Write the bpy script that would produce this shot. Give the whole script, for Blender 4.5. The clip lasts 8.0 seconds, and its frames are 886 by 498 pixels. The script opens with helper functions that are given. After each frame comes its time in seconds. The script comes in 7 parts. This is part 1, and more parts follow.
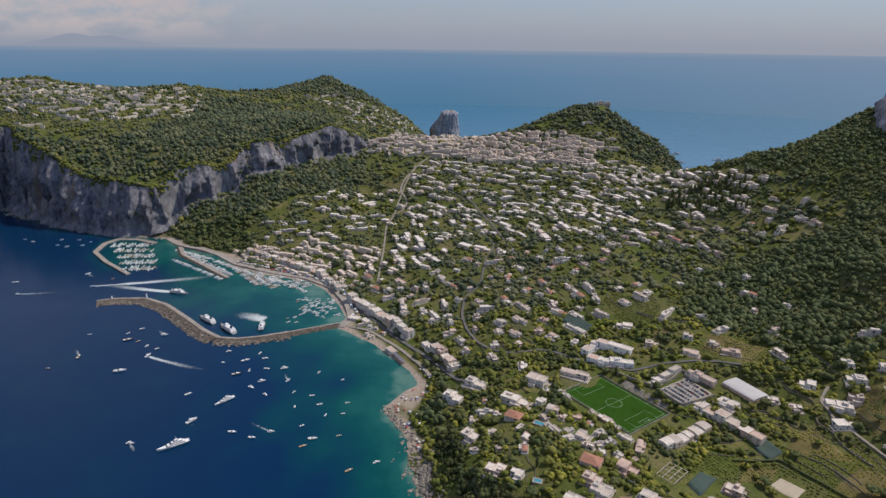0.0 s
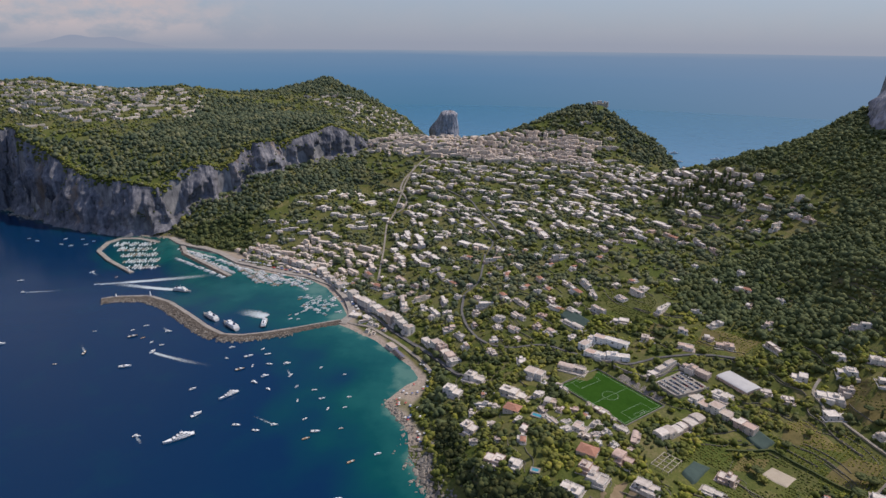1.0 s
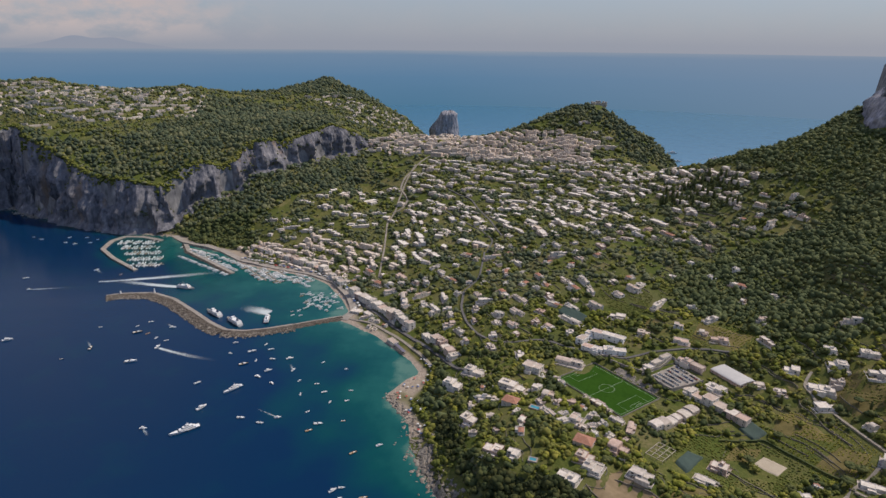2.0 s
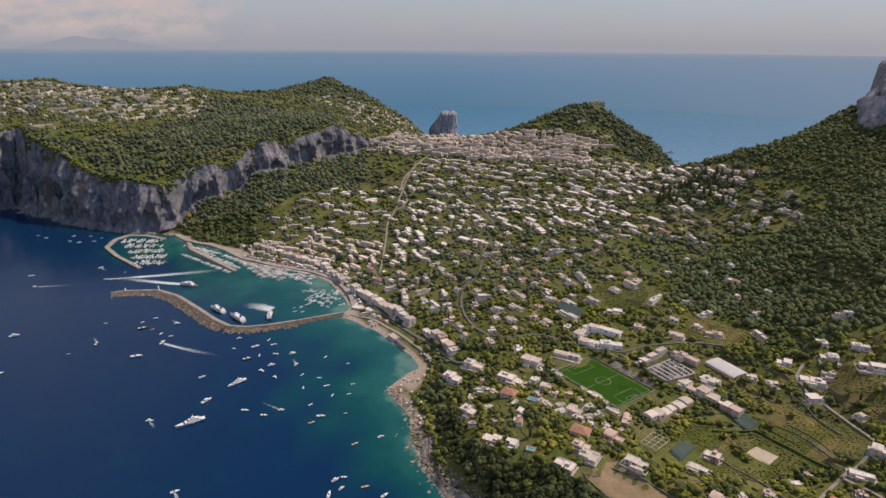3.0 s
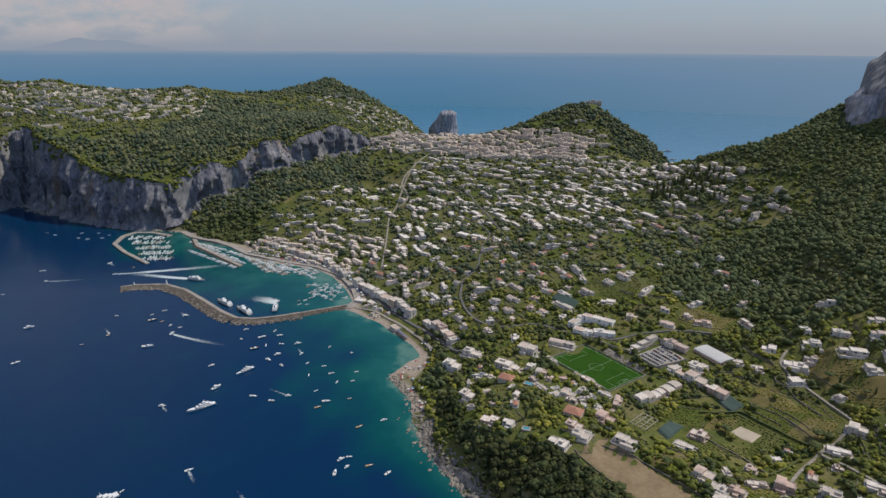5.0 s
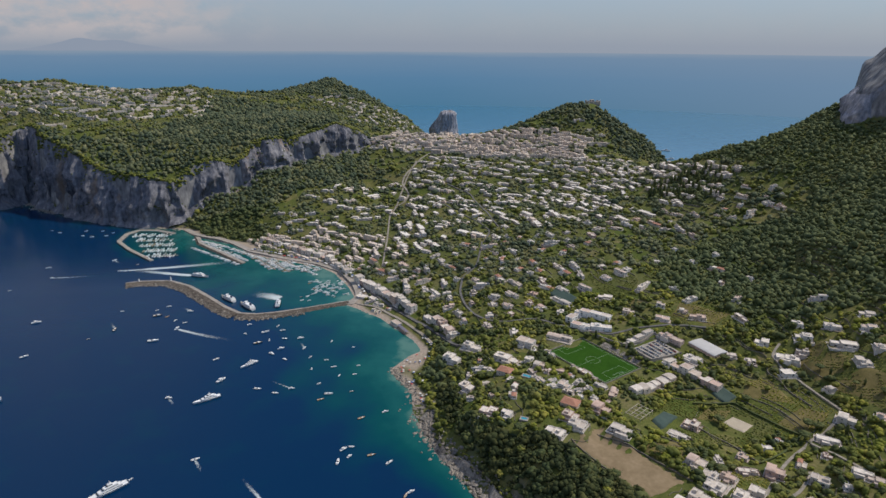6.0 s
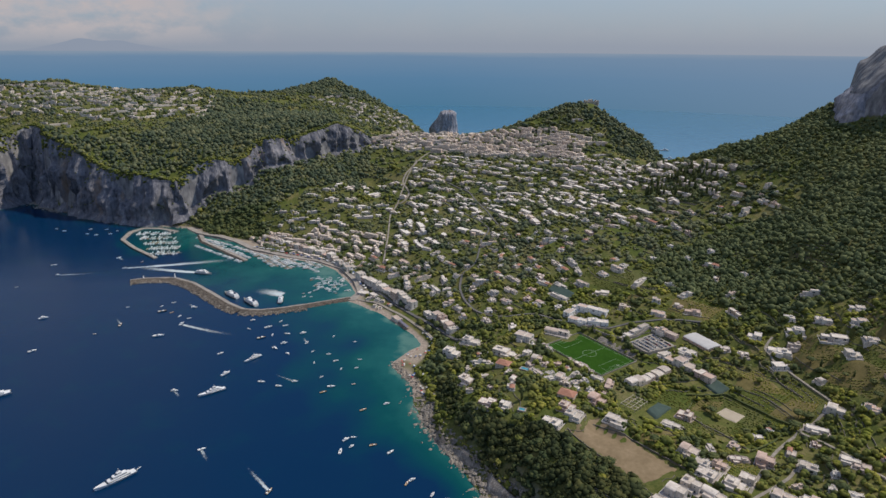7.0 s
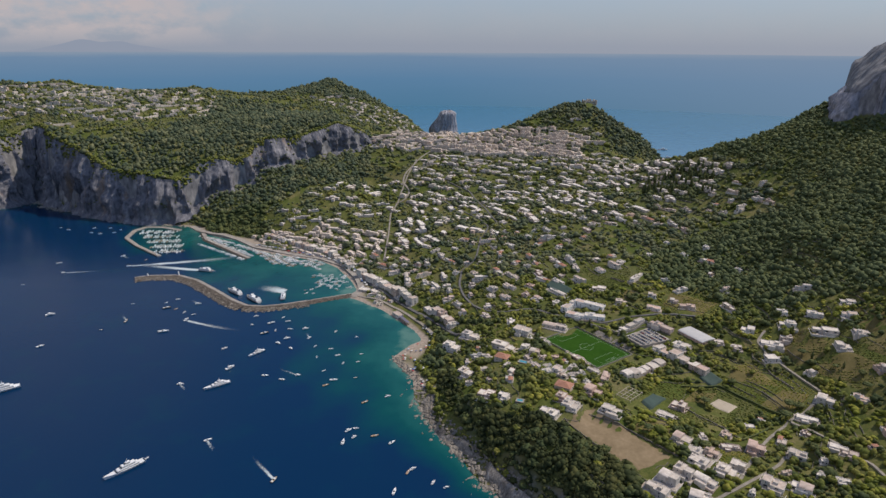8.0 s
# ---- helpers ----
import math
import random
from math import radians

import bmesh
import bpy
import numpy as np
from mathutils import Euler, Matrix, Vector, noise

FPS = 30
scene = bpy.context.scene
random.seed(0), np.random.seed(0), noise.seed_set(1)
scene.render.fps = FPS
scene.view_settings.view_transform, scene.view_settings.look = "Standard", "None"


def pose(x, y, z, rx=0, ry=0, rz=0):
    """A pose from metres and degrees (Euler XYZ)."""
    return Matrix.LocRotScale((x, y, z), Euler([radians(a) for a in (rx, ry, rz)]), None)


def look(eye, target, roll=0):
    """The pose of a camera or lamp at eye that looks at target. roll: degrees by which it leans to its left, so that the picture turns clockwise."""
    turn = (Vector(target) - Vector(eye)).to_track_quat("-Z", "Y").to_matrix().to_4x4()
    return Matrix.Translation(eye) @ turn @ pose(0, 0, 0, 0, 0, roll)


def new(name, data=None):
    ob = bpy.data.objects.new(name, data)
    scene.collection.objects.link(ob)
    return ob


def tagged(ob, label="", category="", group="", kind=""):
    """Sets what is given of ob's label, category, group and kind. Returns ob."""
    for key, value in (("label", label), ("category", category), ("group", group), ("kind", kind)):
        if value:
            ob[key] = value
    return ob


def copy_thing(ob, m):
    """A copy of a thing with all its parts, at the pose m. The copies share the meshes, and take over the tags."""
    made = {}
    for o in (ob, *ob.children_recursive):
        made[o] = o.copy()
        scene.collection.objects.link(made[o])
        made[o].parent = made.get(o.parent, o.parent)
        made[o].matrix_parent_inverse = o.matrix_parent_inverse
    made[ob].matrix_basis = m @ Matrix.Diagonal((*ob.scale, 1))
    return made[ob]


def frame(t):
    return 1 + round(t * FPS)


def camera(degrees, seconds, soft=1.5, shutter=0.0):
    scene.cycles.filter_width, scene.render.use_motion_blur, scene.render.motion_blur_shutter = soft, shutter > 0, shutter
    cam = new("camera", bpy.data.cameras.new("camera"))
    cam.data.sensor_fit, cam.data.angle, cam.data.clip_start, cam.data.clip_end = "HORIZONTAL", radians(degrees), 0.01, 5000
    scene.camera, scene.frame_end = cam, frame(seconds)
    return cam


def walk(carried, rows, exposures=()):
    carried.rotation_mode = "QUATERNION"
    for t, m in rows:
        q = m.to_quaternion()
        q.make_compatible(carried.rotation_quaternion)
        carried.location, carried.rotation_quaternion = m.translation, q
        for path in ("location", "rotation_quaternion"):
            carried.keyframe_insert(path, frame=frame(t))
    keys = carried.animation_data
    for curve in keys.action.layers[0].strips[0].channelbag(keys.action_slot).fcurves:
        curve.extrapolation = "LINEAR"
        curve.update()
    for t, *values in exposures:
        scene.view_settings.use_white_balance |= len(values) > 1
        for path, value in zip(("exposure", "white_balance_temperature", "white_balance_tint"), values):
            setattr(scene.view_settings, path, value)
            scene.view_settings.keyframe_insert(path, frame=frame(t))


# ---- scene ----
cam = camera(72.0, 8.0, 1.5)
PATH = [
    (0, (0.012, 1.039, 415.104), (0.024, 2.933, 414.462), 0.7),
    (0.5, (0.025, -6.426, 415.107), (0.037, -4.532, 414.466), 0.7),
    (1, (0.01, -13.944, 415.116), (0.023, -12.049, 414.476), 0.6),
    (1.5, (0.005, -21.657, 415.135), (0.018, -19.762, 414.496), 0.6),
    (3, (0.054, -45.686, 415.255), (0.067, -43.79, 414.617), 0.5),
    (3.5, (0.077, -53.883, 415.275), (0.091, -51.987, 414.638), 0.5),
    (4, (0.08, -62.279, 415.29), (0.094, -60.383, 414.653), 0.5),
    (4.5, (0.058, -70.83, 415.312), (0.072, -68.934, 414.676), 0.4),
    (6, (-0.056, -96.89, 415.476), (-0.043, -94.994, 414.841), 0.4),
    (6.5, (-0.064, -105.649, 415.503), (-0.05, -103.753, 414.868), 0.4),
    (7, (-0.051, -114.48, 415.515), (-0.038, -112.584, 414.881), 0.4),
    (7.5, (0.004, -123.362, 415.518), (0.017, -121.465, 414.885), 0.4),
    (8, (0.097, -132.245, 415.524), (0.11, -130.348, 414.891), 0.3),
]
walk(cam, [(t, look(eye, target, roll)) for t, eye, target, roll in PATH],
     exposures=[(0.0, 0.03, 6350, 13), (0.5, 0.06, 6380, 16), (1.0, 0.06, 6280, 15), (1.5, 0.0, 6330, 12), (3.0, 0.12, 7000, 18), (3.5, 0.16, 6850, 13), (4.0, 0.09, 6320, 21), (4.5, -0.01, 6270, 9), (6.0, 0.02, 6250, 9), (6.5, 0.09, 6480, 15), (7.0, 0.01, 6290, 10), (7.5, 0.0, 6330, 11), (8.0, 0.04, 6370, 12)])

# ---- world, sun ----
HAZE, CLOUD = (1.68, 1.92, 2.42), (3.2, 2.9, 2.9)
SUN = Vector((0.73, 0.22, 1.0)).normalized()
sun_elev = math.asin(SUN.z)
sun_turn = math.atan2(SUN.x, SUN.y)
world = bpy.data.worlds.new("world")
scene.world = world
world.use_nodes = True
wn, wl = world.node_tree.nodes, world.node_tree.links
wn.clear()
sky = wn.new("ShaderNodeTexSky")
sky.sky_type = "NISHITA"
sky.sun_disc = False
sky.sun_elevation, sky.sun_rotation = sun_elev, sun_turn
sky.altitude, sky.air_density, sky.dust_density, sky.ozone_density = 300, 1.0, 0.4, 3.0
# grey haze low over the horizon, with a bank of cumulus in it
wco = wn.new("ShaderNodeTexCoord")
wsep = wn.new("ShaderNodeSeparateXYZ")
wl.new(wco.outputs["Generated"], wsep.inputs[0])
whaze = wn.new("ShaderNodeMapRange")
for i, v in enumerate((0.0, 0.42, 0.93, 0.0), 1):
    whaze.inputs[i].default_value = v
wl.new(wsep.outputs[2], whaze.inputs[0])
wmix = wn.new("ShaderNodeMix")
wmix.data_type = "RGBA"
wmix.inputs[7].default_value = (*HAZE, 1)
wl.new(whaze.outputs[0], wmix.inputs[0])
wl.new(sky.outputs[0], wmix.inputs[6])
wmap = wn.new("ShaderNodeMapping")
wmap.inputs["Scale"].default_value = (11.0, 11.0, 22.0)
wmap.inputs["Location"].default_value = (0.9, 0.2, 0.0)
wnoise = wn.new("ShaderNodeTexNoise")
wnoise.inputs["Scale"].default_value = 1.5
wnoise.inputs["Detail"].default_value = 8
wnoise.inputs["Roughness"].default_value = 0.6
wramp = wn.new("ShaderNodeValToRGB")
wramp.color_ramp.elements[0].position, wramp.color_ramp.elements[1].position = 0.40, 0.60
wleft = wn.new("ShaderNodeMapRange")
for i, v in enumerate((-0.24, -0.42, 0.06, 1.0), 1):
    wleft.inputs[i].default_value = v
wl.new(wsep.outputs[0], wleft.inputs[0])
wlow = wn.new("ShaderNodeMapRange")
for i, v in enumerate((-0.005, 0.022, 0.0, 1.0), 1):
    wlow.inputs[i].default_value = v
wl.new(wsep.outputs[2], wlow.inputs[0])
wboth = wn.new("ShaderNodeMath")
wboth.operation = "MULTIPLY"
wl.new(wleft.outputs[0], wboth.inputs[0])
wl.new(wlow.outputs[0], wboth.inputs[1])
wfac = wn.new("ShaderNodeMath")
wfac.operation = "MULTIPLY"
wcloud = wn.new("ShaderNodeMix")
wcloud.data_type = "RGBA"
wcloud.inputs[7].default_value = (*CLOUD, 1)
wbg = wn.new("ShaderNodeBackground")
wbg.inputs["Strength"].default_value = 0.15
wout = wn.new("ShaderNodeOutputWorld")
wl.new(wco.outputs["Generated"], wmap.inputs["Vector"])
wl.new(wmap.outputs[0], wnoise.inputs["Vector"])
wl.new(wnoise.outputs["Fac"], wramp.inputs["Fac"])
wl.new(wramp.outputs["Color"], wfac.inputs[0])
wl.new(wboth.outputs[0], wfac.inputs[1])
wl.new(wfac.outputs[0], wcloud.inputs[0])
wl.new(wmix.outputs[2], wcloud.inputs[6])
wl.new(wcloud.outputs[2], wbg.inputs["Color"])
wl.new(wbg.outputs[0], wout.inputs["Surface"])
sun = new("sun", bpy.data.lights.new("sun", "SUN"))
sun.data.energy, sun.data.angle, sun.data.color = 3.6, radians(0.6), (1.0, 0.90, 0.75)
sun.matrix_world = look(SUN * 3000, (0, 0, 0))

# ---- materials ----
def nodes_of(name):
    m = bpy.data.materials.new(name)
    m.use_nodes = True
    m.node_tree.nodes.clear()
    out = m.node_tree.nodes.new("ShaderNodeOutputMaterial")
    return m, m.node_tree.nodes, m.node_tree.links, out


def node(n, kind, **values):
    o = n.new("ShaderNode" + kind)
    for k, v in values.items():
        o.inputs[k.replace("_", " ")].default_value = v
    return o


def ramp(n, l, source, stops):
    r = n.new("ShaderNodeValToRGB")
    while len(r.color_ramp.elements) < len(stops):
        r.color_ramp.elements.new(0.5)
    for e, (p, c) in zip(r.color_ramp.elements, stops):
        e.position, e.color = p, (*c, 1) if len(c) == 3 else c
    l.new(source, r.inputs[0])
    return r.outputs[0]


def mix(n, l, fac, a, b, blend="MIX"):
    m = n.new("ShaderNodeMix")
    m.data_type, m.blend_type = "RGBA", blend
    for i, v in ((0, fac), (6, a), (7, b)):
        if isinstance(v, (int, float)):
            m.inputs[i].default_value = v
        elif isinstance(v, tuple):
            m.inputs[i].default_value = (*v, 1)
        else:
            l.new(v, m.inputs[i])
    return m.outputs[2]


def math_node(n, l, op, a, b=0.0, c=0.0):
    m = n.new("ShaderNodeMath")
    m.operation = op
    for i, v in enumerate((a, b, c)):
        if isinstance(v, (int, float)):
            m.inputs[i].default_value = v
        else:
            l.new(v, m.inputs[i])
    return m.outputs[0]


def place(n, l, scale=(1, 1, 1), turn=0.0):
    g = n.new("ShaderNodeNewGeometry")
    m = n.new("ShaderNodeMapping")
    m.inputs["Scale"].default_value = scale
    m.inputs["Rotation"].default_value = (0, 0, radians(turn))
    l.new(g.outputs["Position"], m.inputs["Vector"])
    return m.outputs[0]


def noise_at(n, l, where, scale, detail=4.0, rough=0.55):
    t = node(n, "TexNoise", Scale=scale, Detail=detail, Roughness=rough)
    l.new(where, t.inputs["Vector"])
    return t.outputs["Fac"]


def finish(n, l, out, colour, rough=0.8, bump=None, bump_size=0.3, spec=0.3, metal=0.0):
    p = node(n, "BsdfPrincipled", Metallic=metal)
    p.inputs["Specular IOR Level"].default_value = spec
    if isinstance(rough, (int, float)):
        p.inputs["Roughness"].default_value = rough
    else:
        l.new(rough, p.inputs["Roughness"])
    if isinstance(colour, tuple):
        p.inputs["Base Color"].default_value = (*colour, 1)
    else:
        l.new(colour, p.inputs["Base Color"])
    if bump is not None:
        b = node(n, "Bump", Strength=0.7, Distance=bump_size)
        l.new(bump, b.inputs["Height"])
        l.new(b.outputs[0], p.inputs["Normal"])
    l.new(p.outputs[0], out.inputs["Surface"])
    return p


def surface_material(name, stops, size, rough=0.8, bump=0.1, stretch=(1, 1, 1), fine=6.0, spec=0.3, vary=0.0, metal=0.0):
    """Colour by two scales of noise, size in metres; vary: change of lightness from object to object."""
    m, n, l, out = nodes_of(name)
    at = place(n, l, stretch)
    big = noise_at(n, l, at, 1.0 / size, 5)
    small = noise_at(n, l, at, fine / size, 3)
    both = math_node(n, l, "MULTIPLY_ADD", small, 0.45, math_node(n, l, "MULTIPLY", big, 0.55))
    colour = ramp(n, l, both, stops)
    if vary:
        info = n.new("ShaderNodeObjectInfo")
        k = math_node(n, l, "MULTIPLY_ADD", info.outputs["Random"], vary, 1 - vary)
        colour = mix(n, l, 1.0, colour, k, "MULTIPLY")
    finish(n, l, out, colour, rough, small, bump, spec, metal)
    return m


def foliage(name, dark, light, dry, size=16.0):
    m, n, l, out = nodes_of(name)
    at = place(n, l)
    big = noise_at(n, l, at, 1.0 / size, 3)
    tiny = noise_at(n, l, at, 1.0 / 2.2, 2)
    geo = n.new("ShaderNodeNewGeometry")
    v = math_node(n, l, "MULTIPLY_ADD", geo.outputs["Random Per Island"], 0.22, math_node(n, l, "MULTIPLY_ADD", tiny, 0.25, math_node(n, l, "MULTIPLY_ADD", noise_at(n, l, at, 1 / 70, 3), 0.4, math_node(n, l, "MULTIPLY", big, 0.4))))
    colour = ramp(n, l, v, [(0.42, dark), (0.60, light), (0.80, dry)])
    p = node(n, "BsdfPrincipled", Roughness=0.75)
    p.inputs["Specular IOR Level"].default_value = 0.15
    l.new(colour, p.inputs["Base Color"])
    tr = node(n, "BsdfTranslucent")
    l.new(colour, tr.inputs["Color"])
    ms = node(n, "MixShader", Fac=0.22)
    l.new(p.outputs[0], ms.inputs[1])
    l.new(tr.outputs[0], ms.inputs[2])
    l.new(ms.outputs[0], out.inputs["Surface"])
    return m


def make_sea():
    m, n, l, out = nodes_of("sea_water")
    depth = n.new("ShaderNodeAttribute")
    depth.attribute_name = "depth"
    at = place(n, l)
    patch = noise_at(n, l, at, 1 / 60, 5, 0.6)
    d = math_node(n, l, "MULTIPLY_ADD", patch, 0.34, math_node(n, l, "MULTIPLY_ADD", depth.outputs["Fac"], 0.5, -0.16))
    # last stop paints the sheen and haze of the distant sea
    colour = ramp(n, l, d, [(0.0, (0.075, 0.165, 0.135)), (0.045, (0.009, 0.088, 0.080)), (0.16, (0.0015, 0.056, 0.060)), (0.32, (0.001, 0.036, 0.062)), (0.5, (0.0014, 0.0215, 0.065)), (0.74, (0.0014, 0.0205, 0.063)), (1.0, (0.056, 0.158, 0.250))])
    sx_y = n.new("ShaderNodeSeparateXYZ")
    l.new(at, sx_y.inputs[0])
    # sun-side glare painted into the water colour, growing with x
    painted_glare = ramp(n, l, math_node(n, l, "DIVIDE", sx_y.outputs[0], 3000.0), [(0.1, (0, 0, 0)), (0.9, (0.5, 0.5, 0.5))])
    colour = mix(n, l, painted_glare, colour, (0.15, 0.24, 0.31))
    long_at = place(n, l, (1, 2.4, 1), 25)
    swell = noise_at(n, l, long_at, 1 / 9, 4, 0.6)
    wide = noise_at(n, l, place(n, l, (1, 3, 1), -20), 1 / 260, 4, 0.6)
    rough = math_node(n, l, "MULTIPLY_ADD", wide, 0.22, 0.08)
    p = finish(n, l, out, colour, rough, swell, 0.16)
    p.inputs["IOR"].default_value = 1.33
    p.inputs["Specular IOR Level"].default_value = 0.23
    return m


def make_ground():
    """Hillside soil: dry grass, vines and low green in plots, bare limestone where it is steep."""
    m, n, l, out = nodes_of("hillside")
    at = place(n, l)
    warp = node(n, "TexNoise", Scale=1 / 40, Detail=3)
    l.new(at, warp.inputs["Vector"])
    shifted = n.new("ShaderNodeVectorMath")
    shifted.operation = "MULTIPLY_ADD"
    shifted.inputs[1].default_value = (30, 30, 0)
    l.new(warp.outputs["Color"], shifted.inputs[0])
    l.new(at, shifted.inputs[2])
    plots = node(n, "TexVoronoi", Scale=1 / 34, Randomness=0.9)
    l.new(shifted.outputs[0], plots.inputs["Vector"])
    sep = n.new("ShaderNodeSeparateColor")
    l.new(plots.outputs["Color"], sep.inputs[0])
    fine = noise_at(n, l, at, 1 / 3.0, 5, 0.7)
    big = noise_at(n, l, at, 1 / 90, 4)
    green = ramp(n, l, math_node(n, l, "MULTIPLY_ADD", fine, 0.45, math_node(n, l, "MULTIPLY_ADD", noise_at(n, l, at, 1 / 14, 4, 0.65), 0.38, math_node(n, l, "MULTIPLY", sep.outputs[0], 0.17))),
                 [(0.28, (0.036, 0.048, 0.015)), (0.42, (0.074, 0.089, 0.022)), (0.56, (0.124, 0.120, 0.038)), (0.72, (0.24, 0.19, 0.10))])
    vivid = ramp(n, l, fine, [(0.3, (0.042, 0.064, 0.012)), (0.7, (0.100, 0.128, 0.022))])
    green = mix(n, l, ramp(n, l, math_node(n, l, "MULTIPLY_ADD", sep.outputs[2], 0.35, math_node(n, l, "MULTIPLY", noise_at(n, l, at, 1 / 130, 3), 0.65)), [(0.46, (0, 0, 0)), (0.62, (0.6, 0.6, 0.6))]), green, vivid)
    dry = ramp(n, l, fine, [(0.3, (0.085, 0.078, 0.034)), (0.7, (0.19, 0.165, 0.085))])
    soil = mix(n, l, ramp(n, l, math_node(n, l, "MULTIPLY_ADD", sep.outputs[1], 0.2, math_node(n, l, "MULTIPLY", big, 0.8)), [(0.52, (0, 0, 0)), (0.68, (0.55, 0.55, 0.55))]), green, dry)
    rock = ramp(n, l, noise_at(n, l, place(n, l, (1, 1, 0.35)), 1 / 12, 7, 0.65), [(0.3, (0.07, 0.07, 0.074)), (0.5, (0.20, 0.195, 0.195)), (0.75, (0.40, 0.38, 0.36))])
    geo = n.new("ShaderNodeNewGeometry")
    xyz = n.new("ShaderNodeSeparateXYZ")
    l.new(geo.outputs["Normal"], xyz.inputs[0])
    steep = ramp(n, l, math_node(n, l, "MULTIPLY_ADD", fine, 0.16, xyz.outputs[2]), [(0.62, (1, 1, 1)), (0.78, (0, 0, 0))])
    at_z = n.new("ShaderNodeSeparateXYZ")
    l.new(geo.outputs["Position"], at_z.inputs[0])
    low = ramp(n, l, math_node(n, l, "DIVIDE", math_node(n, l, "MULTIPLY_ADD", fine, 2.0, at_z.outputs[2]), 10.0), [(0.24, (1, 1, 1)), (0.38, (0, 0, 0))])
    shingle = ramp(n, l, fine, [(0.3, (0.20, 0.16, 0.125)), (0.7, (0.45, 0.37, 0.30))])
    high = ramp(n, l, math_node(n, l, "MULTIPLY_ADD", fine, 0.1, math_node(n, l, "DIVIDE", at_z.outputs[2], 600.0)), [(0.54, (0, 0, 0)), (0.6, (1, 1, 1))])
    low = math_node(n, l, "MULTIPLY", low, math_node(n, l, "GREATER_THAN", at_z.outputs[1], 545.0))
    colour = mix(n, l, low, mix(n, l, high, mix(n, l, steep, soil, rock), rock), shingle)
    finish(n, l, out, colour, 0.92, fine, 0.8, 0.1)
    return m


SEA = make_sea()
GROUND = make_ground()


def make_rock(name, pale):
    """Limestone: vertical white and dark streaks over broad tones, rusty where water seeps."""
    m, n, l, out = nodes_of(name)
    broad = noise_at(n, l, place(n, l, (1, 1, 0.5)), 1 / 55, 4)
    streak = noise_at(n, l, place(n, l, (1, 1, 0.10)), 1 / 9, 6, 0.65)
    grain = noise_at(n, l, place(n, l, (1, 1, 0.6)), 1 / 7, 6, 0.7)
    v = math_node(n, l, "MULTIPLY_ADD", grain, 0.34, math_node(n, l, "MULTIPLY_ADD", streak, 0.42, math_node(n, l, "MULTIPLY", broad, 0.24)))
    grey = ramp(n, l, v, [(p, tuple(min(0.62, c * pale * k) for c, k in zip(rgb, (0.96, 0.98, 1.06)))) for p, rgb in ((0.38, (0.040, 0.041, 0.045)), (0.45, (0.135, 0.133, 0.138)), (0.53, (0.215, 0.206, 0.206)), (0.61, (0.35, 0.325, 0.305)), (0.67, (0.58, 0.54, 0.50)))])
    seep = ramp(n, l, noise_at(n, l, place(n, l, (1, 1, 0.22)), 1 / 38, 4, 0.6), [(0.58, (0, 0, 0)), (0.70, (0.5, 0.5, 0.5))])
    finish(n, l, out, mix(n, l, seep, grey, (0.33, 0.215, 0.125)), 0.95, grain, 2.2, 0.1)
    return m


ROCK = make_rock("limestone", 0.86)
# same limestone lightened for crag and sea rock, haze put into the colour
CRAG_ROCK = make_rock("hazed_limestone", 1.5)
BOULDER = surface_material("boulders", [(0.35, (0.12, 0.105, 0.09)), (0.6, (0.3, 0.265, 0.22))], 6, 0.95, 0.4, spec=0.1)
BANK_ROCK = surface_material("broken_bank_rock", [(0.36, (0.09, 0.08, 0.07)), (0.5, (0.22, 0.195, 0.17)), (0.64, (0.42, 0.38, 0.33))], 9, 0.95, 0.9, (1, 1, 0.4), 6, 0.1)
# far leaves and scrub: blue distance haze is painted into their colours
LEAF_FAR = foliage("hazed_oak_leaf", (0.046, 0.066, 0.042), (0.080, 0.104, 0.060), (0.148, 0.160, 0.082), 26.0)
SCRUB_FAR = foliage("hazed_grey_scrub", (0.070, 0.090, 0.050), (0.128, 0.146, 0.074), (0.225, 0.218, 0.108), 22.0)
LEAF_DARK = foliage("pine_and_oak_leaf", (0.042, 0.060, 0.026), (0.075, 0.096, 0.036), (0.14, 0.145, 0.048))
# oak leaf of the flank, paler and bluer to carry the slope's haze
LEAF_FLANK = foliage("hazed_mountain_oak", (0.063, 0.086, 0.040), (0.106, 0.131, 0.056), (0.17, 0.184, 0.072))
LEAF_BLUFF = foliage("dark_holm_oak_leaf", (0.028, 0.039, 0.016), (0.050, 0.062, 0.022), (0.10, 0.10, 0.032))
LEAF_MID = foliage("maquis_leaf", (0.074, 0.092, 0.021), (0.138, 0.158, 0.033), (0.24, 0.222, 0.053))
LEAF_LIGHT = foliage("garden_leaf", (0.114, 0.138, 0.019), (0.205, 0.222, 0.031), (0.34, 0.295, 0.062))
# ---- the lie of the land: named lines of the shore, slopes, ridges and rims ----
SHORE = [(230, 130), (150, 240), (100, 310), (71, 351), (48, 369), (28, 413), (14, 442), (-7, 479), (-27, 534), (-30, 575), (-62, 628), (-38, 667),
         (-20, 683), (-33, 717), (-55, 747), (-90, 795), (-132, 833), (-156, 850), (-142, 879), (-161, 929), (-197, 997), (-236, 1036), (-330, 1072),
         (-390, 1108), (-450, 1171), (-548, 1225), (-590, 1278), (-650, 1288), (-771, 1320), (-853, 1349), (-975, 1428), (-1052, 1472), (-1121, 1510),
         (-1116, 1536), (-1124, 1510), (-1140, 1456), (-1180, 1432), (-1330, 1420), (-1750, 1420)]
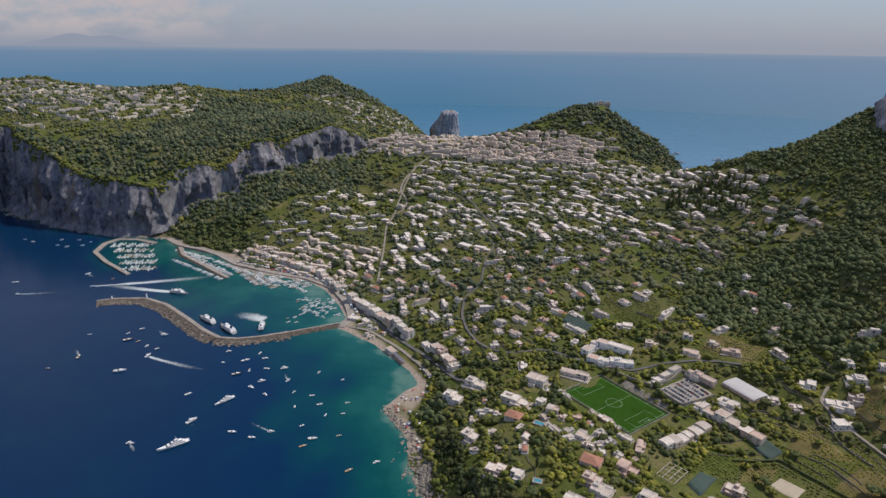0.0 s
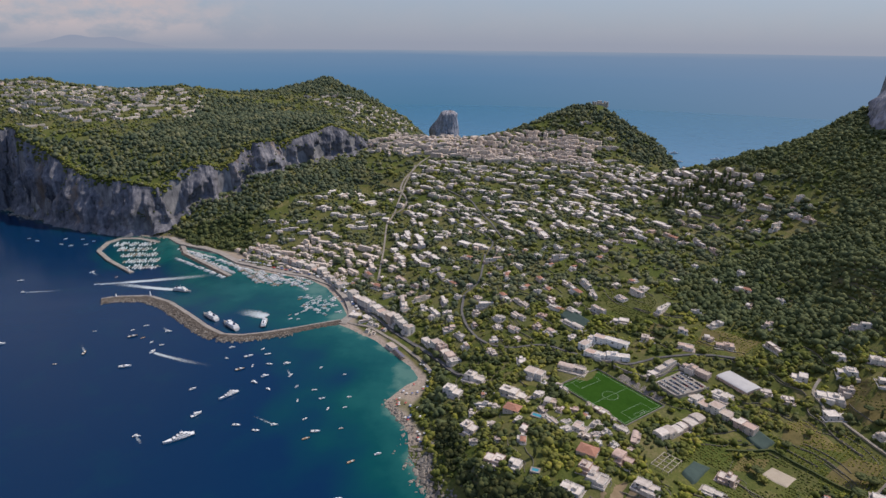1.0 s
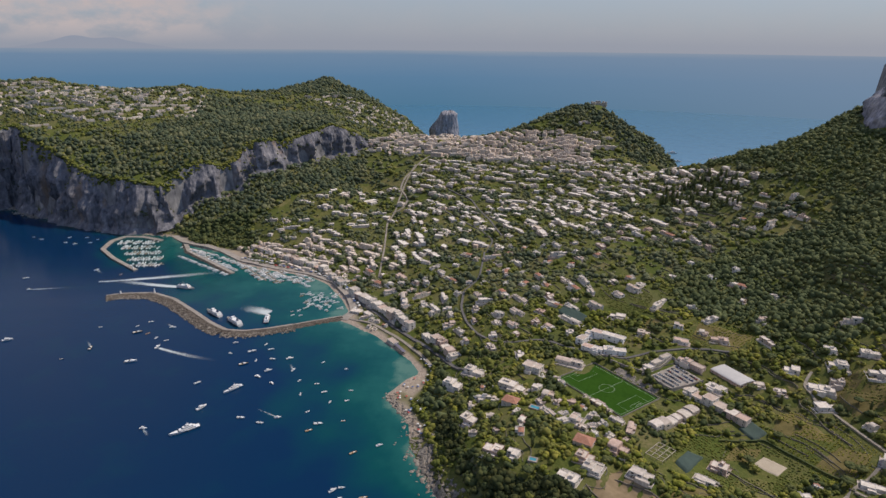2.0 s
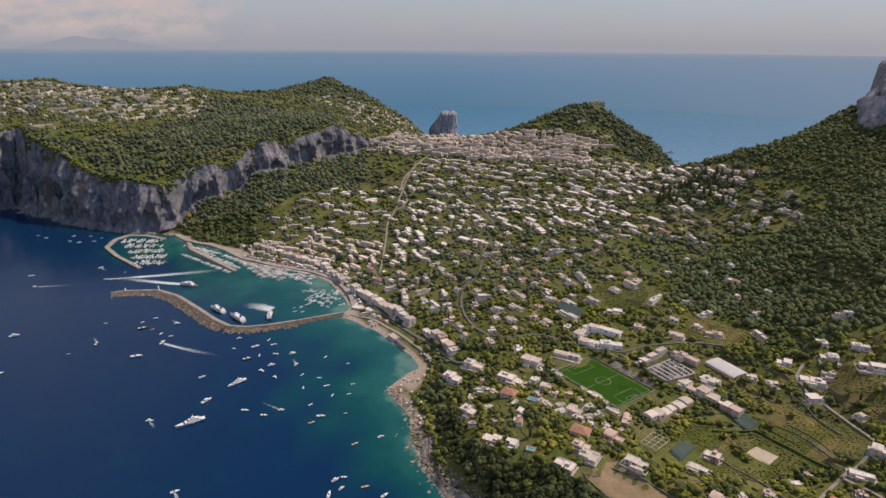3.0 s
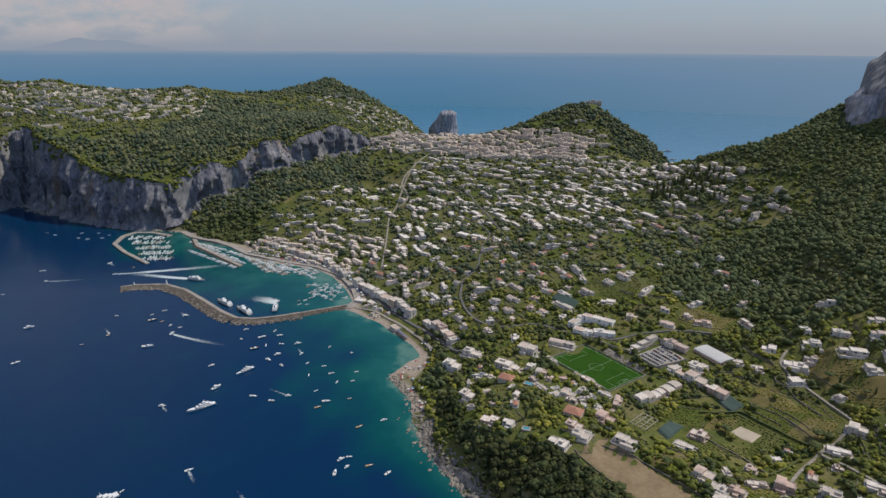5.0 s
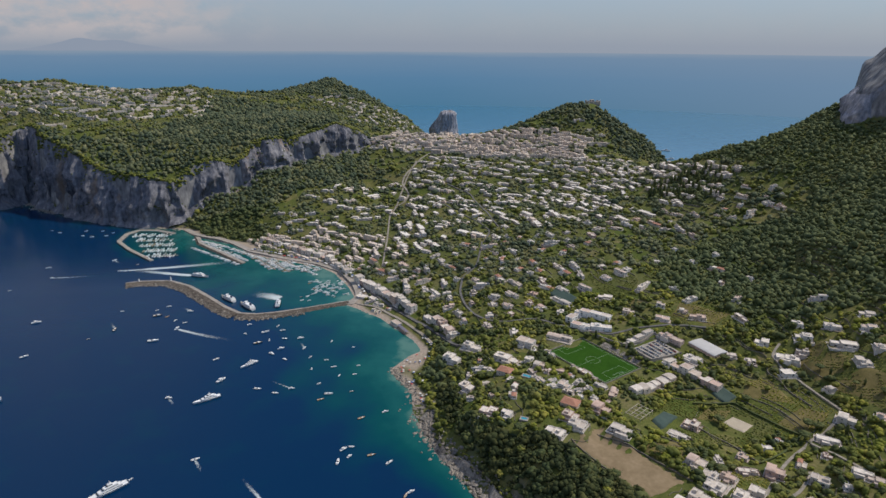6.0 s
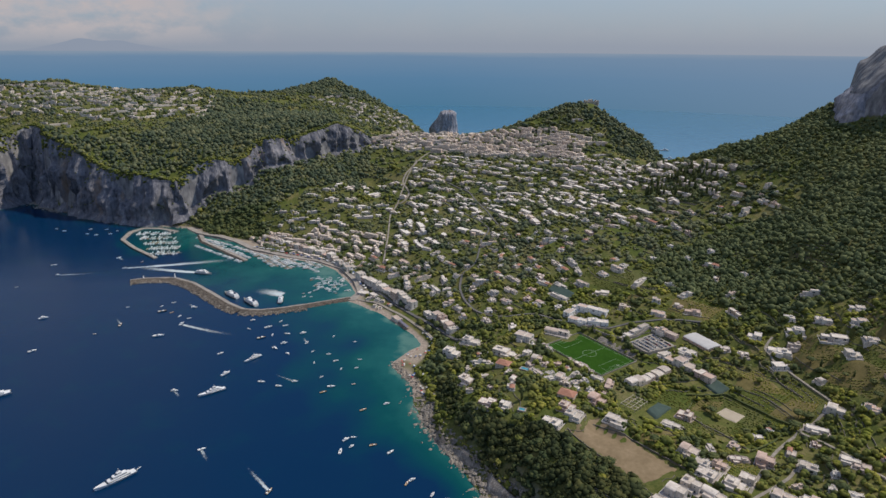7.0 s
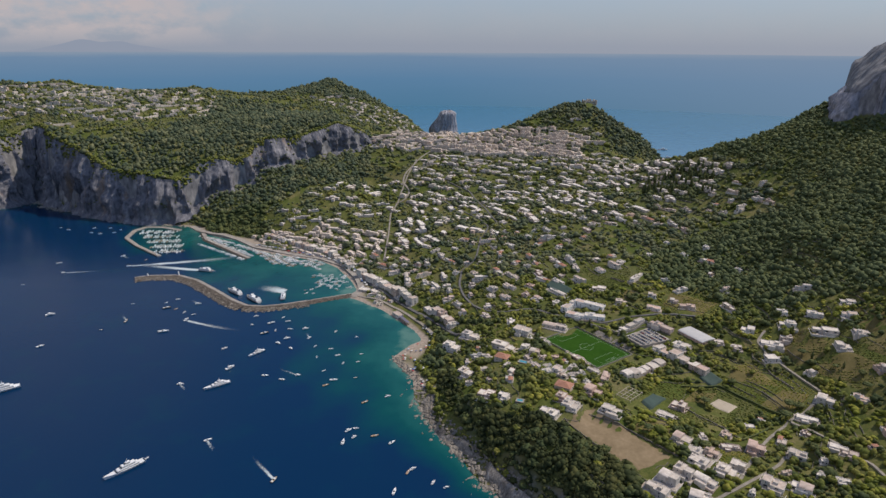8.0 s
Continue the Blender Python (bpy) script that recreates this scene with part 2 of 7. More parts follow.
BACK_SHORE = [(1300, 1480), (900, 1520), (740, 1540), (690, 1640), (700, 1780), (560, 1960), (330, 2080), (120, 2180), (20, 2330), (10, 2600), (-160, 2900)]
LOW = {
    "sea front": [(-14, 640, 4), (-22, 600, 3), (-8, 560, 4), (-6, 690, 6), (-45, 775, 5), (-100, 830, 4), (-118, 905, 4), (-150, 965, 5), (-205, 1050, 5),
                  (-300, 1105, 4), (-400, 1180, 5), (-520, 1258, 6)],
    "bluff": [(8, 452, 6), (26, 434, 7), (43, 408, 7), (55, 386, 7), (70, 364, 7), (87, 334, 8), (115, 330, 34), (88, 362, 28), (70, 400, 30), (45, 440, 30), (30, 480, 28), (14, 540, 22), (8, 600, 18), (20, 640, 22), (5, 740, 18), (-40, 830, 16)],
    "quarter": [(-80, 925, 14), (-130, 1010, 15), (-200, 1100, 18), (-300, 1160, 18), (-430, 1240, 24), (-570, 1300, 16)],
    "gardens": [(54, 470, 40), (109, 409, 50), (150, 290, 42), (187, 305, 46), (232, 300, 49), (298, 290, 52), (362, 270, 62), (304, 360, 48), (335, 348, 50), (308, 445, 41),
                (401, 330, 72), (407, 421, 60), (441, 390, 80), (400, 500, 64), (479, 450, 98), (288, 520, 50), (140, 593, 49), (238, 540, 50), (328, 572, 61), (250, 605, 60)],
    "slope": [(206, 673, 59), (303, 674, 75), (435, 560, 87), (255, 748, 79), (376, 818, 102), (461, 740, 111), (205, 860, 74), (93, 830, 56), (22, 850, 30), (85, 1000, 58),
              (-17, 960, 36), (-30, 1100, 57), (-99, 1100, 36), (-110, 1250, 53), (-172, 1410, 70), (-276, 1260, 58), (-371, 1230, 42), (-457, 1265, 36), (80, 700, 40)],
    "upper slope": [(179, 990, 82), (283, 1000, 100), (379, 980, 108), (478, 980, 129), (232, 1275, 100), (427, 1175, 133), (-234, 1340, 90), (-181, 1450, 98), (-38, 1400, 108),
                    (97, 1350, 118), (211, 1350, 127), (-540, 1362, 62), (-482, 1398, 72), (-470, 1436, 110), (-373, 1476, 112), (-268, 1545, 122), (-189, 1590, 127)],
    "saddle": [(35, 1600, 146), (-117, 1560, 138), (179, 1500, 143), (-97, 1740, 160), (4, 1720, 158), (116, 1680, 165), (-192, 1700, 160), (0, 1860, 120), (0, 2050, 70)],
    "castle hill": [(193, 1650, 176), (244, 1680, 202), (335, 1710, 236), (369, 1720, 249), (446, 1725, 255), (465, 1715, 246), (494, 1690, 217), (542, 1650, 183), (578, 1610, 166),
                    (600, 1560, 133), (605, 1500, 112), (338, 1580, 184), (417, 1530, 176), (304, 1470, 155), (448, 1420, 150), (430, 1860, 120)],
    "mountain": [(514, 1260, 166), (567, 1240, 176), (593, 1175, 213), (663, 1120, 243), (713, 1080, 260), (743, 1045, 272), (754, 960, 264), (692, 860, 235), (644, 780, 201),
                 (589, 690, 170), (534, 600, 135), (632, 920, 194), (505, 680, 120), (533, 705, 160), (527, 880, 138), (567, 898, 159), (900, 900, 330), (850, 650, 300), (700, 400, 210),
                 (1150, 800, 420), (1150, 400, 330), (560, 200, 150), (800, 1180, 300), (1200, 1300, 340), (620, 1330, 60)],
    "far side": [(-172, 2350, 160), (-70, 2230, 100), (-185, 2000, 168), (-73, 2040, 140)],
}
HIGH = {
    "rim": [(-1700, 1500, 186), (-1400, 1500, 182), (-1240, 1510, 176), (-1150, 1552, 186), (-1033, 1505, 194), (-964, 1480, 178), (-871, 1430, 163), (-799, 1385, 124), (-684, 1345, 121), (-633, 1345, 110),
            (-570, 1405, 156), (-523, 1418, 134), (-486, 1440, 152), (-467, 1478, 180), (-379, 1532, 187), (-290, 1622, 212), (-234, 1662, 185), (-194, 1640, 150)],
    "plateau": [(-1136, 1650, 226), (-997, 1680, 224), (-848, 1700, 223), (-790, 1750, 218), (-659, 1850, 208), (-523, 2000, 194), (-374, 2250, 189), (-919, 1530, 197),
                (-671, 1450, 167), (-578, 1600, 190), (-361, 1750, 213), (-263, 2200, 195), (-1500, 1750, 230)],
    "ridge": [(-1750, 1950, 290), (-1406, 1950, 276), (-1397, 2050, 283), (-1251, 2050, 278), (-1100, 2050, 257), (-871, 2100, 270), (-763, 2300, 232), (-642, 2500, 229),
              (-477, 2650, 266), (-326, 2550, 218), (-172, 2350, 160), (-70, 2230, 100), (-1700, 2800, 60), (-1000, 2700, 80), (-500, 2950, 60), (-150, 2750, 20)],
    "east": [(-192, 1700, 160), (-97, 1740, 160), (-185, 2000, 168), (-73, 2040, 140), (-117, 1560, 138), (0, 2050, 70)],
}
CLIFF_EDGE = [(-1750, 1462), (-1330, 1436), (-1190, 1448), (-1152, 1472), (-1132, 1545), (-1106, 1562), (-1072, 1526), (-1045, 1482), (-972, 1442), (-857, 1366), (-778, 1338), (-690, 1308), (-630, 1312), (-585, 1360),
              (-530, 1391), (-482, 1418), (-468, 1458), (-376, 1505), (-280, 1588), (-225, 1640), (-185, 1660)]
PLATEAU = CLIFF_EDGE + [(-120, 1790), (-90, 2000), (-90, 2300), (-150, 2900), (-1750, 2900)]
BANK = [(-8, 500), (-4, 468), (6, 446), (24, 429), (40, 405), (53, 382), (67, 358), (84, 332), (112, 292), (160, 232)]
CRAG_EDGE = [(828, 1152), (774, 1080), (775, 1044), (820, 1010), (908, 982), (1250, 912)]
CRAG = CRAG_EDGE + [(1250, 1350), (930, 1330)]
CRAG_TOP = [(774, 1060, 304), (784, 1060, 320), (792, 1075, 335), (806, 1070, 354), (828, 1065, 376), (866, 1050, 412), (910, 1050, 460), (1000, 1060, 560), (1250, 1050, 640), (850, 1150, 352), (890, 1150, 400), (880, 1250, 330), (960, 1250, 430), (1250, 1300, 480)]


def surface(points, c):
    """A smooth sheet through spot heights: weights of a multiquadric."""
    p = np.array(points, float)
    d = np.sqrt(((p[:, None, :2] - p[None, :, :2]) ** 2).sum(2) + c * c)
    n = len(p)
    a = np.zeros((n + 1, n + 1))
    a[:n, :n], a[:n, n], a[n, :n] = -d + np.eye(n) * 3.0, 1, 1
    w = np.linalg.solve(a, np.append(p[:, 2], 0))
    return p, w, c


def on_surface(s, x, y):
    p, w, c = s
    z = np.full(x.shape, w[-1])
    for (px, py, _), k in zip(p, w[:-1]):
        z -= k * np.sqrt((x - px) ** 2 + (y - py) ** 2 + c * c)
    return z


def edge_distance(line, x, y, closed=False):
    """Distance to a polyline, and for a closed one positive inside it."""
    best, inside = np.full(x.shape, 1e9), np.zeros(x.shape, bool)
    pts = list(line) + ([line[0]] if closed else [])
    for (ax, ay), (bx, by) in zip(pts[:-1], pts[1:]):
        dx, dy = bx - ax, by - ay
        t = np.clip(((x - ax) * dx + (y - ay) * dy) / (dx * dx + dy * dy), 0, 1)
        best = np.minimum(best, np.hypot(x - ax - t * dx, y - ay - t * dy))
        if closed and dy:
            inside ^= ((ay > y) != (by > y)) & (x < dx * (y - ay) / dy + ax)
    return np.where(inside, best, -best) if closed else best


def smooth(a, b, v):
    t = np.clip((v - a) / (b - a), 0, 1)
    return t * t * (3 - 2 * t)


def waves(x, y, size, seed):
    """Cheap rolling unevenness, from -1 to 1."""
    r = np.random.RandomState(seed)
    z = np.zeros(np.shape(x))
    for i in range(7):
        a, k = r.uniform(0, 6.283), 6.283 / (size * r.uniform(0.5, 1.6))
        z += np.sin(k * (x * np.cos(a) + y * np.sin(a)) + r.uniform(0, 6.283))
    return z / 4.0


COAST = SHORE + [(-1750, 3100), (-400, 3100)] + BACK_SHORE[::-1] + [(1300, 130)]
low_pts = [p for line in LOW.values() for p in line] + [(x, y, 0) for x, y in SHORE[:-12] + BACK_SHORE]
low_sheet = surface(low_pts, 12.0)
high_sheet = surface([p for line in HIGH.values() for p in line], 14.0)
crag_sheet = surface(CRAG_TOP, 10.0)
# level grounds cut into the slope: centre, half length, half width, turn, height
PITCH = (189.2, 567.6, 47.5, 32.3, -55.5, 50.5)
DIRT = (175, 377, 51, 20, -56.3, 47.5)
HALL = (332, 575.5, 21, 13, -64, 61.0)
CAR_PARK = (270, 580, 22, 15, 32, 57.5)
LEVELS = [PITCH, DIRT, HALL, CAR_PARK]


# houses set on their own levelled plots: place, length, width, height, turn
HOUSES = {
    "bay": [(18, 614, 24, 15, 11, -30), (45, 634, 26, 13, 8, -32), (113, 615, 24, 16, 10, -35), (158, 622, 36, 12, 5, -30), (85, 582, 34, 14, 7, -32), (121, 553, 14, 12, 6, -30),
            (54, 469, 20, 15, 8, -30), (72, 456, 12, 11, 6, -30), (34, 530, 20, 14, 5, -40), (55, 530, 10, 9, 4, -30), (141, 503, 14, 10, 5, -35), (161, 509, 12, 10, 4, -35), (170, 452, 20, 14, 8, -40)],
    "gate": [(135, 438, 18, 12, 7, -35), (139, 424, 18, 13, 6, -35), (115, 414, 20, 14, 6, -35), (180, 415, 22, 11, 6, -38), (306, 557, 22, 14, 4, -55), (352, 556, 12, 9, 3, -20), (366, 540, 14, 10, 5, -20),
             (391, 565, 17, 13, 9, -30), (434, 556, 20, 13, 8, -20), (460, 523, 30, 12, 7, -20), (466, 556, 20, 12, 7, -20), (492, 533, 18, 11, 7, -20), (486, 500, 16, 11, 6, -15), (503, 556, 18, 10, 6, -20), (440, 582, 14, 10, 5, -20), (424, 537, 14, 10, 5, -20), (461, 490, 17, 12, 7, -15), (405, 532, 27, 14, 6, -25), (397, 508, 24, 13, 6, 0), (407, 423, 18, 14, 9, -40)],
    "south": [(259, 436, 16, 12, 7, -40), (237, 415, 18, 9, 3, -40), (288, 386, 10, 8, 3, -40), (237, 370, 18, 13, 7, -45), (242, 353, 14, 11, 5, -45), (258, 351, 14, 11, 6, -40), (241, 339, 18, 14, 4, -45),
              (221, 323, 18, 13, 9, -45), (205, 316, 18, 13, 9, -45), (260, 325, 18, 13, 6, -40), (274, 332, 14, 11, 6, -40), (236, 313, 22, 10, 5, -50), (191, 305, 22, 12, 7, -45), (225, 295, 20, 12, 6, -30)],
    "terraces": [(260, 667, 17, 11, 6, -20), (305, 672, 12, 9, 8, -20), (298, 643, 20, 11, 4, -25), (342, 637, 22, 12, 6, -20), (239, 711, 22, 12, 6, -20), (330, 655, 12, 9, 5, -20)],
    "lane": [(304, 359, 17, 14, 9, -35), (335, 344, 16, 12, 8, -35), (377, 402, 22, 9, 3, -30), (432, 409, 15, 9, 5, -35), (371, 344, 16, 9, 5, -35), (375, 333, 14, 8, 5, -35), (292, 305, 20, 14, 7, -40),
             (314, 300, 18, 12, 6, -40)],
}


def level_coords(g, x, y):
    c, s = math.cos(radians(g[4])), math.sin(radians(g[4]))
    return (x - g[0]) * c + (y - g[1]) * s, -(x - g[0]) * s + (y - g[1]) * c


def land(x, y):
    """Height of the ground; below zero out at sea."""
    x, y = np.asarray(x, float), np.asarray(y, float)
    z = on_surface(low_sheet, x, y)
    z = z + waves(x, y, 130, 3) * 1.6 + waves(x, y, 45, 4) * 0.8
    for g in LEVELS:
        u, v = level_coords(g, x, y)
        k = smooth(-14, 0, -np.maximum(np.abs(u) - g[2], np.abs(v) - g[3]))
        z = z * (1 - k) + g[5] * k
    for rows in HOUSES.values():
        for hx, hy, w, d, h, turn in rows:
            u, v = level_coords((hx, hy, 0, 0, turn), x, y)
            k = smooth(-7, 0, -np.maximum(np.abs(u) - w / 2 - 3, np.abs(v) - d / 2 - 3))
            if k.max() > 0:
                pad = float(on_surface(low_sheet, np.array([float(hx)]), np.array([float(hy)]))[0])
                z = z * (1 - k) + pad * k
    d = edge_distance(PLATEAU, x, y, True)
    up = on_surface(high_sheet, x, y) + waves(x, y, 150, 5) * 3 + waves(x, y, 60, 6) * 1.5
    for kx, ky, kh, kr in ((-1308, 2050, 17, 46), (-1494, 2050, 15, 48), (-477, 2650, 8, 60)):
        up = up + kh * np.exp(-((x - kx) ** 2 + (y - ky) ** 2) / kr ** 2)
    k = smooth(-4, 16, d)
    k = np.where(y > 1700, smooth(-60, 60, d), k)
    z = z * (1 - k) + np.maximum(up, z) * k
    z = np.where((x < -640) & (y < 1620) & (d < -4), np.minimum(z, 0.8), z)
    d = edge_distance(CRAG, x, y, True)
    k = smooth(-3, 18, d)
    z = z * (1 - k) + np.maximum(on_surface(crag_sheet, x, y) + waves(x, y, 60, 7) * 5, z) * k
    sea = edge_distance(COAST, x, y, True)
    return np.where(sea > 0, np.maximum(z, 0.6 + np.minimum(sea, 8) * 0.12), np.maximum(sea * 0.16, -30) + 0.6)


# ---- ground, sea, distance ----
def mesh_of(name, verts, faces, material=None, shade=False):
    """A mesh from arrays; faces all of one size, or a list of mixed ones."""
    me = bpy.data.meshes.new(name)
    if isinstance(faces, np.ndarray):
        k = faces.shape[1]
        me.vertices.add(len(verts))
        me.vertices.foreach_set("co", np.ascontiguousarray(verts, np.float32).ravel())
        me.loops.add(faces.size)
        me.loops.foreach_set("vertex_index", np.ascontiguousarray(faces, np.int32).ravel())
        me.polygons.add(len(faces))
        me.polygons.foreach_set("loop_start", np.arange(0, faces.size, k, dtype=np.int32))
        me.update(calc_edges=True)
    else:
        me.from_pydata([tuple(v) for v in verts], [], faces)
    me.polygons.foreach_set("use_smooth", np.full(len(me.polygons), shade))
    if material:
        me.materials.append(material)
    return me


def grid_faces(nx, ny):
    i = np.arange((nx - 1) * (ny - 1))
    a = (i // (nx - 1)) * nx + i % (nx - 1)
    return np.stack([a, a + 1, a + nx + 1, a + nx], 1)


def used_only(verts, faces):
    keep, back = np.unique(faces, return_inverse=True)
    return verts[keep], back.reshape(faces.shape)


gx, gy = np.arange(-1740, 1245, 6.5), np.arange(136, 2950, 6.5)
XX, YY = np.meshgrid(gx, gy)
ZZ = land(XX, YY)


def height(x, y):
    """Height of the ground sheet as built."""
    u = np.clip((np.asarray(x, float) - gx[0]) / 6.5, 0, len(gx) - 1.001)
    v = np.clip((np.asarray(y, float) - gy[0]) / 6.5, 0, len(gy) - 1.001)
    i, j = u.astype(int), v.astype(int)
    a, b = u - i, v - j
    return (ZZ[j, i] * (1 - a) + ZZ[j, i + 1] * a) * (1 - b) + (ZZ[j + 1, i] * (1 - a) + ZZ[j + 1, i + 1] * a) * b


def at(x, y):
    return float(height(x, y))


verts = np.stack([XX.ravel(), YY.ravel(), ZZ.ravel()], 1)
faces = grid_faces(len(gx), len(gy))
faces = faces[(verts[faces, 2] > -4).any(1)]
verts, faces = used_only(verts, faces)
ground = tagged(new("ground", mesh_of("ground", verts, faces, GROUND, True)), "terraced limestone hillside with dry grass and green plots", "hillside", kind="structure")

sx = np.unique(np.concatenate([np.linspace(-4900, -1300, 40), np.arange(-1300, 160, 9), np.linspace(160, 4900, 50)]))
sy = np.unique(np.concatenate([np.linspace(-4700, 130, 30), np.arange(130, 1560, 9), np.linspace(1560, 4800, 50)]))
SX, SY = np.meshgrid(sx, sy)
off = -edge_distance(COAST, SX, SY, True)
# the bay shelves slowly, the cliffs fall straight into deep water
shelf = 34 + 190 * np.exp(-(((SX + 60) / 230) ** 2 + ((SY - 700) / 240) ** 2)) + 370 * np.exp(-(((SX + 330) / 190) ** 2 + ((SY - 965) / 130) ** 2)) + 330 * np.exp(-(((SX + 590) / 120) ** 2 + ((SY - 1160) / 90) ** 2))
shelf = shelf * (1 + 0.35 * waves(SX, SY, 120, 9))
depth = np.clip(off / np.maximum(shelf, 12), 0, 1)
# open water south of the island is paler: sky sheen and haze painted in
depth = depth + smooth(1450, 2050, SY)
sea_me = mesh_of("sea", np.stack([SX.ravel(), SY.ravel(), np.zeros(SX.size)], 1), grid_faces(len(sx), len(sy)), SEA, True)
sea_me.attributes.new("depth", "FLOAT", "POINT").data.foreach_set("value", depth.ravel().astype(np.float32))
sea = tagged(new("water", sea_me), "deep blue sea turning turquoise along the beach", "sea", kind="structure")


def make_backdrop():
    """Open sea from the edge of the sheet to the horizon, self-lit, with painted haze."""
    m, n, l, out = nodes_of("far_sea")
    geo = n.new("ShaderNodeNewGeometry")
    xyz = n.new("ShaderNodeSeparateXYZ")
    l.new(geo.outputs["Position"], xyz.inputs[0])
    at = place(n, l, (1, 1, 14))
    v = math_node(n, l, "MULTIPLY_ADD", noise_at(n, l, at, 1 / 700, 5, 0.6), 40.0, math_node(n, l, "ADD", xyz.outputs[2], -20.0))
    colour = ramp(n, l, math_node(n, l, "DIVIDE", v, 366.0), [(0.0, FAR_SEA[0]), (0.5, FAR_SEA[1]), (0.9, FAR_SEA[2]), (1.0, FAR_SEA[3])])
    # right side greyed: sun-side glare painted into the glow colour
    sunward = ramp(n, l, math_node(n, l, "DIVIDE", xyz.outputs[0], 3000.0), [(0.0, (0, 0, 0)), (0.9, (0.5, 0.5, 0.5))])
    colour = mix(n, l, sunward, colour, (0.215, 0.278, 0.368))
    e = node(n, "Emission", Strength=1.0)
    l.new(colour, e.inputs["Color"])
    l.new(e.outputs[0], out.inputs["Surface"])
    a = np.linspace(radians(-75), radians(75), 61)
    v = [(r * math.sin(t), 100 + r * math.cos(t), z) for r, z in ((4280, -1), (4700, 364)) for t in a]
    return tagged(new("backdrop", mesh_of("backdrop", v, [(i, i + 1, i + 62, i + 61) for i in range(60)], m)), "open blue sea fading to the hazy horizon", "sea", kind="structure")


# glow colours from the sheet's edge up, paling with painted haze
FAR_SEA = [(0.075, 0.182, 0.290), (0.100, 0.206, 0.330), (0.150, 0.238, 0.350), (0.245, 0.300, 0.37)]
make_backdrop()


def far_mountain():
    """A faint blue mountain coast over the horizon, self-lit, haze painted into its colour."""
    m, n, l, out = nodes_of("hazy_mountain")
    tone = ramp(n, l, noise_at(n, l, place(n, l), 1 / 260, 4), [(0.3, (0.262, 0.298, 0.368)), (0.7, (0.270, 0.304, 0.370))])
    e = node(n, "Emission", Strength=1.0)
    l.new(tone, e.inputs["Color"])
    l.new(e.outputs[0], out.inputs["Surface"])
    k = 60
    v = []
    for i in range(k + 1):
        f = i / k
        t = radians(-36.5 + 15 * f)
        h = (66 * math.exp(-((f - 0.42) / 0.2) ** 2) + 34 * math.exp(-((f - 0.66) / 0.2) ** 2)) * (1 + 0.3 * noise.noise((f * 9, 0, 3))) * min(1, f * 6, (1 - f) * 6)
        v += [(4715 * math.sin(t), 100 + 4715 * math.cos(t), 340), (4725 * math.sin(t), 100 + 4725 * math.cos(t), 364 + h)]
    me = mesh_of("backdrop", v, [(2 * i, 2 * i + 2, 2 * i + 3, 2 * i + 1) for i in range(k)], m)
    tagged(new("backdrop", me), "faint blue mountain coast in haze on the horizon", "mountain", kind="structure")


far_mountain()


ledges = []


def cliff(name, line, foot, top, label, seed, lean=6.0, step=4.0, amp=1.0, apron=16.0, rock=None):
    """A rock wall along a line, fluted and cracked; foot and top give heights along it."""
    p = np.array(line, float)
    seg = np.hypot(*(p[1:] - p[:-1]).T)
    s = np.concatenate([[0], np.cumsum(seg)])
    u = np.arange(0, s[-1], step)
    x, y = np.interp(u, s, p[:, 0]), np.interp(u, s, p[:, 1])
    for k in range(6):
        x[1:-1], y[1:-1] = (x[:-2] + 2 * x[1:-1] + x[2:]) / 4, (y[:-2] + 2 * y[1:-1] + y[2:]) / 4
    tx, ty = np.gradient(x), np.gradient(y)
    d = np.hypot(tx, ty)
    nx, ny = ty / d, -tx / d
    lo = np.array([foot(a, b, c, e) for a, b, c, e in zip(x, y, nx, ny)])
    hi = np.array([top(a, b, c, e) for a, b, c, e in zip(x, y, nx, ny)])
    rows = 44
    v = np.zeros((rows, len(u), 3))
    for j in range(rows):
        f = j / (rows - 1)
        z = lo + (hi - lo) * f
        out = lean * (0.5 - f) * 2
        flute = np.array([17 - abs(noise.noise((a / 42, zz / 160, seed))) * 62 + noise.noise((a / 13, zz / 40, seed + 3)) * 9 + noise.noise((a / 5, zz / 8, seed + 5)) * 3.4
                          + noise.noise((a / 80, zz / 70, seed + 7)) * 20 + noise.noise((a / 8, zz / 13, seed + 9)) * 5 + noise.noise((a / 24, zz / 24, seed + 11)) * 9 for a, zz in zip(u, z)])
        k = out + amp * flute * (0.35 + 0.65 * math.sin(math.pi * min(f * 1.05, 1.0)))
        k = k + apron * max(0.0, 1 - f / 0.14)
        v[j] = np.stack([x + nx * k, y + ny * k, z], 1)
    me = mesh_of(name, v.reshape(-1, 3), grid_faces(len(u), rows), rock or ROCK)
    if amp == 1.0:
        ledges.extend(map(tuple, v[9:-3, ::2].reshape(-1, 3)))
    return tagged(new(name, me), label, "cliff", kind="structure")


cliff("cliff", CLIFF_EDGE, lambda x, y, nx, ny: max(at(x + nx * 10, y + ny * 10) - 4, -3), lambda x, y, nx, ny: at(x - nx * 15, y - ny * 15) + 1.0,
      "sheer grey limestone sea cliff streaked with ochre", 1.5, 13.0)
cliff("cliff", CRAG_EDGE, lambda x, y, nx, ny: at(x + nx * 24, y + ny * 24) - 6, lambda x, y, nx, ny: at(x - nx * 17, y - ny * 17),
      "bare grey rock face of the mountain above the slope", 8.5, 11.0, 3.0, 0.6, 8.0, CRAG_ROCK)
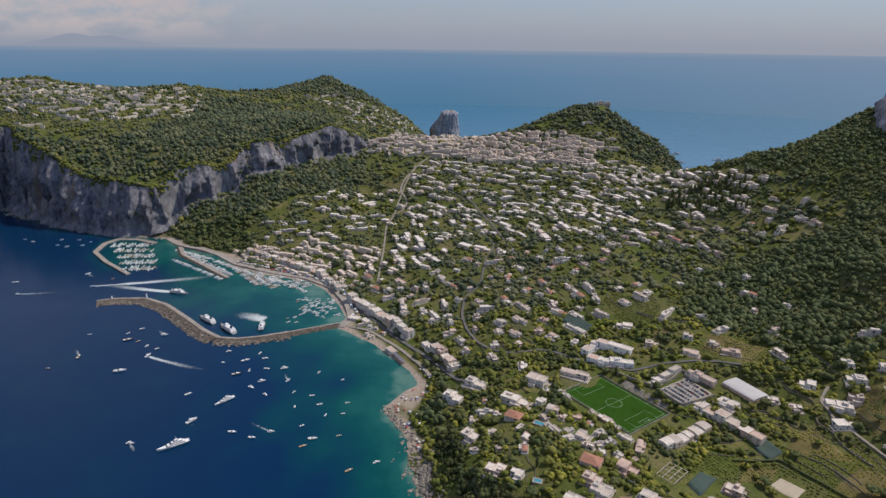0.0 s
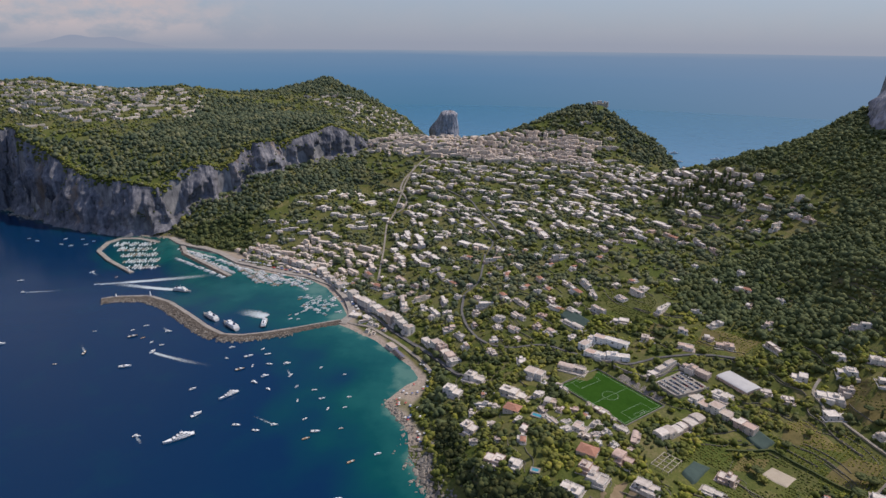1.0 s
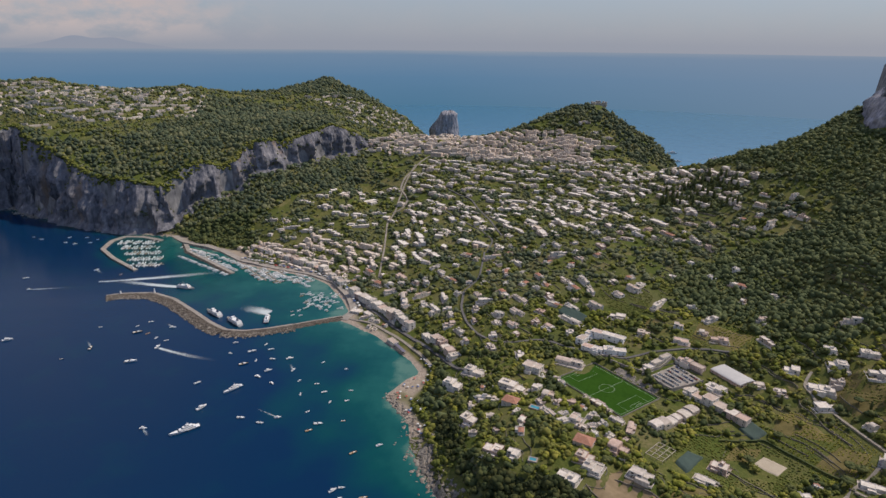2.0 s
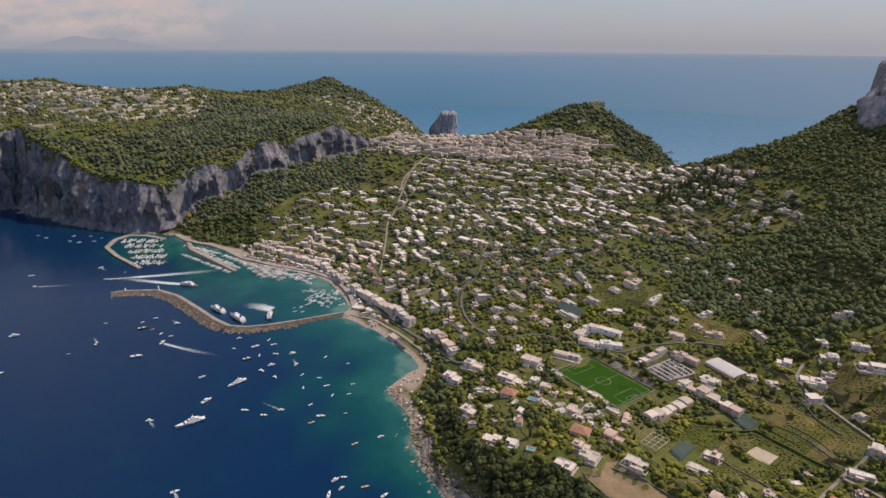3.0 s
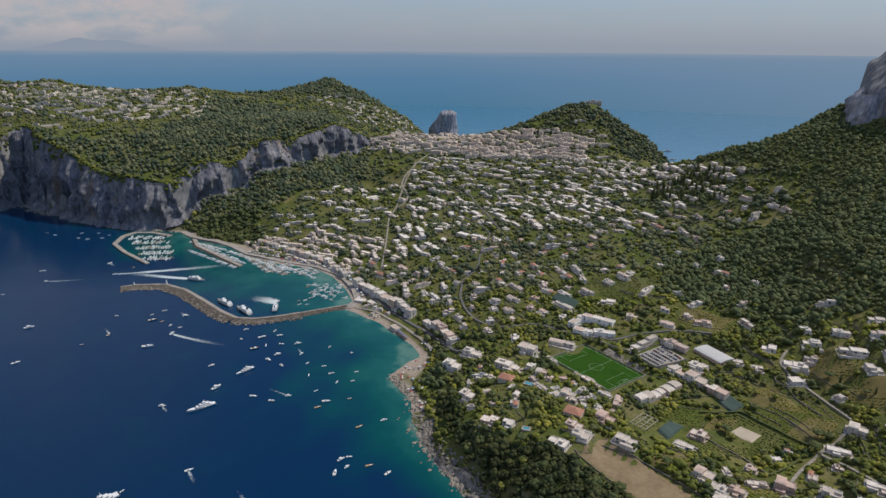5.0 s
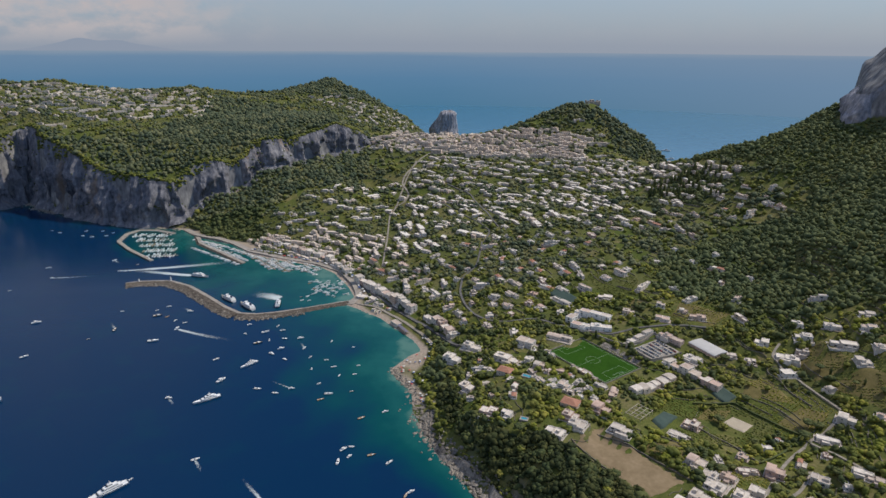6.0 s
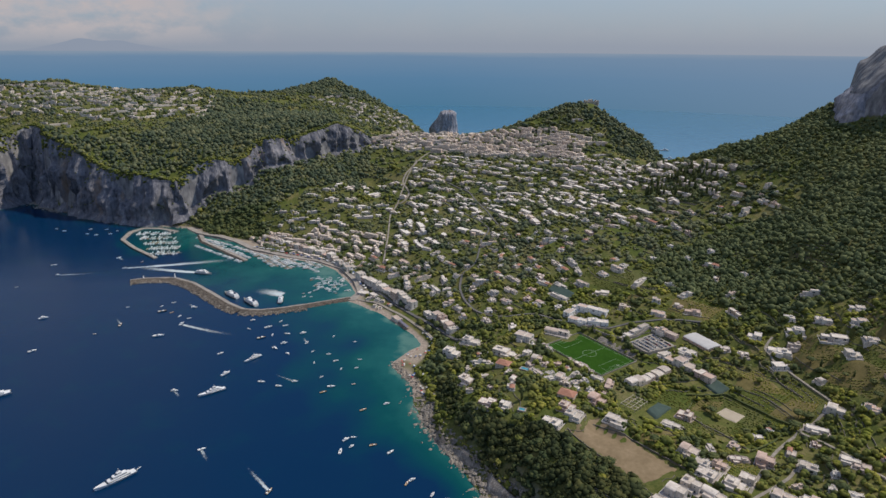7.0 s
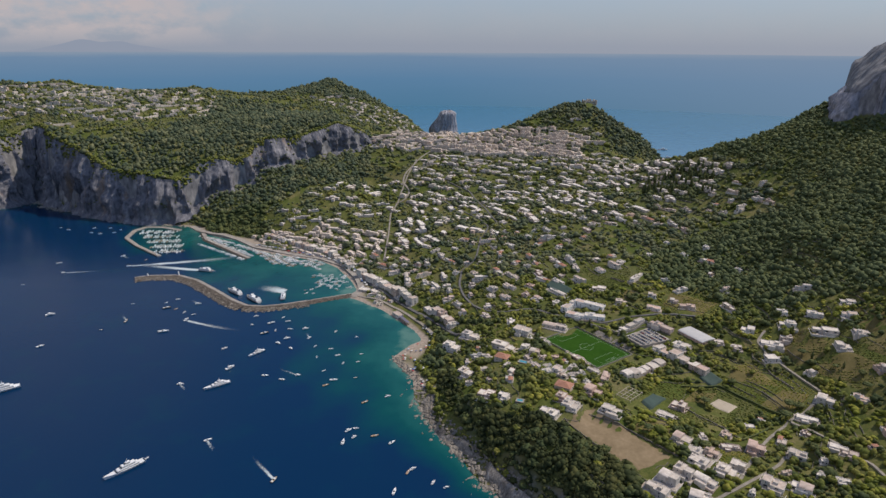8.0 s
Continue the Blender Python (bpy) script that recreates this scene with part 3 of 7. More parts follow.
cliff("cliff", BANK, lambda x, y, nx, ny: -1.0, lambda x, y, nx, ny: at(x - nx * 8, y - ny * 8) + 0.6,
      "low broken grey rock bank under the wooded bluff", 14.5, 4.0, 2.0, 0.22, 3.0, BANK_ROCK)


def stack(cx, cy, h, left, right, depth, seed):
    """A sea stack: upright on one side, shouldered on the other."""
    v, na, nz = [], 64, 34
    for j in range(nz + 1):
        f = j / nz
        cap = 1 if f < 0.86 else math.sqrt(max(0.03, 1 - ((f - 0.86) / 0.14) ** 2 * 0.8))
        lo = -left * (1 - 0.66 * min(1, max(0, (f - 0.38) / 0.5)))
        hi = right * (1 - 0.12 * f)
        mid, half = (lo + hi) / 2, (hi - lo) / 2 * cap
        for i in range(na):
            a = 2 * math.pi * i / na
            c, q = math.cos(a), math.sin(a)
            k = 1 + 0.10 * noise.noise((c * 2, q * 2, f * 2 + seed)) + 0.09 * noise.noise((c * 6, q * 6, f * 5 + seed)) + 0.05 * noise.noise((c * 15, q * 15, f * 9 + seed))
            v.append((cx + mid + half * k * c, cy + depth * (1 - 0.3 * f) * cap * k * q, f * h - 2 + 5 * noise.noise((c * 3, q * 3, seed + 9)) * f))
    fs = [(j * na + i, j * na + (i + 1) % na, (j + 1) * na + (i + 1) % na, (j + 1) * na + i) for j in range(nz) for i in range(na)]
    fs.append(tuple(nz * na + i for i in range(na)))
    return tagged(new("sea_rock", mesh_of("sea_rock", v, fs, CRAG_ROCK)), "tall grey limestone rock standing in the sea", "rock")


stack(22, 2790, 128, 68, 62, 46, 2.0)

# ---- where woods, gardens and houses lie ----
WOODS = {
    "under the crag": [(-612, 1292), (-560, 1242), (-500, 1205), (-430, 1184), (-392, 1196), (-410, 1262), (-360, 1320), (-190, 1400), (-180, 1530), (-280, 1560), (-380, 1490), (-480, 1430), (-560, 1370)],
    "mountain flank": [(560, 1230), (650, 1225), (815, 1165), (800, 1060), (835, 1020), (1240, 900), (1240, 300), (640, 330), (560, 470), (548, 560), (497, 580), (454, 598), (399, 630), (365, 678), (315, 722), (330, 790), (400, 830), (485, 860), (560, 850), (630, 900), (610, 1050), (540, 1180)],
    "bluff": [(0, 700), (18, 690), (6, 600), (20, 510), (58, 450), (118, 402), (150, 375), (184, 322), (172, 280), (240, 130), (100, 250), (62, 378), (22, 445), (-2, 520), (-12, 590)],
    "plateau": [(-720, 1330), (-560, 1390), (-450, 1470), (-260, 1620), (-330, 1800), (-420, 1950), (-560, 2080), (-760, 2050), (-720, 1750), (-760, 1560), (-880, 1480), (-1740, 1640), (-1740, 1600), (-870, 1390)],
    "hill top": [(-760, 2900), (-840, 2300), (-600, 2380), (-420, 2350), (-240, 2420), (-160, 2700), (-300, 2900)],
    "castle hill": [(250, 1700), (340, 1640), (450, 1590), (470, 1440), (620, 1480), (700, 1650), (560, 1900), (300, 1900)],
    "beach bank": [(-4, 690), (4, 655), (16, 662), (10, 695), (-16, 742), (-34, 764), (-24, 728)],
    "cypress ground": [(418, 1090), (466, 1028), (516, 990), (548, 1060), (530, 1130), (444, 1140)],
}
# quarters with houses: outline, mean spacing in metres, storeys, size
QUARTERS = {
    "town core": ([(-200, 1650), (-120, 1560), (40, 1520), (190, 1440), (330, 1420), (420, 1500), (330, 1600), (220, 1650), (60, 1720), (-120, 1760)], 19, 4, 17),
    "upper slope": ([(-80, 1480), (-60, 1200), (120, 1060), (330, 1080), (420, 1180), (520, 1220), (470, 1420), (200, 1440), (40, 1520)], 24, 2, 13),
    "west slope": ([(-330, 1300), (-260, 1180), (-80, 1200), (-90, 1400), (-180, 1400)], 33, 2, 14),
    "middle slope": ([(-100, 1180), (-70, 950), (20, 830), (180, 860), (330, 930), (400, 1020), (330, 1080), (120, 1060)], 31, 2, 14),
    "lower slope": ([(10, 830), (20, 730), (80, 690), (180, 690), (260, 750), (330, 800), (180, 860)], 25, 2, 14),
    "marina back": ([(-260, 1180), (-330, 1130), (-200, 1070), (-110, 960), (-50, 860), (0, 800), (20, 860), (-60, 1000), (-120, 1120)], 21, 3, 15),
    "marina west": ([(-430, 1240), (-380, 1190), (-330, 1130), (-240, 1180), (-330, 1250)], 32, 2, 13),
    "east village": ([(430, 1130), (430, 1000), (520, 880), (580, 870), (600, 960), (560, 1100), (530, 1200), (470, 1240)], 32, 2, 12),
    "gardens": ([(60, 690), (30, 640), (60, 560), (130, 640), (300, 690), (420, 650), (470, 700), (400, 860), (330, 800), (260, 750)], 44, 2, 13),
    "east gardens": ([(330, 520), (380, 470), (420, 300), (520, 420), (530, 560), (480, 640), (380, 640)], 52, 2, 13),
    "pitch side": ([(108, 520), (150, 470), (186, 466), (208, 496), (188, 508), (138, 588), (108, 600)], 17, 1, 10),
    "bay villas": ([(30, 500), (60, 480), (110, 500), (110, 600), (60, 610), (30, 560)], 25, 1, 11),
    "south lanes": ([(180, 300), (330, 290), (400, 330), (340, 420), (280, 400), (250, 380), (215, 340)], 27, 1, 10),
    "plateau west": ([(-1500, 1720), (-900, 1600), (-700, 1740), (-760, 2020), (-1250, 2030), (-1550, 1950)], 37, 2, 15),
    "quayside": ([(-160, 985), (-244, 1056), (-330, 1096), (-420, 1166), (-392, 1200), (-290, 1140), (-200, 1085), (-130, 990)], 15, 2, 11),
    "mole root": ([(-150, 852), (-128, 838), (-95, 800), (-78, 812), (-108, 858), (-132, 884)], 13, 1, 9),
    "saddle east": ([(310, 1400), (380, 1310), (430, 1215), (465, 1100), (515, 1015), (560, 1020), (535, 1130), (480, 1270), (430, 1360), (350, 1430)], 18, 2, 13),
    "east terraces": ([(250, 1040), (300, 960), (384, 930), (410, 860), (445, 900), (425, 1020), (350, 1080), (290, 1100)], 24, 2, 13),
    "plateau rim": ([(-1250, 1600), (-980, 1530), (-880, 1560), (-1000, 1680), (-1250, 1700)], 60, 2, 12),
    "hill flank": ([(-260, 1800), (-130, 1820), (-80, 2050), (-110, 2300), (-260, 2330), (-400, 2420), (-520, 2300), (-330, 2180)], 38, 2, 12),
    "castle foot": ([(300, 1600), (340, 1640), (420, 1620), (430, 1540), (360, 1500)], 36, 2, 13),
}
ROADS = {
    "hill road": ([(40, 870), (34, 821), (40, 775), (54, 732), (72, 704), (98, 690), (129, 690), (160, 662), (185, 646), (224, 622), (252, 628), (304, 629), (345, 615)], 3.6),
    "upper road": ([(82, 1010), (66, 901), (41, 873)], 3),
    "town road": ([(10, 1230), (28, 1196), (83, 1103), (102, 1059), (86, 1005)], 3),
    "railway": ([(-61, 1501), (-84, 1397), (-97, 1280), (-111, 1230), (-107, 1106), (-107, 987)], 3.4),
    "bend road": ([(-20, 1560), (-52, 1505), (-86, 1429), (-93, 1388), (-71, 1320), (-78, 1282), (-103, 1272)], 4.5),
    "sea road": ([(-160, 962), (-119, 888), (-74, 820), (-33, 766), (4, 707), (34, 640)], 5.5),
    "garden lane": ([(268, 315), (280, 329), (319, 373), (347, 395), (379, 413), (412, 432)], 2.8),
    "field lane": ([(412, 440), (404, 490), (390, 527), (389, 541), (410, 560)], 2.8),
    "east lane": ([(360, 400), (370, 391), (376, 362), (383, 336), (382, 299)], 2.8),
    "south lane": ([(221, 290), (248, 297), (295, 323), (320, 340), (338, 362)], 2.8),
    "slope road": ([(119, 1068), (95, 1172), (70, 1262), (20, 1330)], 3.5),
    "beach walk": ([(-140, 850), (-92, 818), (-52, 770), (-22, 722), (-8, 690)], 5),
}
taken = []


def free(x, y, r):
    return all((x - a) ** 2 + (y - b) ** 2 > (r + c) ** 2 for a, b, c in taken)


def road_distance(x, y):
    d = np.full(np.shape(x), 1e9)
    for line, w in ROADS.values():
        d = np.minimum(d, edge_distance(line, x, y) - w / 2)
    return d


def wood(x, y):
    m = np.zeros(np.shape(x))
    for line in WOODS.values():
        m = np.maximum(m, smooth(-12, 14, edge_distance(line, x, y, True) + waves(x, y, 60, 21) * 14))
    return m


def part(name, data, parent, label="", m=None):
    ob = new(name, data)
    ob.parent = parent
    if m is not None:
        ob.matrix_basis = m
    if label:
        ob["label"] = label
    return ob


def bm_mesh(name, bm, material=None, shade=False):
    me = bpy.data.meshes.new(name)
    bm.to_mesh(me)
    bm.free()
    if material:
        me.materials.append(material)
    if shade:
        me.polygons.foreach_set("use_smooth", np.ones(len(me.polygons), bool))
    return me


def add_box(bm, x0, y0, z0, x1, y1, z1, mat=0, taper=0.0):
    vs = [bm.verts.new(p) for p in ((x0, y0, z0), (x1, y0, z0), (x1, y1, z0), (x0, y1, z0), (x0 + taper, y0 + taper, z1), (x1 - taper, y0 + taper, z1), (x1 - taper, y1 - taper, z1), (x0 + taper, y1 - taper, z1))]
    for f in ((0, 3, 2, 1), (4, 5, 6, 7), (0, 1, 5, 4), (1, 2, 6, 5), (2, 3, 7, 6), (3, 0, 4, 7)):
        bm.faces.new([vs[i] for i in f]).material_index = mat
    return vs


# ---- roads ----
ASPHALT = surface_material("worn_road", [(0.35, (0.075, 0.072, 0.07)), (0.65, (0.16, 0.15, 0.14))], 8, 0.9, 0.05)
PALE_PATH = surface_material("pale_lane", [(0.35, (0.17, 0.15, 0.12)), (0.65, (0.32, 0.28, 0.235))], 5, 0.9, 0.05)


def ribbon(line, width, lift, step=5.0):
    p = np.array(line, float)
    s = np.concatenate([[0], np.cumsum(np.hypot(*(p[1:] - p[:-1]).T))])
    u = np.arange(0, s[-1] + step, step)
    x, y = np.interp(u, s, p[:, 0]), np.interp(u, s, p[:, 1])
    for k in range(8):
        x[1:-1], y[1:-1] = (x[:-2] + 2 * x[1:-1] + x[2:]) / 4, (y[:-2] + 2 * y[1:-1] + y[2:]) / 4
    tx, ty = np.gradient(x), np.gradient(y)
    d = np.hypot(tx, ty)
    nx, ny = ty / d, -tx / d
    zc = height(x, y)
    cols = []
    for k, drop in ((-0.5, 3.0), (-0.5, 0), (0, 0), (0.5, 0), (0.5, 3.0)):
        z = np.maximum.reduce([height(x + nx * width * 0.5, y + ny * width * 0.5), zc, height(x - nx * width * 0.5, y - ny * width * 0.5)]) + lift - drop
        cols.append(np.stack([x + nx * width * k, y + ny * width * k, z], 1))
    v = np.stack(cols, 1).reshape(-1, 3)
    return v, grid_faces(5, len(u))


for name, (line, w) in ROADS.items():
    v, f = ribbon(line, w, 0.5)
    pale = "lane" in name or name in ("railway", "bend road", "beach walk")
    tagged(new("road", mesh_of("road", v, f, PALE_PATH if pale else ASPHALT)), "pale concrete lane between walls" if pale else "narrow grey asphalt road winding uphill", "road", kind="structure")

# ---- houses ----
def wall_paint(name, island, warm=False):
    m, n, l, out = nodes_of(name)
    if island:
        r = n.new("ShaderNodeNewGeometry").outputs["Random Per Island"]
    else:
        r = n.new("ShaderNodeObjectInfo").outputs["Random"]
    tone = ramp(n, l, r, [(0.0, (0.66, 0.62, 0.57)), (0.38, (0.78, 0.74, 0.69)), (0.52, (0.64, 0.55, 0.46)), (0.66, (0.58, 0.42, 0.36)), (0.78, (0.62, 0.56, 0.50)), (0.92, (0.76, 0.73, 0.69))])
    if island:
        tone = mix(n, l, 0.5, tone, (0.74, 0.63, 0.53))
    if warm:
        tone = mix(n, l, 0.42, tone, (0.80, 0.66, 0.54))
    at = place(n, l)
    stain = ramp(n, l, noise_at(n, l, place(n, l, (1, 1, 0.4)), 1 / 3.5, 5, 0.65), [(0.35, (0.60, 0.575, 0.54)), (0.62, (0.93, 0.92, 0.90))])
    finish(n, l, out, mix(n, l, 1.0, tone, stain, "MULTIPLY"), 0.85, noise_at(n, l, at, 4.0), 0.02, 0.2)
    return m


def roof_paint(name, island, warm=False):
    m, n, l, out = nodes_of(name)
    if island:
        r = n.new("ShaderNodeNewGeometry").outputs["Random Per Island"]
    else:
        r = n.new("ShaderNodeObjectInfo").outputs["Random"]
    tone = ramp(n, l, r, [(0.0, (0.62, 0.56, 0.50)), (0.3, (0.76, 0.70, 0.64)), (0.46, (0.58, 0.50, 0.44)), (0.60, (0.62, 0.46, 0.39)), (0.76, (0.50, 0.44, 0.39)), (0.9, (0.74, 0.68, 0.62))])
    if island:
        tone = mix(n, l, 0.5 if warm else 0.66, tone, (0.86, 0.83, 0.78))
    if warm:
        tone = mix(n, l, 0.42, tone, (0.80, 0.66, 0.54))
    at = place(n, l)
    stain = ramp(n, l, noise_at(n, l, at, 1 / 4.0, 6, 0.7), [(0.32, (0.60, 0.57, 0.53)), (0.62, (0.93, 0.91, 0.88))])
    finish(n, l, out, mix(n, l, 1.0, tone, stain, "MULTIPLY"), 0.9, noise_at(n, l, at, 2.0), 0.03, 0.15)
    return m


WALL, WALL_FAR, WALL_TOWN = wall_paint("limewash", False), wall_paint("far_limewash", True), wall_paint("town_stucco", True, True)
TERRACE = surface_material("terrace_paving", [(0.35, (0.13, 0.115, 0.095)), (0.65, (0.30, 0.26, 0.22))], 12, 0.9, 0.05)
ROOF, ROOF_FAR, ROOF_TOWN = roof_paint("roof_screed", False), roof_paint("far_roof_screed", True), roof_paint("town_roof", True, True)
PAVING = surface_material("terrace_tiles", [(0.35, (0.26, 0.22, 0.19)), (0.65, (0.46, 0.40, 0.35))], 7, 0.85, 0.03)
TILE = surface_material("terracotta_tiles", [(0.35, (0.27, 0.125, 0.08)), (0.65, (0.42, 0.215, 0.145))], 3, 0.85, 0.05)
GLASS = surface_material("window_glass", [(0.3, (0.02, 0.024, 0.03)), (0.7, (0.06, 0.065, 0.07))], 3, 0.15, 0.0, spec=0.5)
SHUTTER = surface_material("painted_shutter", [(0.3, (0.05, 0.09, 0.07)), (0.7, (0.11, 0.15, 0.13))], 2, 0.6, 0.01, vary=0.5)
TRIM = surface_material("white_trim", [(0.3, (0.68, 0.66, 0.62)), (0.7, (0.82, 0.8, 0.77))], 2, 0.7, 0.01)


def framed(bm, x0, x1, z0, z1, proud, rim, recess, pane=0, edge=1):
    """A frame standing proud of the wall plane y = 0, facing -y, with a pane set back in it, in one piece."""
    def ring(a, y):
        return [bm.verts.new(p) for p in ((x0 + a, y, z0 + a), (x1 - a, y, z0 + a), (x1 - a, y, z1 - a), (x0 + a, y, z1 - a))]
    rings = [ring(0, 0.05), ring(0, -proud), ring(rim, -proud), ring(rim, -proud + recess)]
    for r0, r1 in zip(rings[:-1], rings[1:]):
        for i in range(4):
            bm.faces.new((r0[i], r0[(i + 1) % 4], r1[(i + 1) % 4], r1[i])).material_index = edge
    bm.faces.new(rings[3]).material_index = pane


def window_mesh(w, h):
    bm = bmesh.new()
    framed(bm, -w / 2, w / 2, 0, h, 0.1, 0.09, 0.08)
    me = bm_mesh("window", bm, GLASS)
    me.materials.append(TRIM)
    return me


# the widest stands for a loggia, its shade drawn as dark glass
WINDOWS = [window_mesh(1.3, 1.7), window_mesh(1.1, 1.5), window_mesh(1.8, 2.3), window_mesh(3.0, 2.3)]


def door_mesh():
    bm = bmesh.new()
    framed(bm, -0.65, 0.65, 0, 2.3, 0.1, 0.1, 0.08)
    me = bm_mesh("door", bm, SHUTTER)
    me.materials.append(TRIM)
    return me


DOOR = door_mesh()


def tray(bm, cx, cy, w, d, z0, z1, rim, deep):
    """A block with a roof terrace sunk behind its parapet, in one piece; the terrace has the second material."""
    def ring(a, z):
        return [bm.verts.new((cx + p * (w / 2 - a), cy + q * (d / 2 - a), z)) for p, q in ((-1, -1), (1, -1), (1, 1), (-1, 1))]
    rings = [ring(0, z0), ring(0, z1), ring(rim, z1), ring(rim, z1 - deep)]
    for r0, r1 in zip(rings[:-1], rings[1:]):
        for i in range(4):
            bm.faces.new((r0[i], r0[(i + 1) % 4], r1[(i + 1) % 4], r1[i]))
    bm.faces.new(rings[3]).material_index = 1
    bm.faces.new(rings[0][::-1])


def with_two(me):
    me.materials.append(ROOF)
    return me


def roof_mesh(w, d, kind):
    bm = bmesh.new()
    if kind == "vault":
        n = 9
        rows = []
        for i in range(n + 1):
            a = math.pi * i / n
            rows.append([bm.verts.new((xm, -d / 2 * math.cos(a), 1.7 * math.sin(a))) for xm in (-w / 2, w / 2)])
        for r0, r1 in zip(rows[:-1], rows[1:]):
            bm.faces.new((r0[0], r1[0], r1[1], r0[1]))
        bm.faces.new([r[0] for r in rows])
        bm.faces.new([r[1] for r in rows][::-1])
    else:
        e, h = 0.4, min(w, d) * 0.22
        k = max(0.0, (w - d) / 2)
        base = [bm.verts.new(p) for p in ((-w / 2 - e, -d / 2 - e, 0), (w / 2 + e, -d / 2 - e, 0), (w / 2 + e, d / 2 + e, 0), (-w / 2 - e, d / 2 + e, 0))]
        top = [bm.verts.new((-k - 0.01, 0, h)), bm.verts.new((k + 0.01, 0, h))]
        for f in ((base[0], base[1], top[1], top[0]), (base[1], base[2], top[1]), (base[2], base[3], top[0], top[1]), (base[3], base[0], top[0]), tuple(base[::-1])):
            bm.faces.new(f)
    return bm_mesh("roof", bm, TILE if kind == "hip" else ROOF)


def footing(x, y, w, d, turn):
    """Lowest and highest ground under a block."""
    c, s = math.cos(radians(turn)), math.sin(radians(turn))
    us = np.array([(-w / 2, -d / 2), (w / 2, -d / 2), (w / 2, d / 2), (-w / 2, d / 2), (0, 0)])
    z = height(x + us[:, 0] * c - us[:, 1] * s, y + us[:, 0] * s + us[:, 1] * c)
    return float(z.min()), float(z.max())


def house(x, y, w, d, h, turn, label, rnd, roof="flat", gap=6.0, group="", name="house", category="house", wing=True, z=None, paint=None):
    """A house of one block, or with wing of stepped blocks on a paved terrace."""
    lo, hi = footing(x, y, w, d, turn)
    base = at(x, y) if z is None else z
    lo = min(lo, base)
    tall = max(base + h - 0.45 * (hi - lo), hi + 2.0) - base
    ob = tagged(new(name), label, category, group)
    ob.matrix_basis = pose(x, y, base, 0, 0, turn)
    blocks = [(0, 0, w, d, tall)]
    if wing:
        f, side = rnd.uniform(0.5, 0.68), rnd.choice((-1, 1))
        lower = max(2.8, tall - rnd.choice((-0.9, 0.8, 1.6, 2.8)))
        out, fy = rnd.uniform(2.4, 4.6), rnd.choice((-1, -1, 1))
        blocks = [(-side * w * (1 - f) / 2, 0, w * f, d, tall), (side * w * f / 2, rnd.uniform(-0.12, 0.12) * d, w * (1 - f), d * rnd.uniform(0.6, 0.95), lower),
                  (rnd.uniform(-0.2, 0.2) * w, fy * (d + out) / 2, w * rnd.uniform(0.3, 0.65), out, min(3.0, tall - 0.7))]
        if roof == "flat" and rnd.random() < 0.7:
            cx, cy = rnd.uniform(-0.2, 0.2) * w * f - side * w * (1 - f) / 2, rnd.uniform(-0.2, 0.2) * d
            blocks.append((cx, cy, w * f * rnd.uniform(0.3, 0.5), d * rnd.uniform(0.3, 0.5), tall + rnd.choice((0.9, 1.6, 2.3))))
    walls, slabs = bmesh.new(), bmesh.new()
    for i, (cx, cy, bw, bd, bh) in enumerate(blocks):
        if i == 0 and roof != "flat":
            add_box(walls, cx - bw / 2, cy - bd / 2, lo - base - 0.8, cx + bw / 2, cy + bd / 2, bh)
            continue
        foot = lo - base - 2.0 if i < 3 else tall - 1.0
        tray(walls, cx, cy, bw, bd, foot, bh + 0.5, 0.28, 0.6)
        add_box(slabs, cx - bw / 2 + 0.29, cy - bd / 2 + 0.29, bh - 0.06, cx + bw / 2 - 0.29, cy + bd / 2 - 0.29, bh + 0.06)
    part("wall", with_two(bm_mesh("wall", walls, paint or WALL)), ob)
    if roof == "flat":
        part("roof", bm_mesh("roof", slabs, ROOF), ob)
    else:
        slabs.free()
        part("roof", roof_mesh(blocks[0][2], d, roof), ob, m=pose(blocks[0][0], 0, tall))
    if wing:
        bm = bmesh.new()
        a, b, cy = w * rnd.uniform(1.1, 1.4), d * rnd.uniform(1.25, 1.7), rnd.uniform(-0.2, 0.2) * d
        tray(bm, 0, cy, a, b, lo - base - 3.0, rnd.uniform(0.5, 1.0), 0.3, 0.5)
        me = bm_mesh("terrace", bm, WALL)
        me.materials.append(PAVING)
        part("terrace", me, ob, "paved terrace with low parapet")
    kind, first = rnd.choice((0, 0, 1)), True
    for i, (cx, cy, bw, bd, bh) in enumerate(blocks[:2]):
        storeys = max(1, round(bh / 3.2))
        for fx, fy, ft, length in ((0, -bd / 2, 0, bw), (-bw / 2, 0, -90, bd), (bw / 2, 0, 90, bd), (0, bd / 2, 180, bw)):
            if wing and ((i == 0 and fx * side > 0) or (i == 1 and fx * side < 0)):
                continue
            n = max(1, int(length / gap))
            for k in range(n * storeys):
                s, u = k // n, (k % n + 0.5) / n * length - length / 2
                m = pose(cx + fx, cy + fy, 0, 0, 0, ft)
                if first:
                    first = False
                    part("door", DOOR, ob, m=m @ pose(u, 0, 0.05))
                elif rnd.random() > 0.15:
                    me = WINDOWS[3] if rnd.random() < 0.2 and length / n > 3.4 else WINDOWS[2] if s and rnd.random() < 0.3 else WINDOWS[kind]
                    part("window", me, ob, m=m @ pose(u, 0, s * bh / storeys + (0.95 if me is WINDOWS[kind] else 0.3)))
    taken.append((x, y, max(w, d) * 0.52))
    return ob


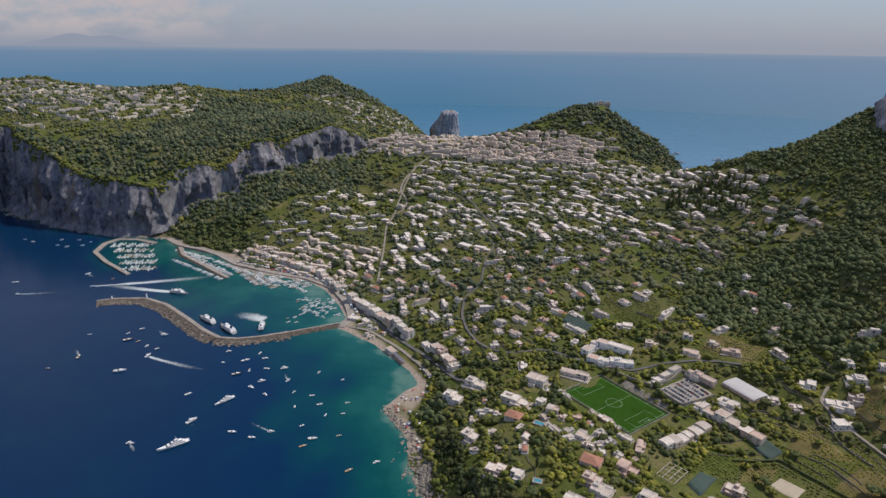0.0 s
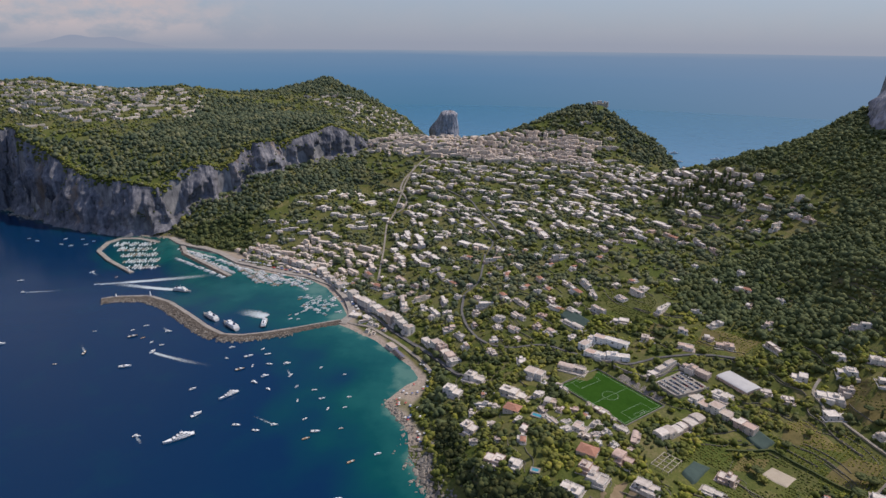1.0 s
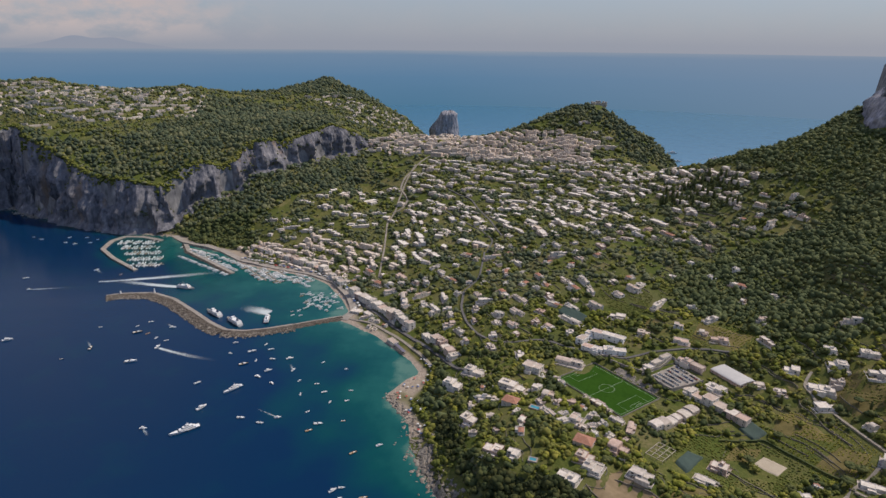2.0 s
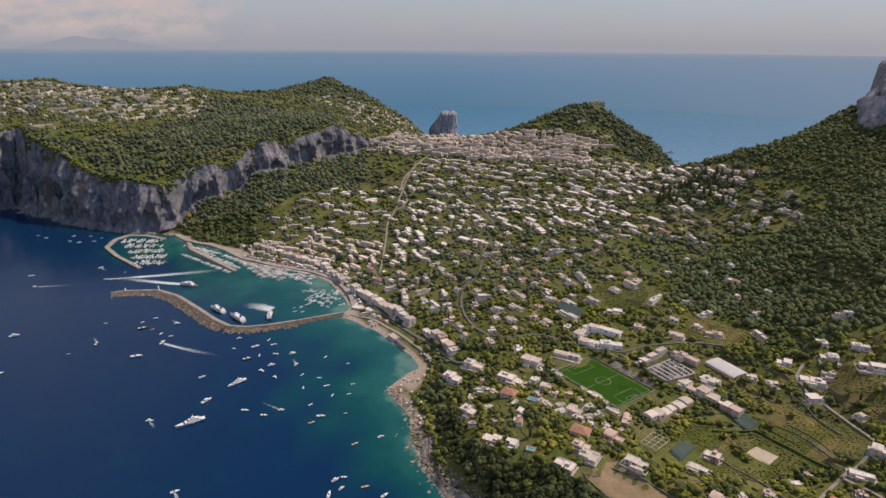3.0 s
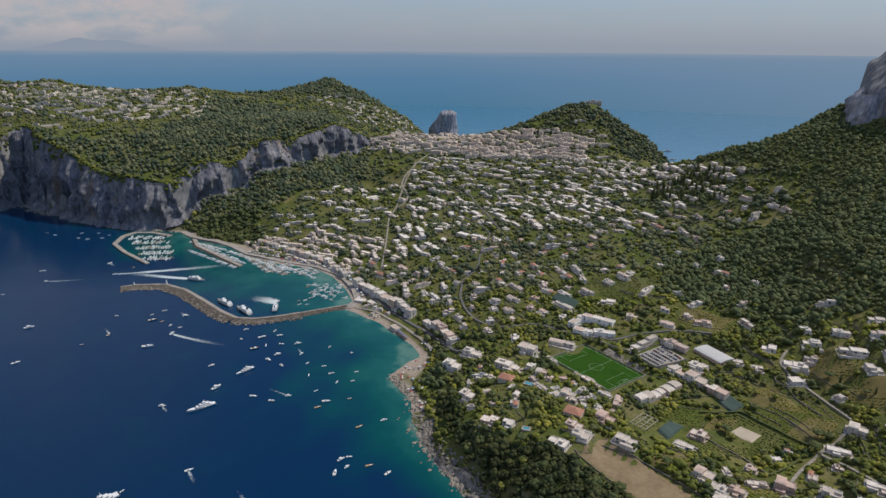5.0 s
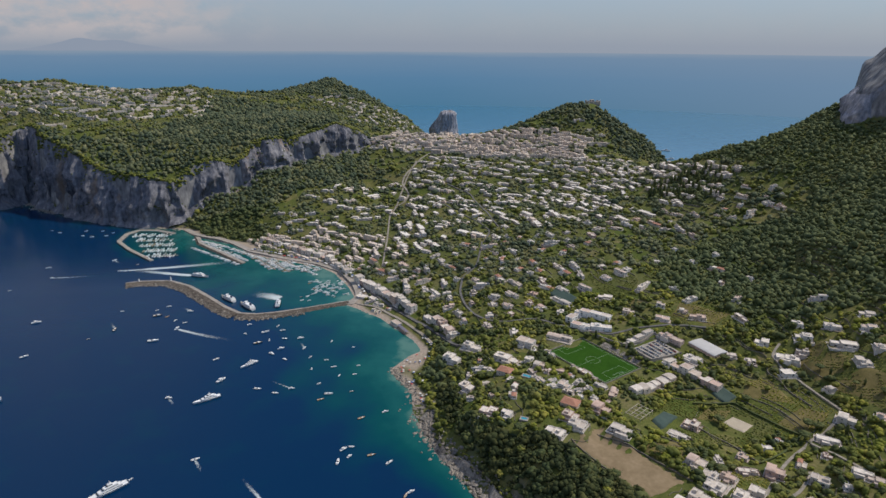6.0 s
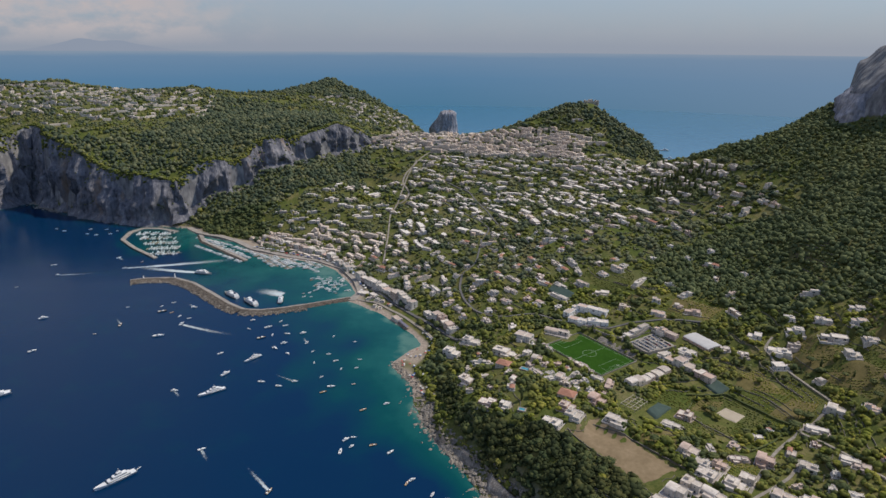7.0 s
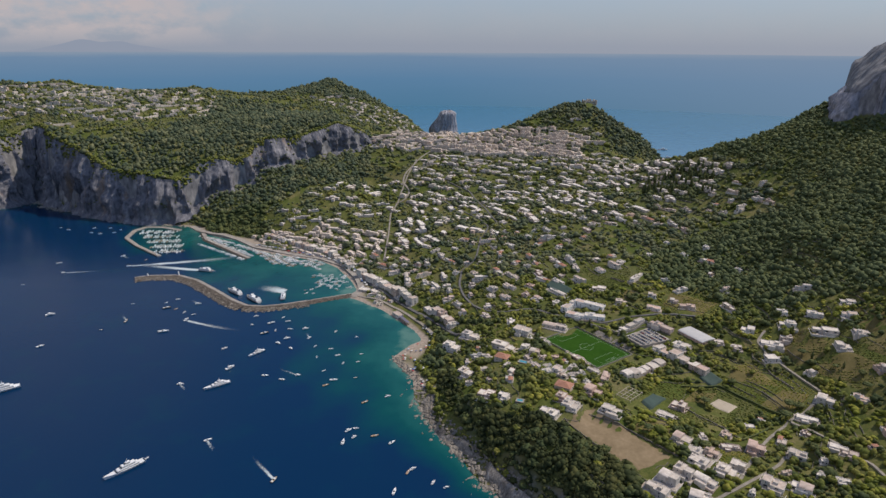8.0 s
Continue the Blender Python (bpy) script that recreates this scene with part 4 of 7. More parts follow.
rnd = random.Random(11)
for quarter, rows in HOUSES.items():
    for x, y, w, d, h, turn in rows:
        roof = "vault" if rnd.random() < 0.12 else "flat"
        house(x, y, w * 0.9, d * 0.9, max(h * 0.82, 3.0), turn, "white flat-roofed house with parapet among gardens" if roof == "flat" else "white house with low vaulted roof among gardens", rnd, roof, group="houses of the slope")
house(80, 549, 17, 13, 7, -30, "villa with orange terracotta roof above the bay", rnd, "hip", group="houses of the slope", wing=False)
house(140, 463, 18, 14, 5, -32, "low house with pink tiled roof in the gardens", rnd, "hip", group="houses of the slope", wing=False)


def row_of(line, w, d, h, label, roof="flat", name="terrace_house", paint=None):
    """Houses wall to wall along a line."""
    p = np.array(line, float)
    s = np.concatenate([[0], np.cumsum(np.hypot(*(p[1:] - p[:-1]).T))])
    n = max(1, round(s[-1] / w))
    for i in range(n):
        u = (i + 0.5) / n * s[-1]
        x, y = np.interp(u, s, p[:, 0]), np.interp(u, s, p[:, 1])
        k = min(np.searchsorted(s, u), len(p) - 1)
        t = math.degrees(math.atan2(p[k][1] - p[k - 1][1], p[k][0] - p[k - 1][0]))
        house(float(x), float(y), s[-1] / n - 0.1, d * rnd.uniform(0.8, 1.2), h * rnd.uniform(0.62, 1.3), t + 180 * (t < -90) - 180 * (t > 90), label, rnd, roof, name=name, group=label, wing=rnd.random() < 0.4, paint=paint)


row_of([(214, 490), (271, 526)], 11, 13, 6.5, "white terraced house in a stepped row beside the pitch", "vault")
row_of([(273, 560), (316, 500)], 12, 13, 7, "pinkish terraced house with roof terraces above gardens")
row_of([(238, 593), (276, 619)], 15, 8, 5, "long low grey-roofed building beside the car park", name="depot_building")
row_of([(286, 614), (305, 588)], 15, 9, 5, "long low grey-roofed building beside the car park", name="depot_building")
row_of([(178, 664), (198, 684), (233, 656)], 15, 12, 8, "white hotel wing with rows of balcony windows", name="hotel_wing", paint=TRIM)
row_of([(181, 655), (200, 640), (229, 634)], 13, 11, 7, "white hotel wing with rows of balcony windows", name="hotel_wing", paint=TRIM)
row_of([(-149, 943), (-114, 901), (-74, 843), (-39, 797)], 15, 13, 12, "tall pale harbour-front house in a closed row", name="harbour_house")
row_of([(-20, 772), (7, 728), (24, 690)], 14, 12, 10, "pale apartment house with balconies above the beach", name="apartment_house")
row_of([(-170, 978), (-215, 1052), (-300, 1112), (-385, 1168)], 14, 12, 10, "tall pale harbour-front house in a closed row", name="harbour_house")

# scattered houses of each quarter: the near ones singly, the far ones as one mass
far_boxes, core_boxes = [], []
near_count = 0
for quarter, (outline, gap, storeys, size) in QUARTERS.items():
    o = np.array(outline, float)
    gap = gap * (1.0 if quarter == "town core" or size < 12 else 1.2)
    tries = int(12 * (np.ptp(o[:, 0]) * np.ptp(o[:, 1])) / (gap * gap))
    for k in range(tries):
        x, y = rnd.uniform(*(o[:, 0].min(), o[:, 0].max())), rnd.uniform(*(o[:, 1].min(), o[:, 1].max()))
        if edge_distance(outline, np.array([x]), np.array([y]), True)[0] < 0:
            continue
        if quarter == "town core" and edge_distance(outline, np.array([x]), np.array([y]), True)[0] < rnd.uniform(0, 1) ** 2 * 70:
            continue
        if quarter != "town core" and float(waves(np.array([x]), np.array([y]), 130, 51)[0]) + rnd.uniform(-0.4, 0.4) > (0.8 if quarter in ("saddle east", "marina back", "quayside", "east village", "plateau west", "hill flank") else 0.3):
            continue
        w, d = size * rnd.uniform(0.6, 1.2) * rnd.choice((0.8, 1, 1.5, 2.0 if quarter != "town core" else 1.1)), size * rnd.uniform(0.38, 0.62)
        if not free(x, y, gap * 0.5 - max(w, d) * 0.1):
            continue
        z0 = at(x, y)
        if z0 < 2 or abs(at(x + 6, y) - z0) + abs(at(x, y + 6) - z0) > 4.6:
            continue
        if float(road_distance(np.array([x]), np.array([y]))[0]) < max(w, d) * 0.5:
            continue
        gxv, gyv = at(x + 8, y) - at(x - 8, y), at(x, y + 8) - at(x, y - 8)
        turn = math.degrees(math.atan2(gyv, gxv)) + 90 + (rnd.choice((0, 0, 0, 90)) if y < 1000 else 0) + rnd.gauss(0, 9 if quarter != "town core" else 16)
        h = 3.0 * rnd.choice((storeys - 2 if storeys > 3 else storeys - 1, storeys - 1, storeys - 1, storeys)) + rnd.uniform(0, 1.0)
        h = max(h, 3.2)
        if y > 1000 and storeys < 3:
            h = rnd.uniform(2.5, 3.8) + rnd.choice((0, 0, 0, 0, 2.6)) + (2.4 if y > 1500 else 0)
        if y < 1010 and near_count < 215:
            near_count += 1
            house(x, y, w, d, h, turn, "whitewashed flat-roofed house on the terraced slope", rnd, rnd.choice(("flat",) * 6 + ("vault", "hip")), 6.8 if y < 700 else 14.0, "houses of the slope")
        else:
            if quarter in ("upper slope", "middle slope", "saddle east", "east terraces", "east village", "west slope"):
                w, d, h = w * 1.12, d * 1.5, h * 1.15
            taken.append((x, y, max(w, d) * 0.5))
            (core_boxes if quarter in ("town core", "marina back", "quayside", "mole root") else far_boxes).append((x, y, w, d, h, turn, storeys))
            # neighbours built against it, stepping along the slope
            px, py, pw = x, y, w
            for j in range(rnd.choice((0, 0, 0, 1, 2, 2))):
                w2, s = size * rnd.uniform(0.5, 1.2), rnd.choice((-1, 1))
                oo, q = s * (pw + w2) / 2 * rnd.uniform(0.9, 1.15), rnd.uniform(-0.5, 0.5) * d
                c_, s_ = math.cos(radians(turn)), math.sin(radians(turn))
                nx_, ny_ = px + oo * c_ - q * s_, py + oo * s_ + q * c_
                if float(road_distance(np.array([nx_]), np.array([ny_]))[0]) < w2 * 0.5 or at(nx_, ny_) < 2:
                    continue
                taken.append((nx_, ny_, w2 * 0.5))
                (core_boxes if quarter in ("town core", "marina back", "quayside", "mole root") else far_boxes).append((nx_, ny_, w2, d * rnd.uniform(0.7, 1.1), max(3.0, h + rnd.choice((-3, 0, 0, 1.5))), turn + rnd.gauss(0, 4), storeys))
                px, py, pw = nx_, ny_, w2


def block_mass(boxes, walls, roofs):
    """All the far houses: walls, parapets, roof rooms and window recesses, as one mass."""
    bm_v, bm_f, mats = [], [], []

    def cube(m, x0, y0, z0, x1, y1, z1, mat):
        k = len(bm_v)
        for p in ((x0, y0, z0), (x1, y0, z0), (x1, y1, z0), (x0, y1, z0), (x0, y0, z1), (x1, y0, z1), (x1, y1, z1), (x0, y1, z1)):
            bm_v.append(m @ Vector(p))
        for f in ((4, 5, 6, 7), (0, 1, 5, 4), (1, 2, 6, 5), (2, 3, 7, 6), (3, 0, 4, 7)):
            bm_f.append(tuple(k + i for i in f))
            mats.append(mat)

    for x, y, w, d, h, turn, storeys in boxes:
        lo, hi = footing(x, y, w, d, turn)
        base = (lo + hi) / 2
        top = max(base + h - 0.4 * (hi - lo), hi + 1.8)
        m = pose(x, y, 0, 0, 0, turn)
        cube(m, -w / 2, -d / 2, lo - 1, w / 2, d / 2, top, 0)
        cube(m, -w / 2 + 0.3, -d / 2 + 0.3, top, w / 2 - 0.3, d / 2 - 0.3, top + 0.12, 1)
        for x0, y0, x1, y1 in ((-w / 2, -d / 2, w / 2, -d / 2 + 0.28), (-w / 2, d / 2 - 0.28, w / 2, d / 2)):
            cube(m, x0, y0, top, x1, y1, top + 0.7, 0)
        if rnd.random() < 0.3:
            a, b = w * rnd.uniform(0.3, 0.6), d * rnd.uniform(0.4, 0.8)
            ox, oy = rnd.uniform(-0.5, 0.5) * (w - a - 0.8), rnd.uniform(-0.5, 0.5) * (d - b - 0.8)
            cube(m, ox - a / 2, oy - b / 2, top + 0.13, ox + a / 2, oy + b / 2, top + 2.6, 0)
        a, b, oy = w * rnd.uniform(1.1, 1.5), d * rnd.uniform(1.1, 1.6), rnd.uniform(-0.4, 0.1) * d
        cube(m, -a / 2, oy - b / 2, lo - 3, a / 2, oy + b / 2, base + rnd.uniform(-0.9, 0.2), 3)
        for k in range(rnd.choice((0, 1, 2, 2))):
            a, b, s = w * rnd.uniform(0.3, 0.7), d * rnd.uniform(0.4, 0.9), rnd.choice((-1, 1))
            ya = rnd.uniform(-0.5, 0.5) * d * 0.5
            if rnd.random() < 0.6:
                xa, xb = sorted((s * w / 2, s * (w / 2 + a)))
                cube(m, xa, ya - b / 2, lo - 2, xb, ya + b / 2, base + min(h * 0.7, 3.4), 0)
                cube(m, xa + 0.3, ya - b / 2 + 0.3, base + min(h * 0.7, 3.4), xb - 0.3, ya + b / 2 - 0.3, base + min(h * 0.7, 3.4) + 0.1, 1)
            else:
                yb, yc = sorted((s * d / 2, s * (d / 2 + b)))
                cube(m, -a / 2, yb, lo - 2, a / 2, yc, base + min(h * 0.7, 3.4), 0)
        n = max(1, int((top - base) / 3.1))
        for s in range(n):
            for i in range(max(1, int(w / 4.0))):
                u = (i + 0.5) / max(1, int(w / 4.0)) * w - w / 2
                cube(m, u - 0.55, -d / 2 - 0.06, base + s * 3.1 + 0.9, u + 0.55, -d / 2 + 0.1, base + s * 3.1 + 2.3, 2)
                cube(m, u - 0.55, d / 2 - 0.1, base + s * 3.1 + 0.9, u + 0.55, d / 2 + 0.06, base + s * 3.1 + 2.3, 2)
            for i in range(max(1, int(d / 4.5))):
                u = (i + 0.5) / max(1, int(d / 4.5)) * d - d / 2
                cube(m, -w / 2 - 0.06, u - 0.5, base + s * 3.1 + 0.9, -w / 2 + 0.1, u + 0.5, base + s * 3.1 + 2.3, 2)
                cube(m, w / 2 - 0.1, u - 0.5, base + s * 3.1 + 0.9, w / 2 + 0.06, u + 0.5, base + s * 3.1 + 2.3, 2)
    me = mesh_of("town_houses", np.array([tuple(v) for v in bm_v]), np.array(bm_f))
    for m in (walls, roofs, GLASS, TERRACE):
        me.materials.append(m)
    me.polygons.foreach_set("material_index", np.array(mats, np.int32))
    return me


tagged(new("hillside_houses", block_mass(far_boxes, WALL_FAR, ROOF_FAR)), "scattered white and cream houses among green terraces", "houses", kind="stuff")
tagged(new("town_houses", block_mass(core_boxes, WALL_TOWN, ROOF_TOWN)), "crowded cream and pink houses of the old town", "houses", kind="stuff")

# ---- harbour works ----
CONCRETE = surface_material("quay_concrete", [(0.35, (0.20, 0.175, 0.15)), (0.65, (0.36, 0.32, 0.275))], 9, 0.9, 0.05)
RUBBLE = surface_material("mole_rubble", [(0.34, (0.035, 0.028, 0.023)), (0.5, (0.095, 0.078, 0.062)), (0.68, (0.18, 0.15, 0.12))], 4, 0.95, 0.9)
RUBBLE_PALE = surface_material("pale_rubble", [(0.34, (0.10, 0.08, 0.07)), (0.5, (0.21, 0.175, 0.15)), (0.68, (0.34, 0.29, 0.25))], 4, 0.95, 0.9)
TIMBER = surface_material("weathered_timber", [(0.35, (0.16, 0.13, 0.1)), (0.65, (0.34, 0.29, 0.23))], 3, 0.85, 0.03)


def along(line, step, rounds=4):
    p = np.array(line, float)
    s = np.concatenate([[0], np.cumsum(np.hypot(*(p[1:] - p[:-1]).T))])
    u = np.arange(0, s[-1] + step * 0.5, step)
    x, y = np.interp(u, s, p[:, 0]), np.interp(u, s, p[:, 1])
    for k in range(rounds):
        x[1:-1], y[1:-1] = (x[:-2] + 2 * x[1:-1] + x[2:]) / 4, (y[:-2] + 2 * y[1:-1] + y[2:]) / 4
    tx, ty = np.gradient(x), np.gradient(y)
    d = np.hypot(tx, ty)
    return u, x, y, ty / d, -tx / d


def profile(name, line, section, material, rough=0.0, step=3.0, seed=0.0):
    """A cross-section (offset to the right of the way, height) drawn along a line."""
    u, x, y, nx, ny = along(line, step)
    k = len(section)
    v = np.zeros((len(u), k, 3))
    for j, (o, z) in enumerate(section):
        for i in range(len(u)):
            e = rough * noise.noise((x[i] / 5 + j, y[i] / 5, seed)) if z > -1.5 else 0
            v[i, j] = (x[i] + nx[i] * (o + e), y[i] + ny[i] * (o + e), z + e * 0.8)
    f = [tuple(r) for r in grid_faces(k, len(u))] + [tuple(range(k)), tuple(range((len(u) - 1) * k, len(u) * k))[::-1]]
    return mesh_of(name, v.reshape(-1, 3), f, material)


def mole(line, outer, quay, label, wall=0.9, stone=None):
    ob = tagged(new("breakwater"), label, "breakwater")
    cols = int(outer / 2)
    section = [(outer + 5, -3.0)] + [(outer * (1 - i / cols) + 0.2, 0.4 + 2.6 * math.sin(i / cols * 1.5)) for i in range(cols + 1)] + [(0.1, -3)]
    part("rubble_slope", profile("rubble_slope", line, section, stone or RUBBLE, 1.5, 2.2), ob)
    part("parapet_wall", profile("parapet_wall", line, [(0.0, -3), (0.0, 1.9 + wall), (-0.9, 1.9 + wall), (-0.9, -3)], CONCRETE), ob)
    part("quay_deck", profile("quay_deck", line, [(-0.9, -3), (-0.9, 1.9), (-quay, 1.8), (-quay, -3)], CONCRETE), ob)
    return ob


MOLE = [(-566, 930), (-546, 940), (-494, 944), (-450, 920), (-397, 870), (-355, 828), (-324, 804), (-294, 800), (-262, 808), (-223, 824), (-191, 839), (-153, 856)]
ARM = [(-605, 1246), (-655, 1269), (-699, 1269), (-715, 1236), (-706, 1178), (-655, 1122), (-579, 1056)]
INNER = [(-548, 1216), (-523, 1168), (-392, 1044)]
mole(MOLE[:7], 18, 7, "long brown rubble breakwater with concrete quay")
mole(MOLE[6:10], 14, 6, "curved concrete breakwater with rubble foot joining the shore")
mole(MOLE[9:], 9, 5, "curved concrete breakwater with rubble foot joining the shore")
mole(ARM[::-1], -8, -8, "bent marina pier faced with pale rubble", stone=RUBBLE_PALE)
mole(INNER, 3.5, 9, "narrow grey inner harbour pier", 0.6)


def beacon(x, y, z, h):
    ob = tagged(new("harbour_light"), "small white harbour light on the breakwater head", "beacon")
    ob.matrix_basis = pose(x, y, z)
    bm = bmesh.new()
    bmesh.ops.create_cone(bm, segments=12, radius1=1.3, radius2=0.8, depth=h, cap_ends=True, matrix=pose(0, 0, h / 2))
    tower = part("tower", bm_mesh("tower", bm, TRIM), ob)
    bm = bmesh.new()
    bmesh.ops.create_cone(bm, segments=12, radius1=0.9, radius2=0.2, depth=1.8, cap_ends=True, matrix=pose(0, 0, h + 0.9))
    part("lantern", bm_mesh("lantern", bm, GLASS), tower)


beacon(-492, 949, 1.8, 8)
beacon(-548, 944, 1.8, 5)
beacon(-585, 1066, 1.8, 5)
# paved quay along the shore
v, f = ribbon([(-150, 846), (-136, 880), (-152, 935), (-190, 1005), (-240, 1046), (-330, 1082), (-392, 1116), (-452, 1178), (-548, 1228), (-590, 1272)], 13, 0.7)
tagged(new("pavement", mesh_of("pavement", v, f, CONCRETE)), "pale concrete harbour quay along the water", "quay", kind="structure")

# ---- boats ----
GEL = surface_material("white_gelcoat", [(0.3, (0.66, 0.66, 0.65)), (0.7, (0.8, 0.8, 0.78))], 3, 0.3, 0.0, spec=0.5, vary=0.12)
GEL_BLUE = surface_material("navy_gelcoat", [(0.3, (0.02, 0.035, 0.07)), (0.7, (0.04, 0.06, 0.11))], 3, 0.3, 0.0, spec=0.5)
VARNISH = surface_material("varnished_wood", [(0.3, (0.22, 0.09, 0.03)), (0.7, (0.42, 0.2, 0.08))], 2, 0.4, 0.01)
TEAK = surface_material("teak_deck", [(0.3, (0.3, 0.22, 0.14)), (0.7, (0.45, 0.35, 0.24))], 2, 0.7, 0.01)
CANVAS = surface_material("awning_canvas", [(0.3, (0.5, 0.49, 0.46)), (0.7, (0.7, 0.69, 0.66))], 2, 0.8, 0.01)


def hull_mesh(length, beam, free_board, material, full=0.5):
    """A hull with pointed bow towards +y and flat stern, closed by its deck edge."""
    n, m = 13, 7
    v = []
    for i in range(n):
        t = i / (n - 1)
        w = beam / 2 * (min(1.0, 0.82 + t * 0.6) if t < 0.3 else max(0.015, 1 - ((t - 0.3) / 0.7) ** (2 + full)))
        sheer = free_board * (1 + 0.35 * t * t)
        y = -length / 2 + t * length
        for j in range(m):
            a = j / (m - 1) * 2 - 1
            z = -0.35 * free_board + (sheer + 0.35 * free_board) * abs(a) ** 1.6
            v.append((w * math.copysign(abs(a) ** 0.55, a), y + (0.06 * length * (abs(a) - 1) * t ** 6), z))
    f = [(i * m + j, i * m + j + 1, (i + 1) * m + j + 1, (i + 1) * m + j) for i in range(n - 1) for j in range(m - 1)]
    f.append(tuple(range(m))[::-1])
    return mesh_of("hull", v, f, material)


def deck_mesh(length, beam, z, material, t0=0.02, t1=0.97, full=0.5, free_board=1.0):
    n, v = 12, []
    for i in range(n):
        t = t0 + (t1 - t0) * i / (n - 1)
        w = beam / 2 * 0.95 * (min(1.0, 0.82 + t * 0.6) if t < 0.3 else max(0.015, 1 - ((t - 0.3) / 0.7) ** (2 + full)))
        y = -length / 2 + t * length
        zz = z * (1 + 0.3 * t * t)
        v += [(-w, y, zz), (w, y, zz), (w, y, zz - 0.12), (-w, y, zz - 0.12)]
    f = []
    for i in range(n - 1):
        a, b = i * 4, i * 4 + 4
        f += [(a, a + 1, b + 1, b), (a + 1, a + 2, b + 2, b + 1), (a + 2, a + 3, b + 3, b + 2), (a + 3, a, b, b + 3)]
    f += [(3, 2, 1, 0), tuple(4 * n - 4 + k for k in range(4))]
    return mesh_of("deck", v, f, material)


def house_mesh(name, w, y0, y1, z0, z1, rake, material):
    """A deckhouse with raked front and rounded-in sides."""
    bm = bmesh.new()
    a = w / 2
    low = [bm.verts.new(p) for p in ((-a, y0, z0), (a, y0, z0), (a, y1 - rake * 0.2, z0), (a * 0.5, y1, z0), (-a * 0.5, y1, z0), (-a, y1 - rake * 0.2, z0))]
    k = 0.86
    top = [bm.verts.new(p) for p in ((-a * k, y0 + rake * 0.2, z1), (a * k, y0 + rake * 0.2, z1), (a * k, y1 - rake, z1), (a * 0.45, y1 - rake * 0.8, z1), (-a * 0.45, y1 - rake * 0.8, z1), (-a * k, y1 - rake, z1))]
    for i in range(6):
        bm.faces.new((low[i], low[(i + 1) % 6], top[(i + 1) % 6], top[i]))
    bm.faces.new(top)
    bm.faces.new(low[::-1])
    return bm_mesh(name, bm, material)


def boat_kind(kind):
    """Prototype boats, ten metres long, parked under the sea sheet's far corner until copied."""
    ob = new("motorboat")
    hullm = {"launch": GEL, "blue": GEL_BLUE, "gozzo": VARNISH, "cruiser": GEL, "awning": GEL}[kind]
    beam = 3.3 if kind != "gozzo" else 2.9
    part("hull", hull_mesh(10, beam, 1.1, hullm), ob)
    part("deck", deck_mesh(10, beam, 0.95, TEAK if kind in ("gozzo", "blue") else GEL), ob)
    if kind in ("launch", "blue"):
        cabin = part("cabin", house_mesh("cabin", 1.9, -0.6, 2.6, 0.9, 1.75, 1.4, GEL), ob)
        part("windscreen", house_mesh("windscreen", 2.0, -1.2, -0.2, 1.0, 2.1, 0.6, GLASS), cabin)
        part("sunbed", house_mesh("sunbed", 2.1, -4.4, -2.6, 0.9, 1.35, 0.1, CANVAS), ob)
    elif kind == "cruiser":
        cabin = part("cabin", house_mesh("cabin", 2.5, -2.4, 2.6, 0.95, 2.2, 1.5, GEL), ob)
        part("window_band", house_mesh("window_band", 2.54, -2.2, 2.1, 1.45, 1.85, 0.6, GLASS), cabin)
        part("flybridge", house_mesh("flybridge", 2.0, -2.2, 0.2, 2.25, 2.8, 0.6, GEL), cabin)
    elif kind == "awning":
        part("console", house_mesh("console", 1.2, -0.8, 0.6, 0.9, 2.0, 0.4, GEL), ob)
        bm = bmesh.new()
        add_box(bm, -1.3, -2.6, 2.6, 1.3, 1.0, 2.72)
        for x in (-1.15, 1.1):
            for y in (-2.4, 0.8):
                add_box(bm, x, y, 0.9, x + 0.06, y + 0.06, 2.6)
        part("awning", bm_mesh("awning", bm, CANVAS), ob)
    else:
        part("console", house_mesh("console", 1.1, -1.4, -0.4, 0.85, 1.6, 0.3, VARNISH), ob)
        part("sunbed", house_mesh("sunbed", 1.8, 0.4, 2.6, 0.85, 1.2, 0.3, CANVAS), ob)
    return ob


LABELS = {"launch": "white motor launch with open cockpit", "blue": "dark-hulled motorboat with white cabin", "gozzo": "varnished wooden fishing boat with sunbed", "cruiser": "white cabin cruiser with dark windows",
          "awning": "white open boat with canvas awning"}
PROTO = {}
brnd = random.Random(5)


def boat(x, y, length, turn, kind=None, where="at anchor in the bay", group="boats at anchor"):
    kind = kind or brnd.choice(("launch", "launch", "launch", "launch", "cruiser", "cruiser", "awning", "awning", "blue", "gozzo") if length < 12 else ("cruiser", "launch", "blue"))
    k = length / 10
    m = pose(x, y, 0.05, 0, 0, turn) @ Matrix.Scale(k, 4)
    if kind not in PROTO:
        ob = PROTO[kind] = boat_kind(kind)
        ob.matrix_basis = m
    else:
        ob = copy_thing(PROTO[kind], m @ Matrix.Diagonal((*[1 / s for s in PROTO[kind].scale], 1)))
    tagged(ob, LABELS[kind] + " " + where, "boat", group)
    return ob


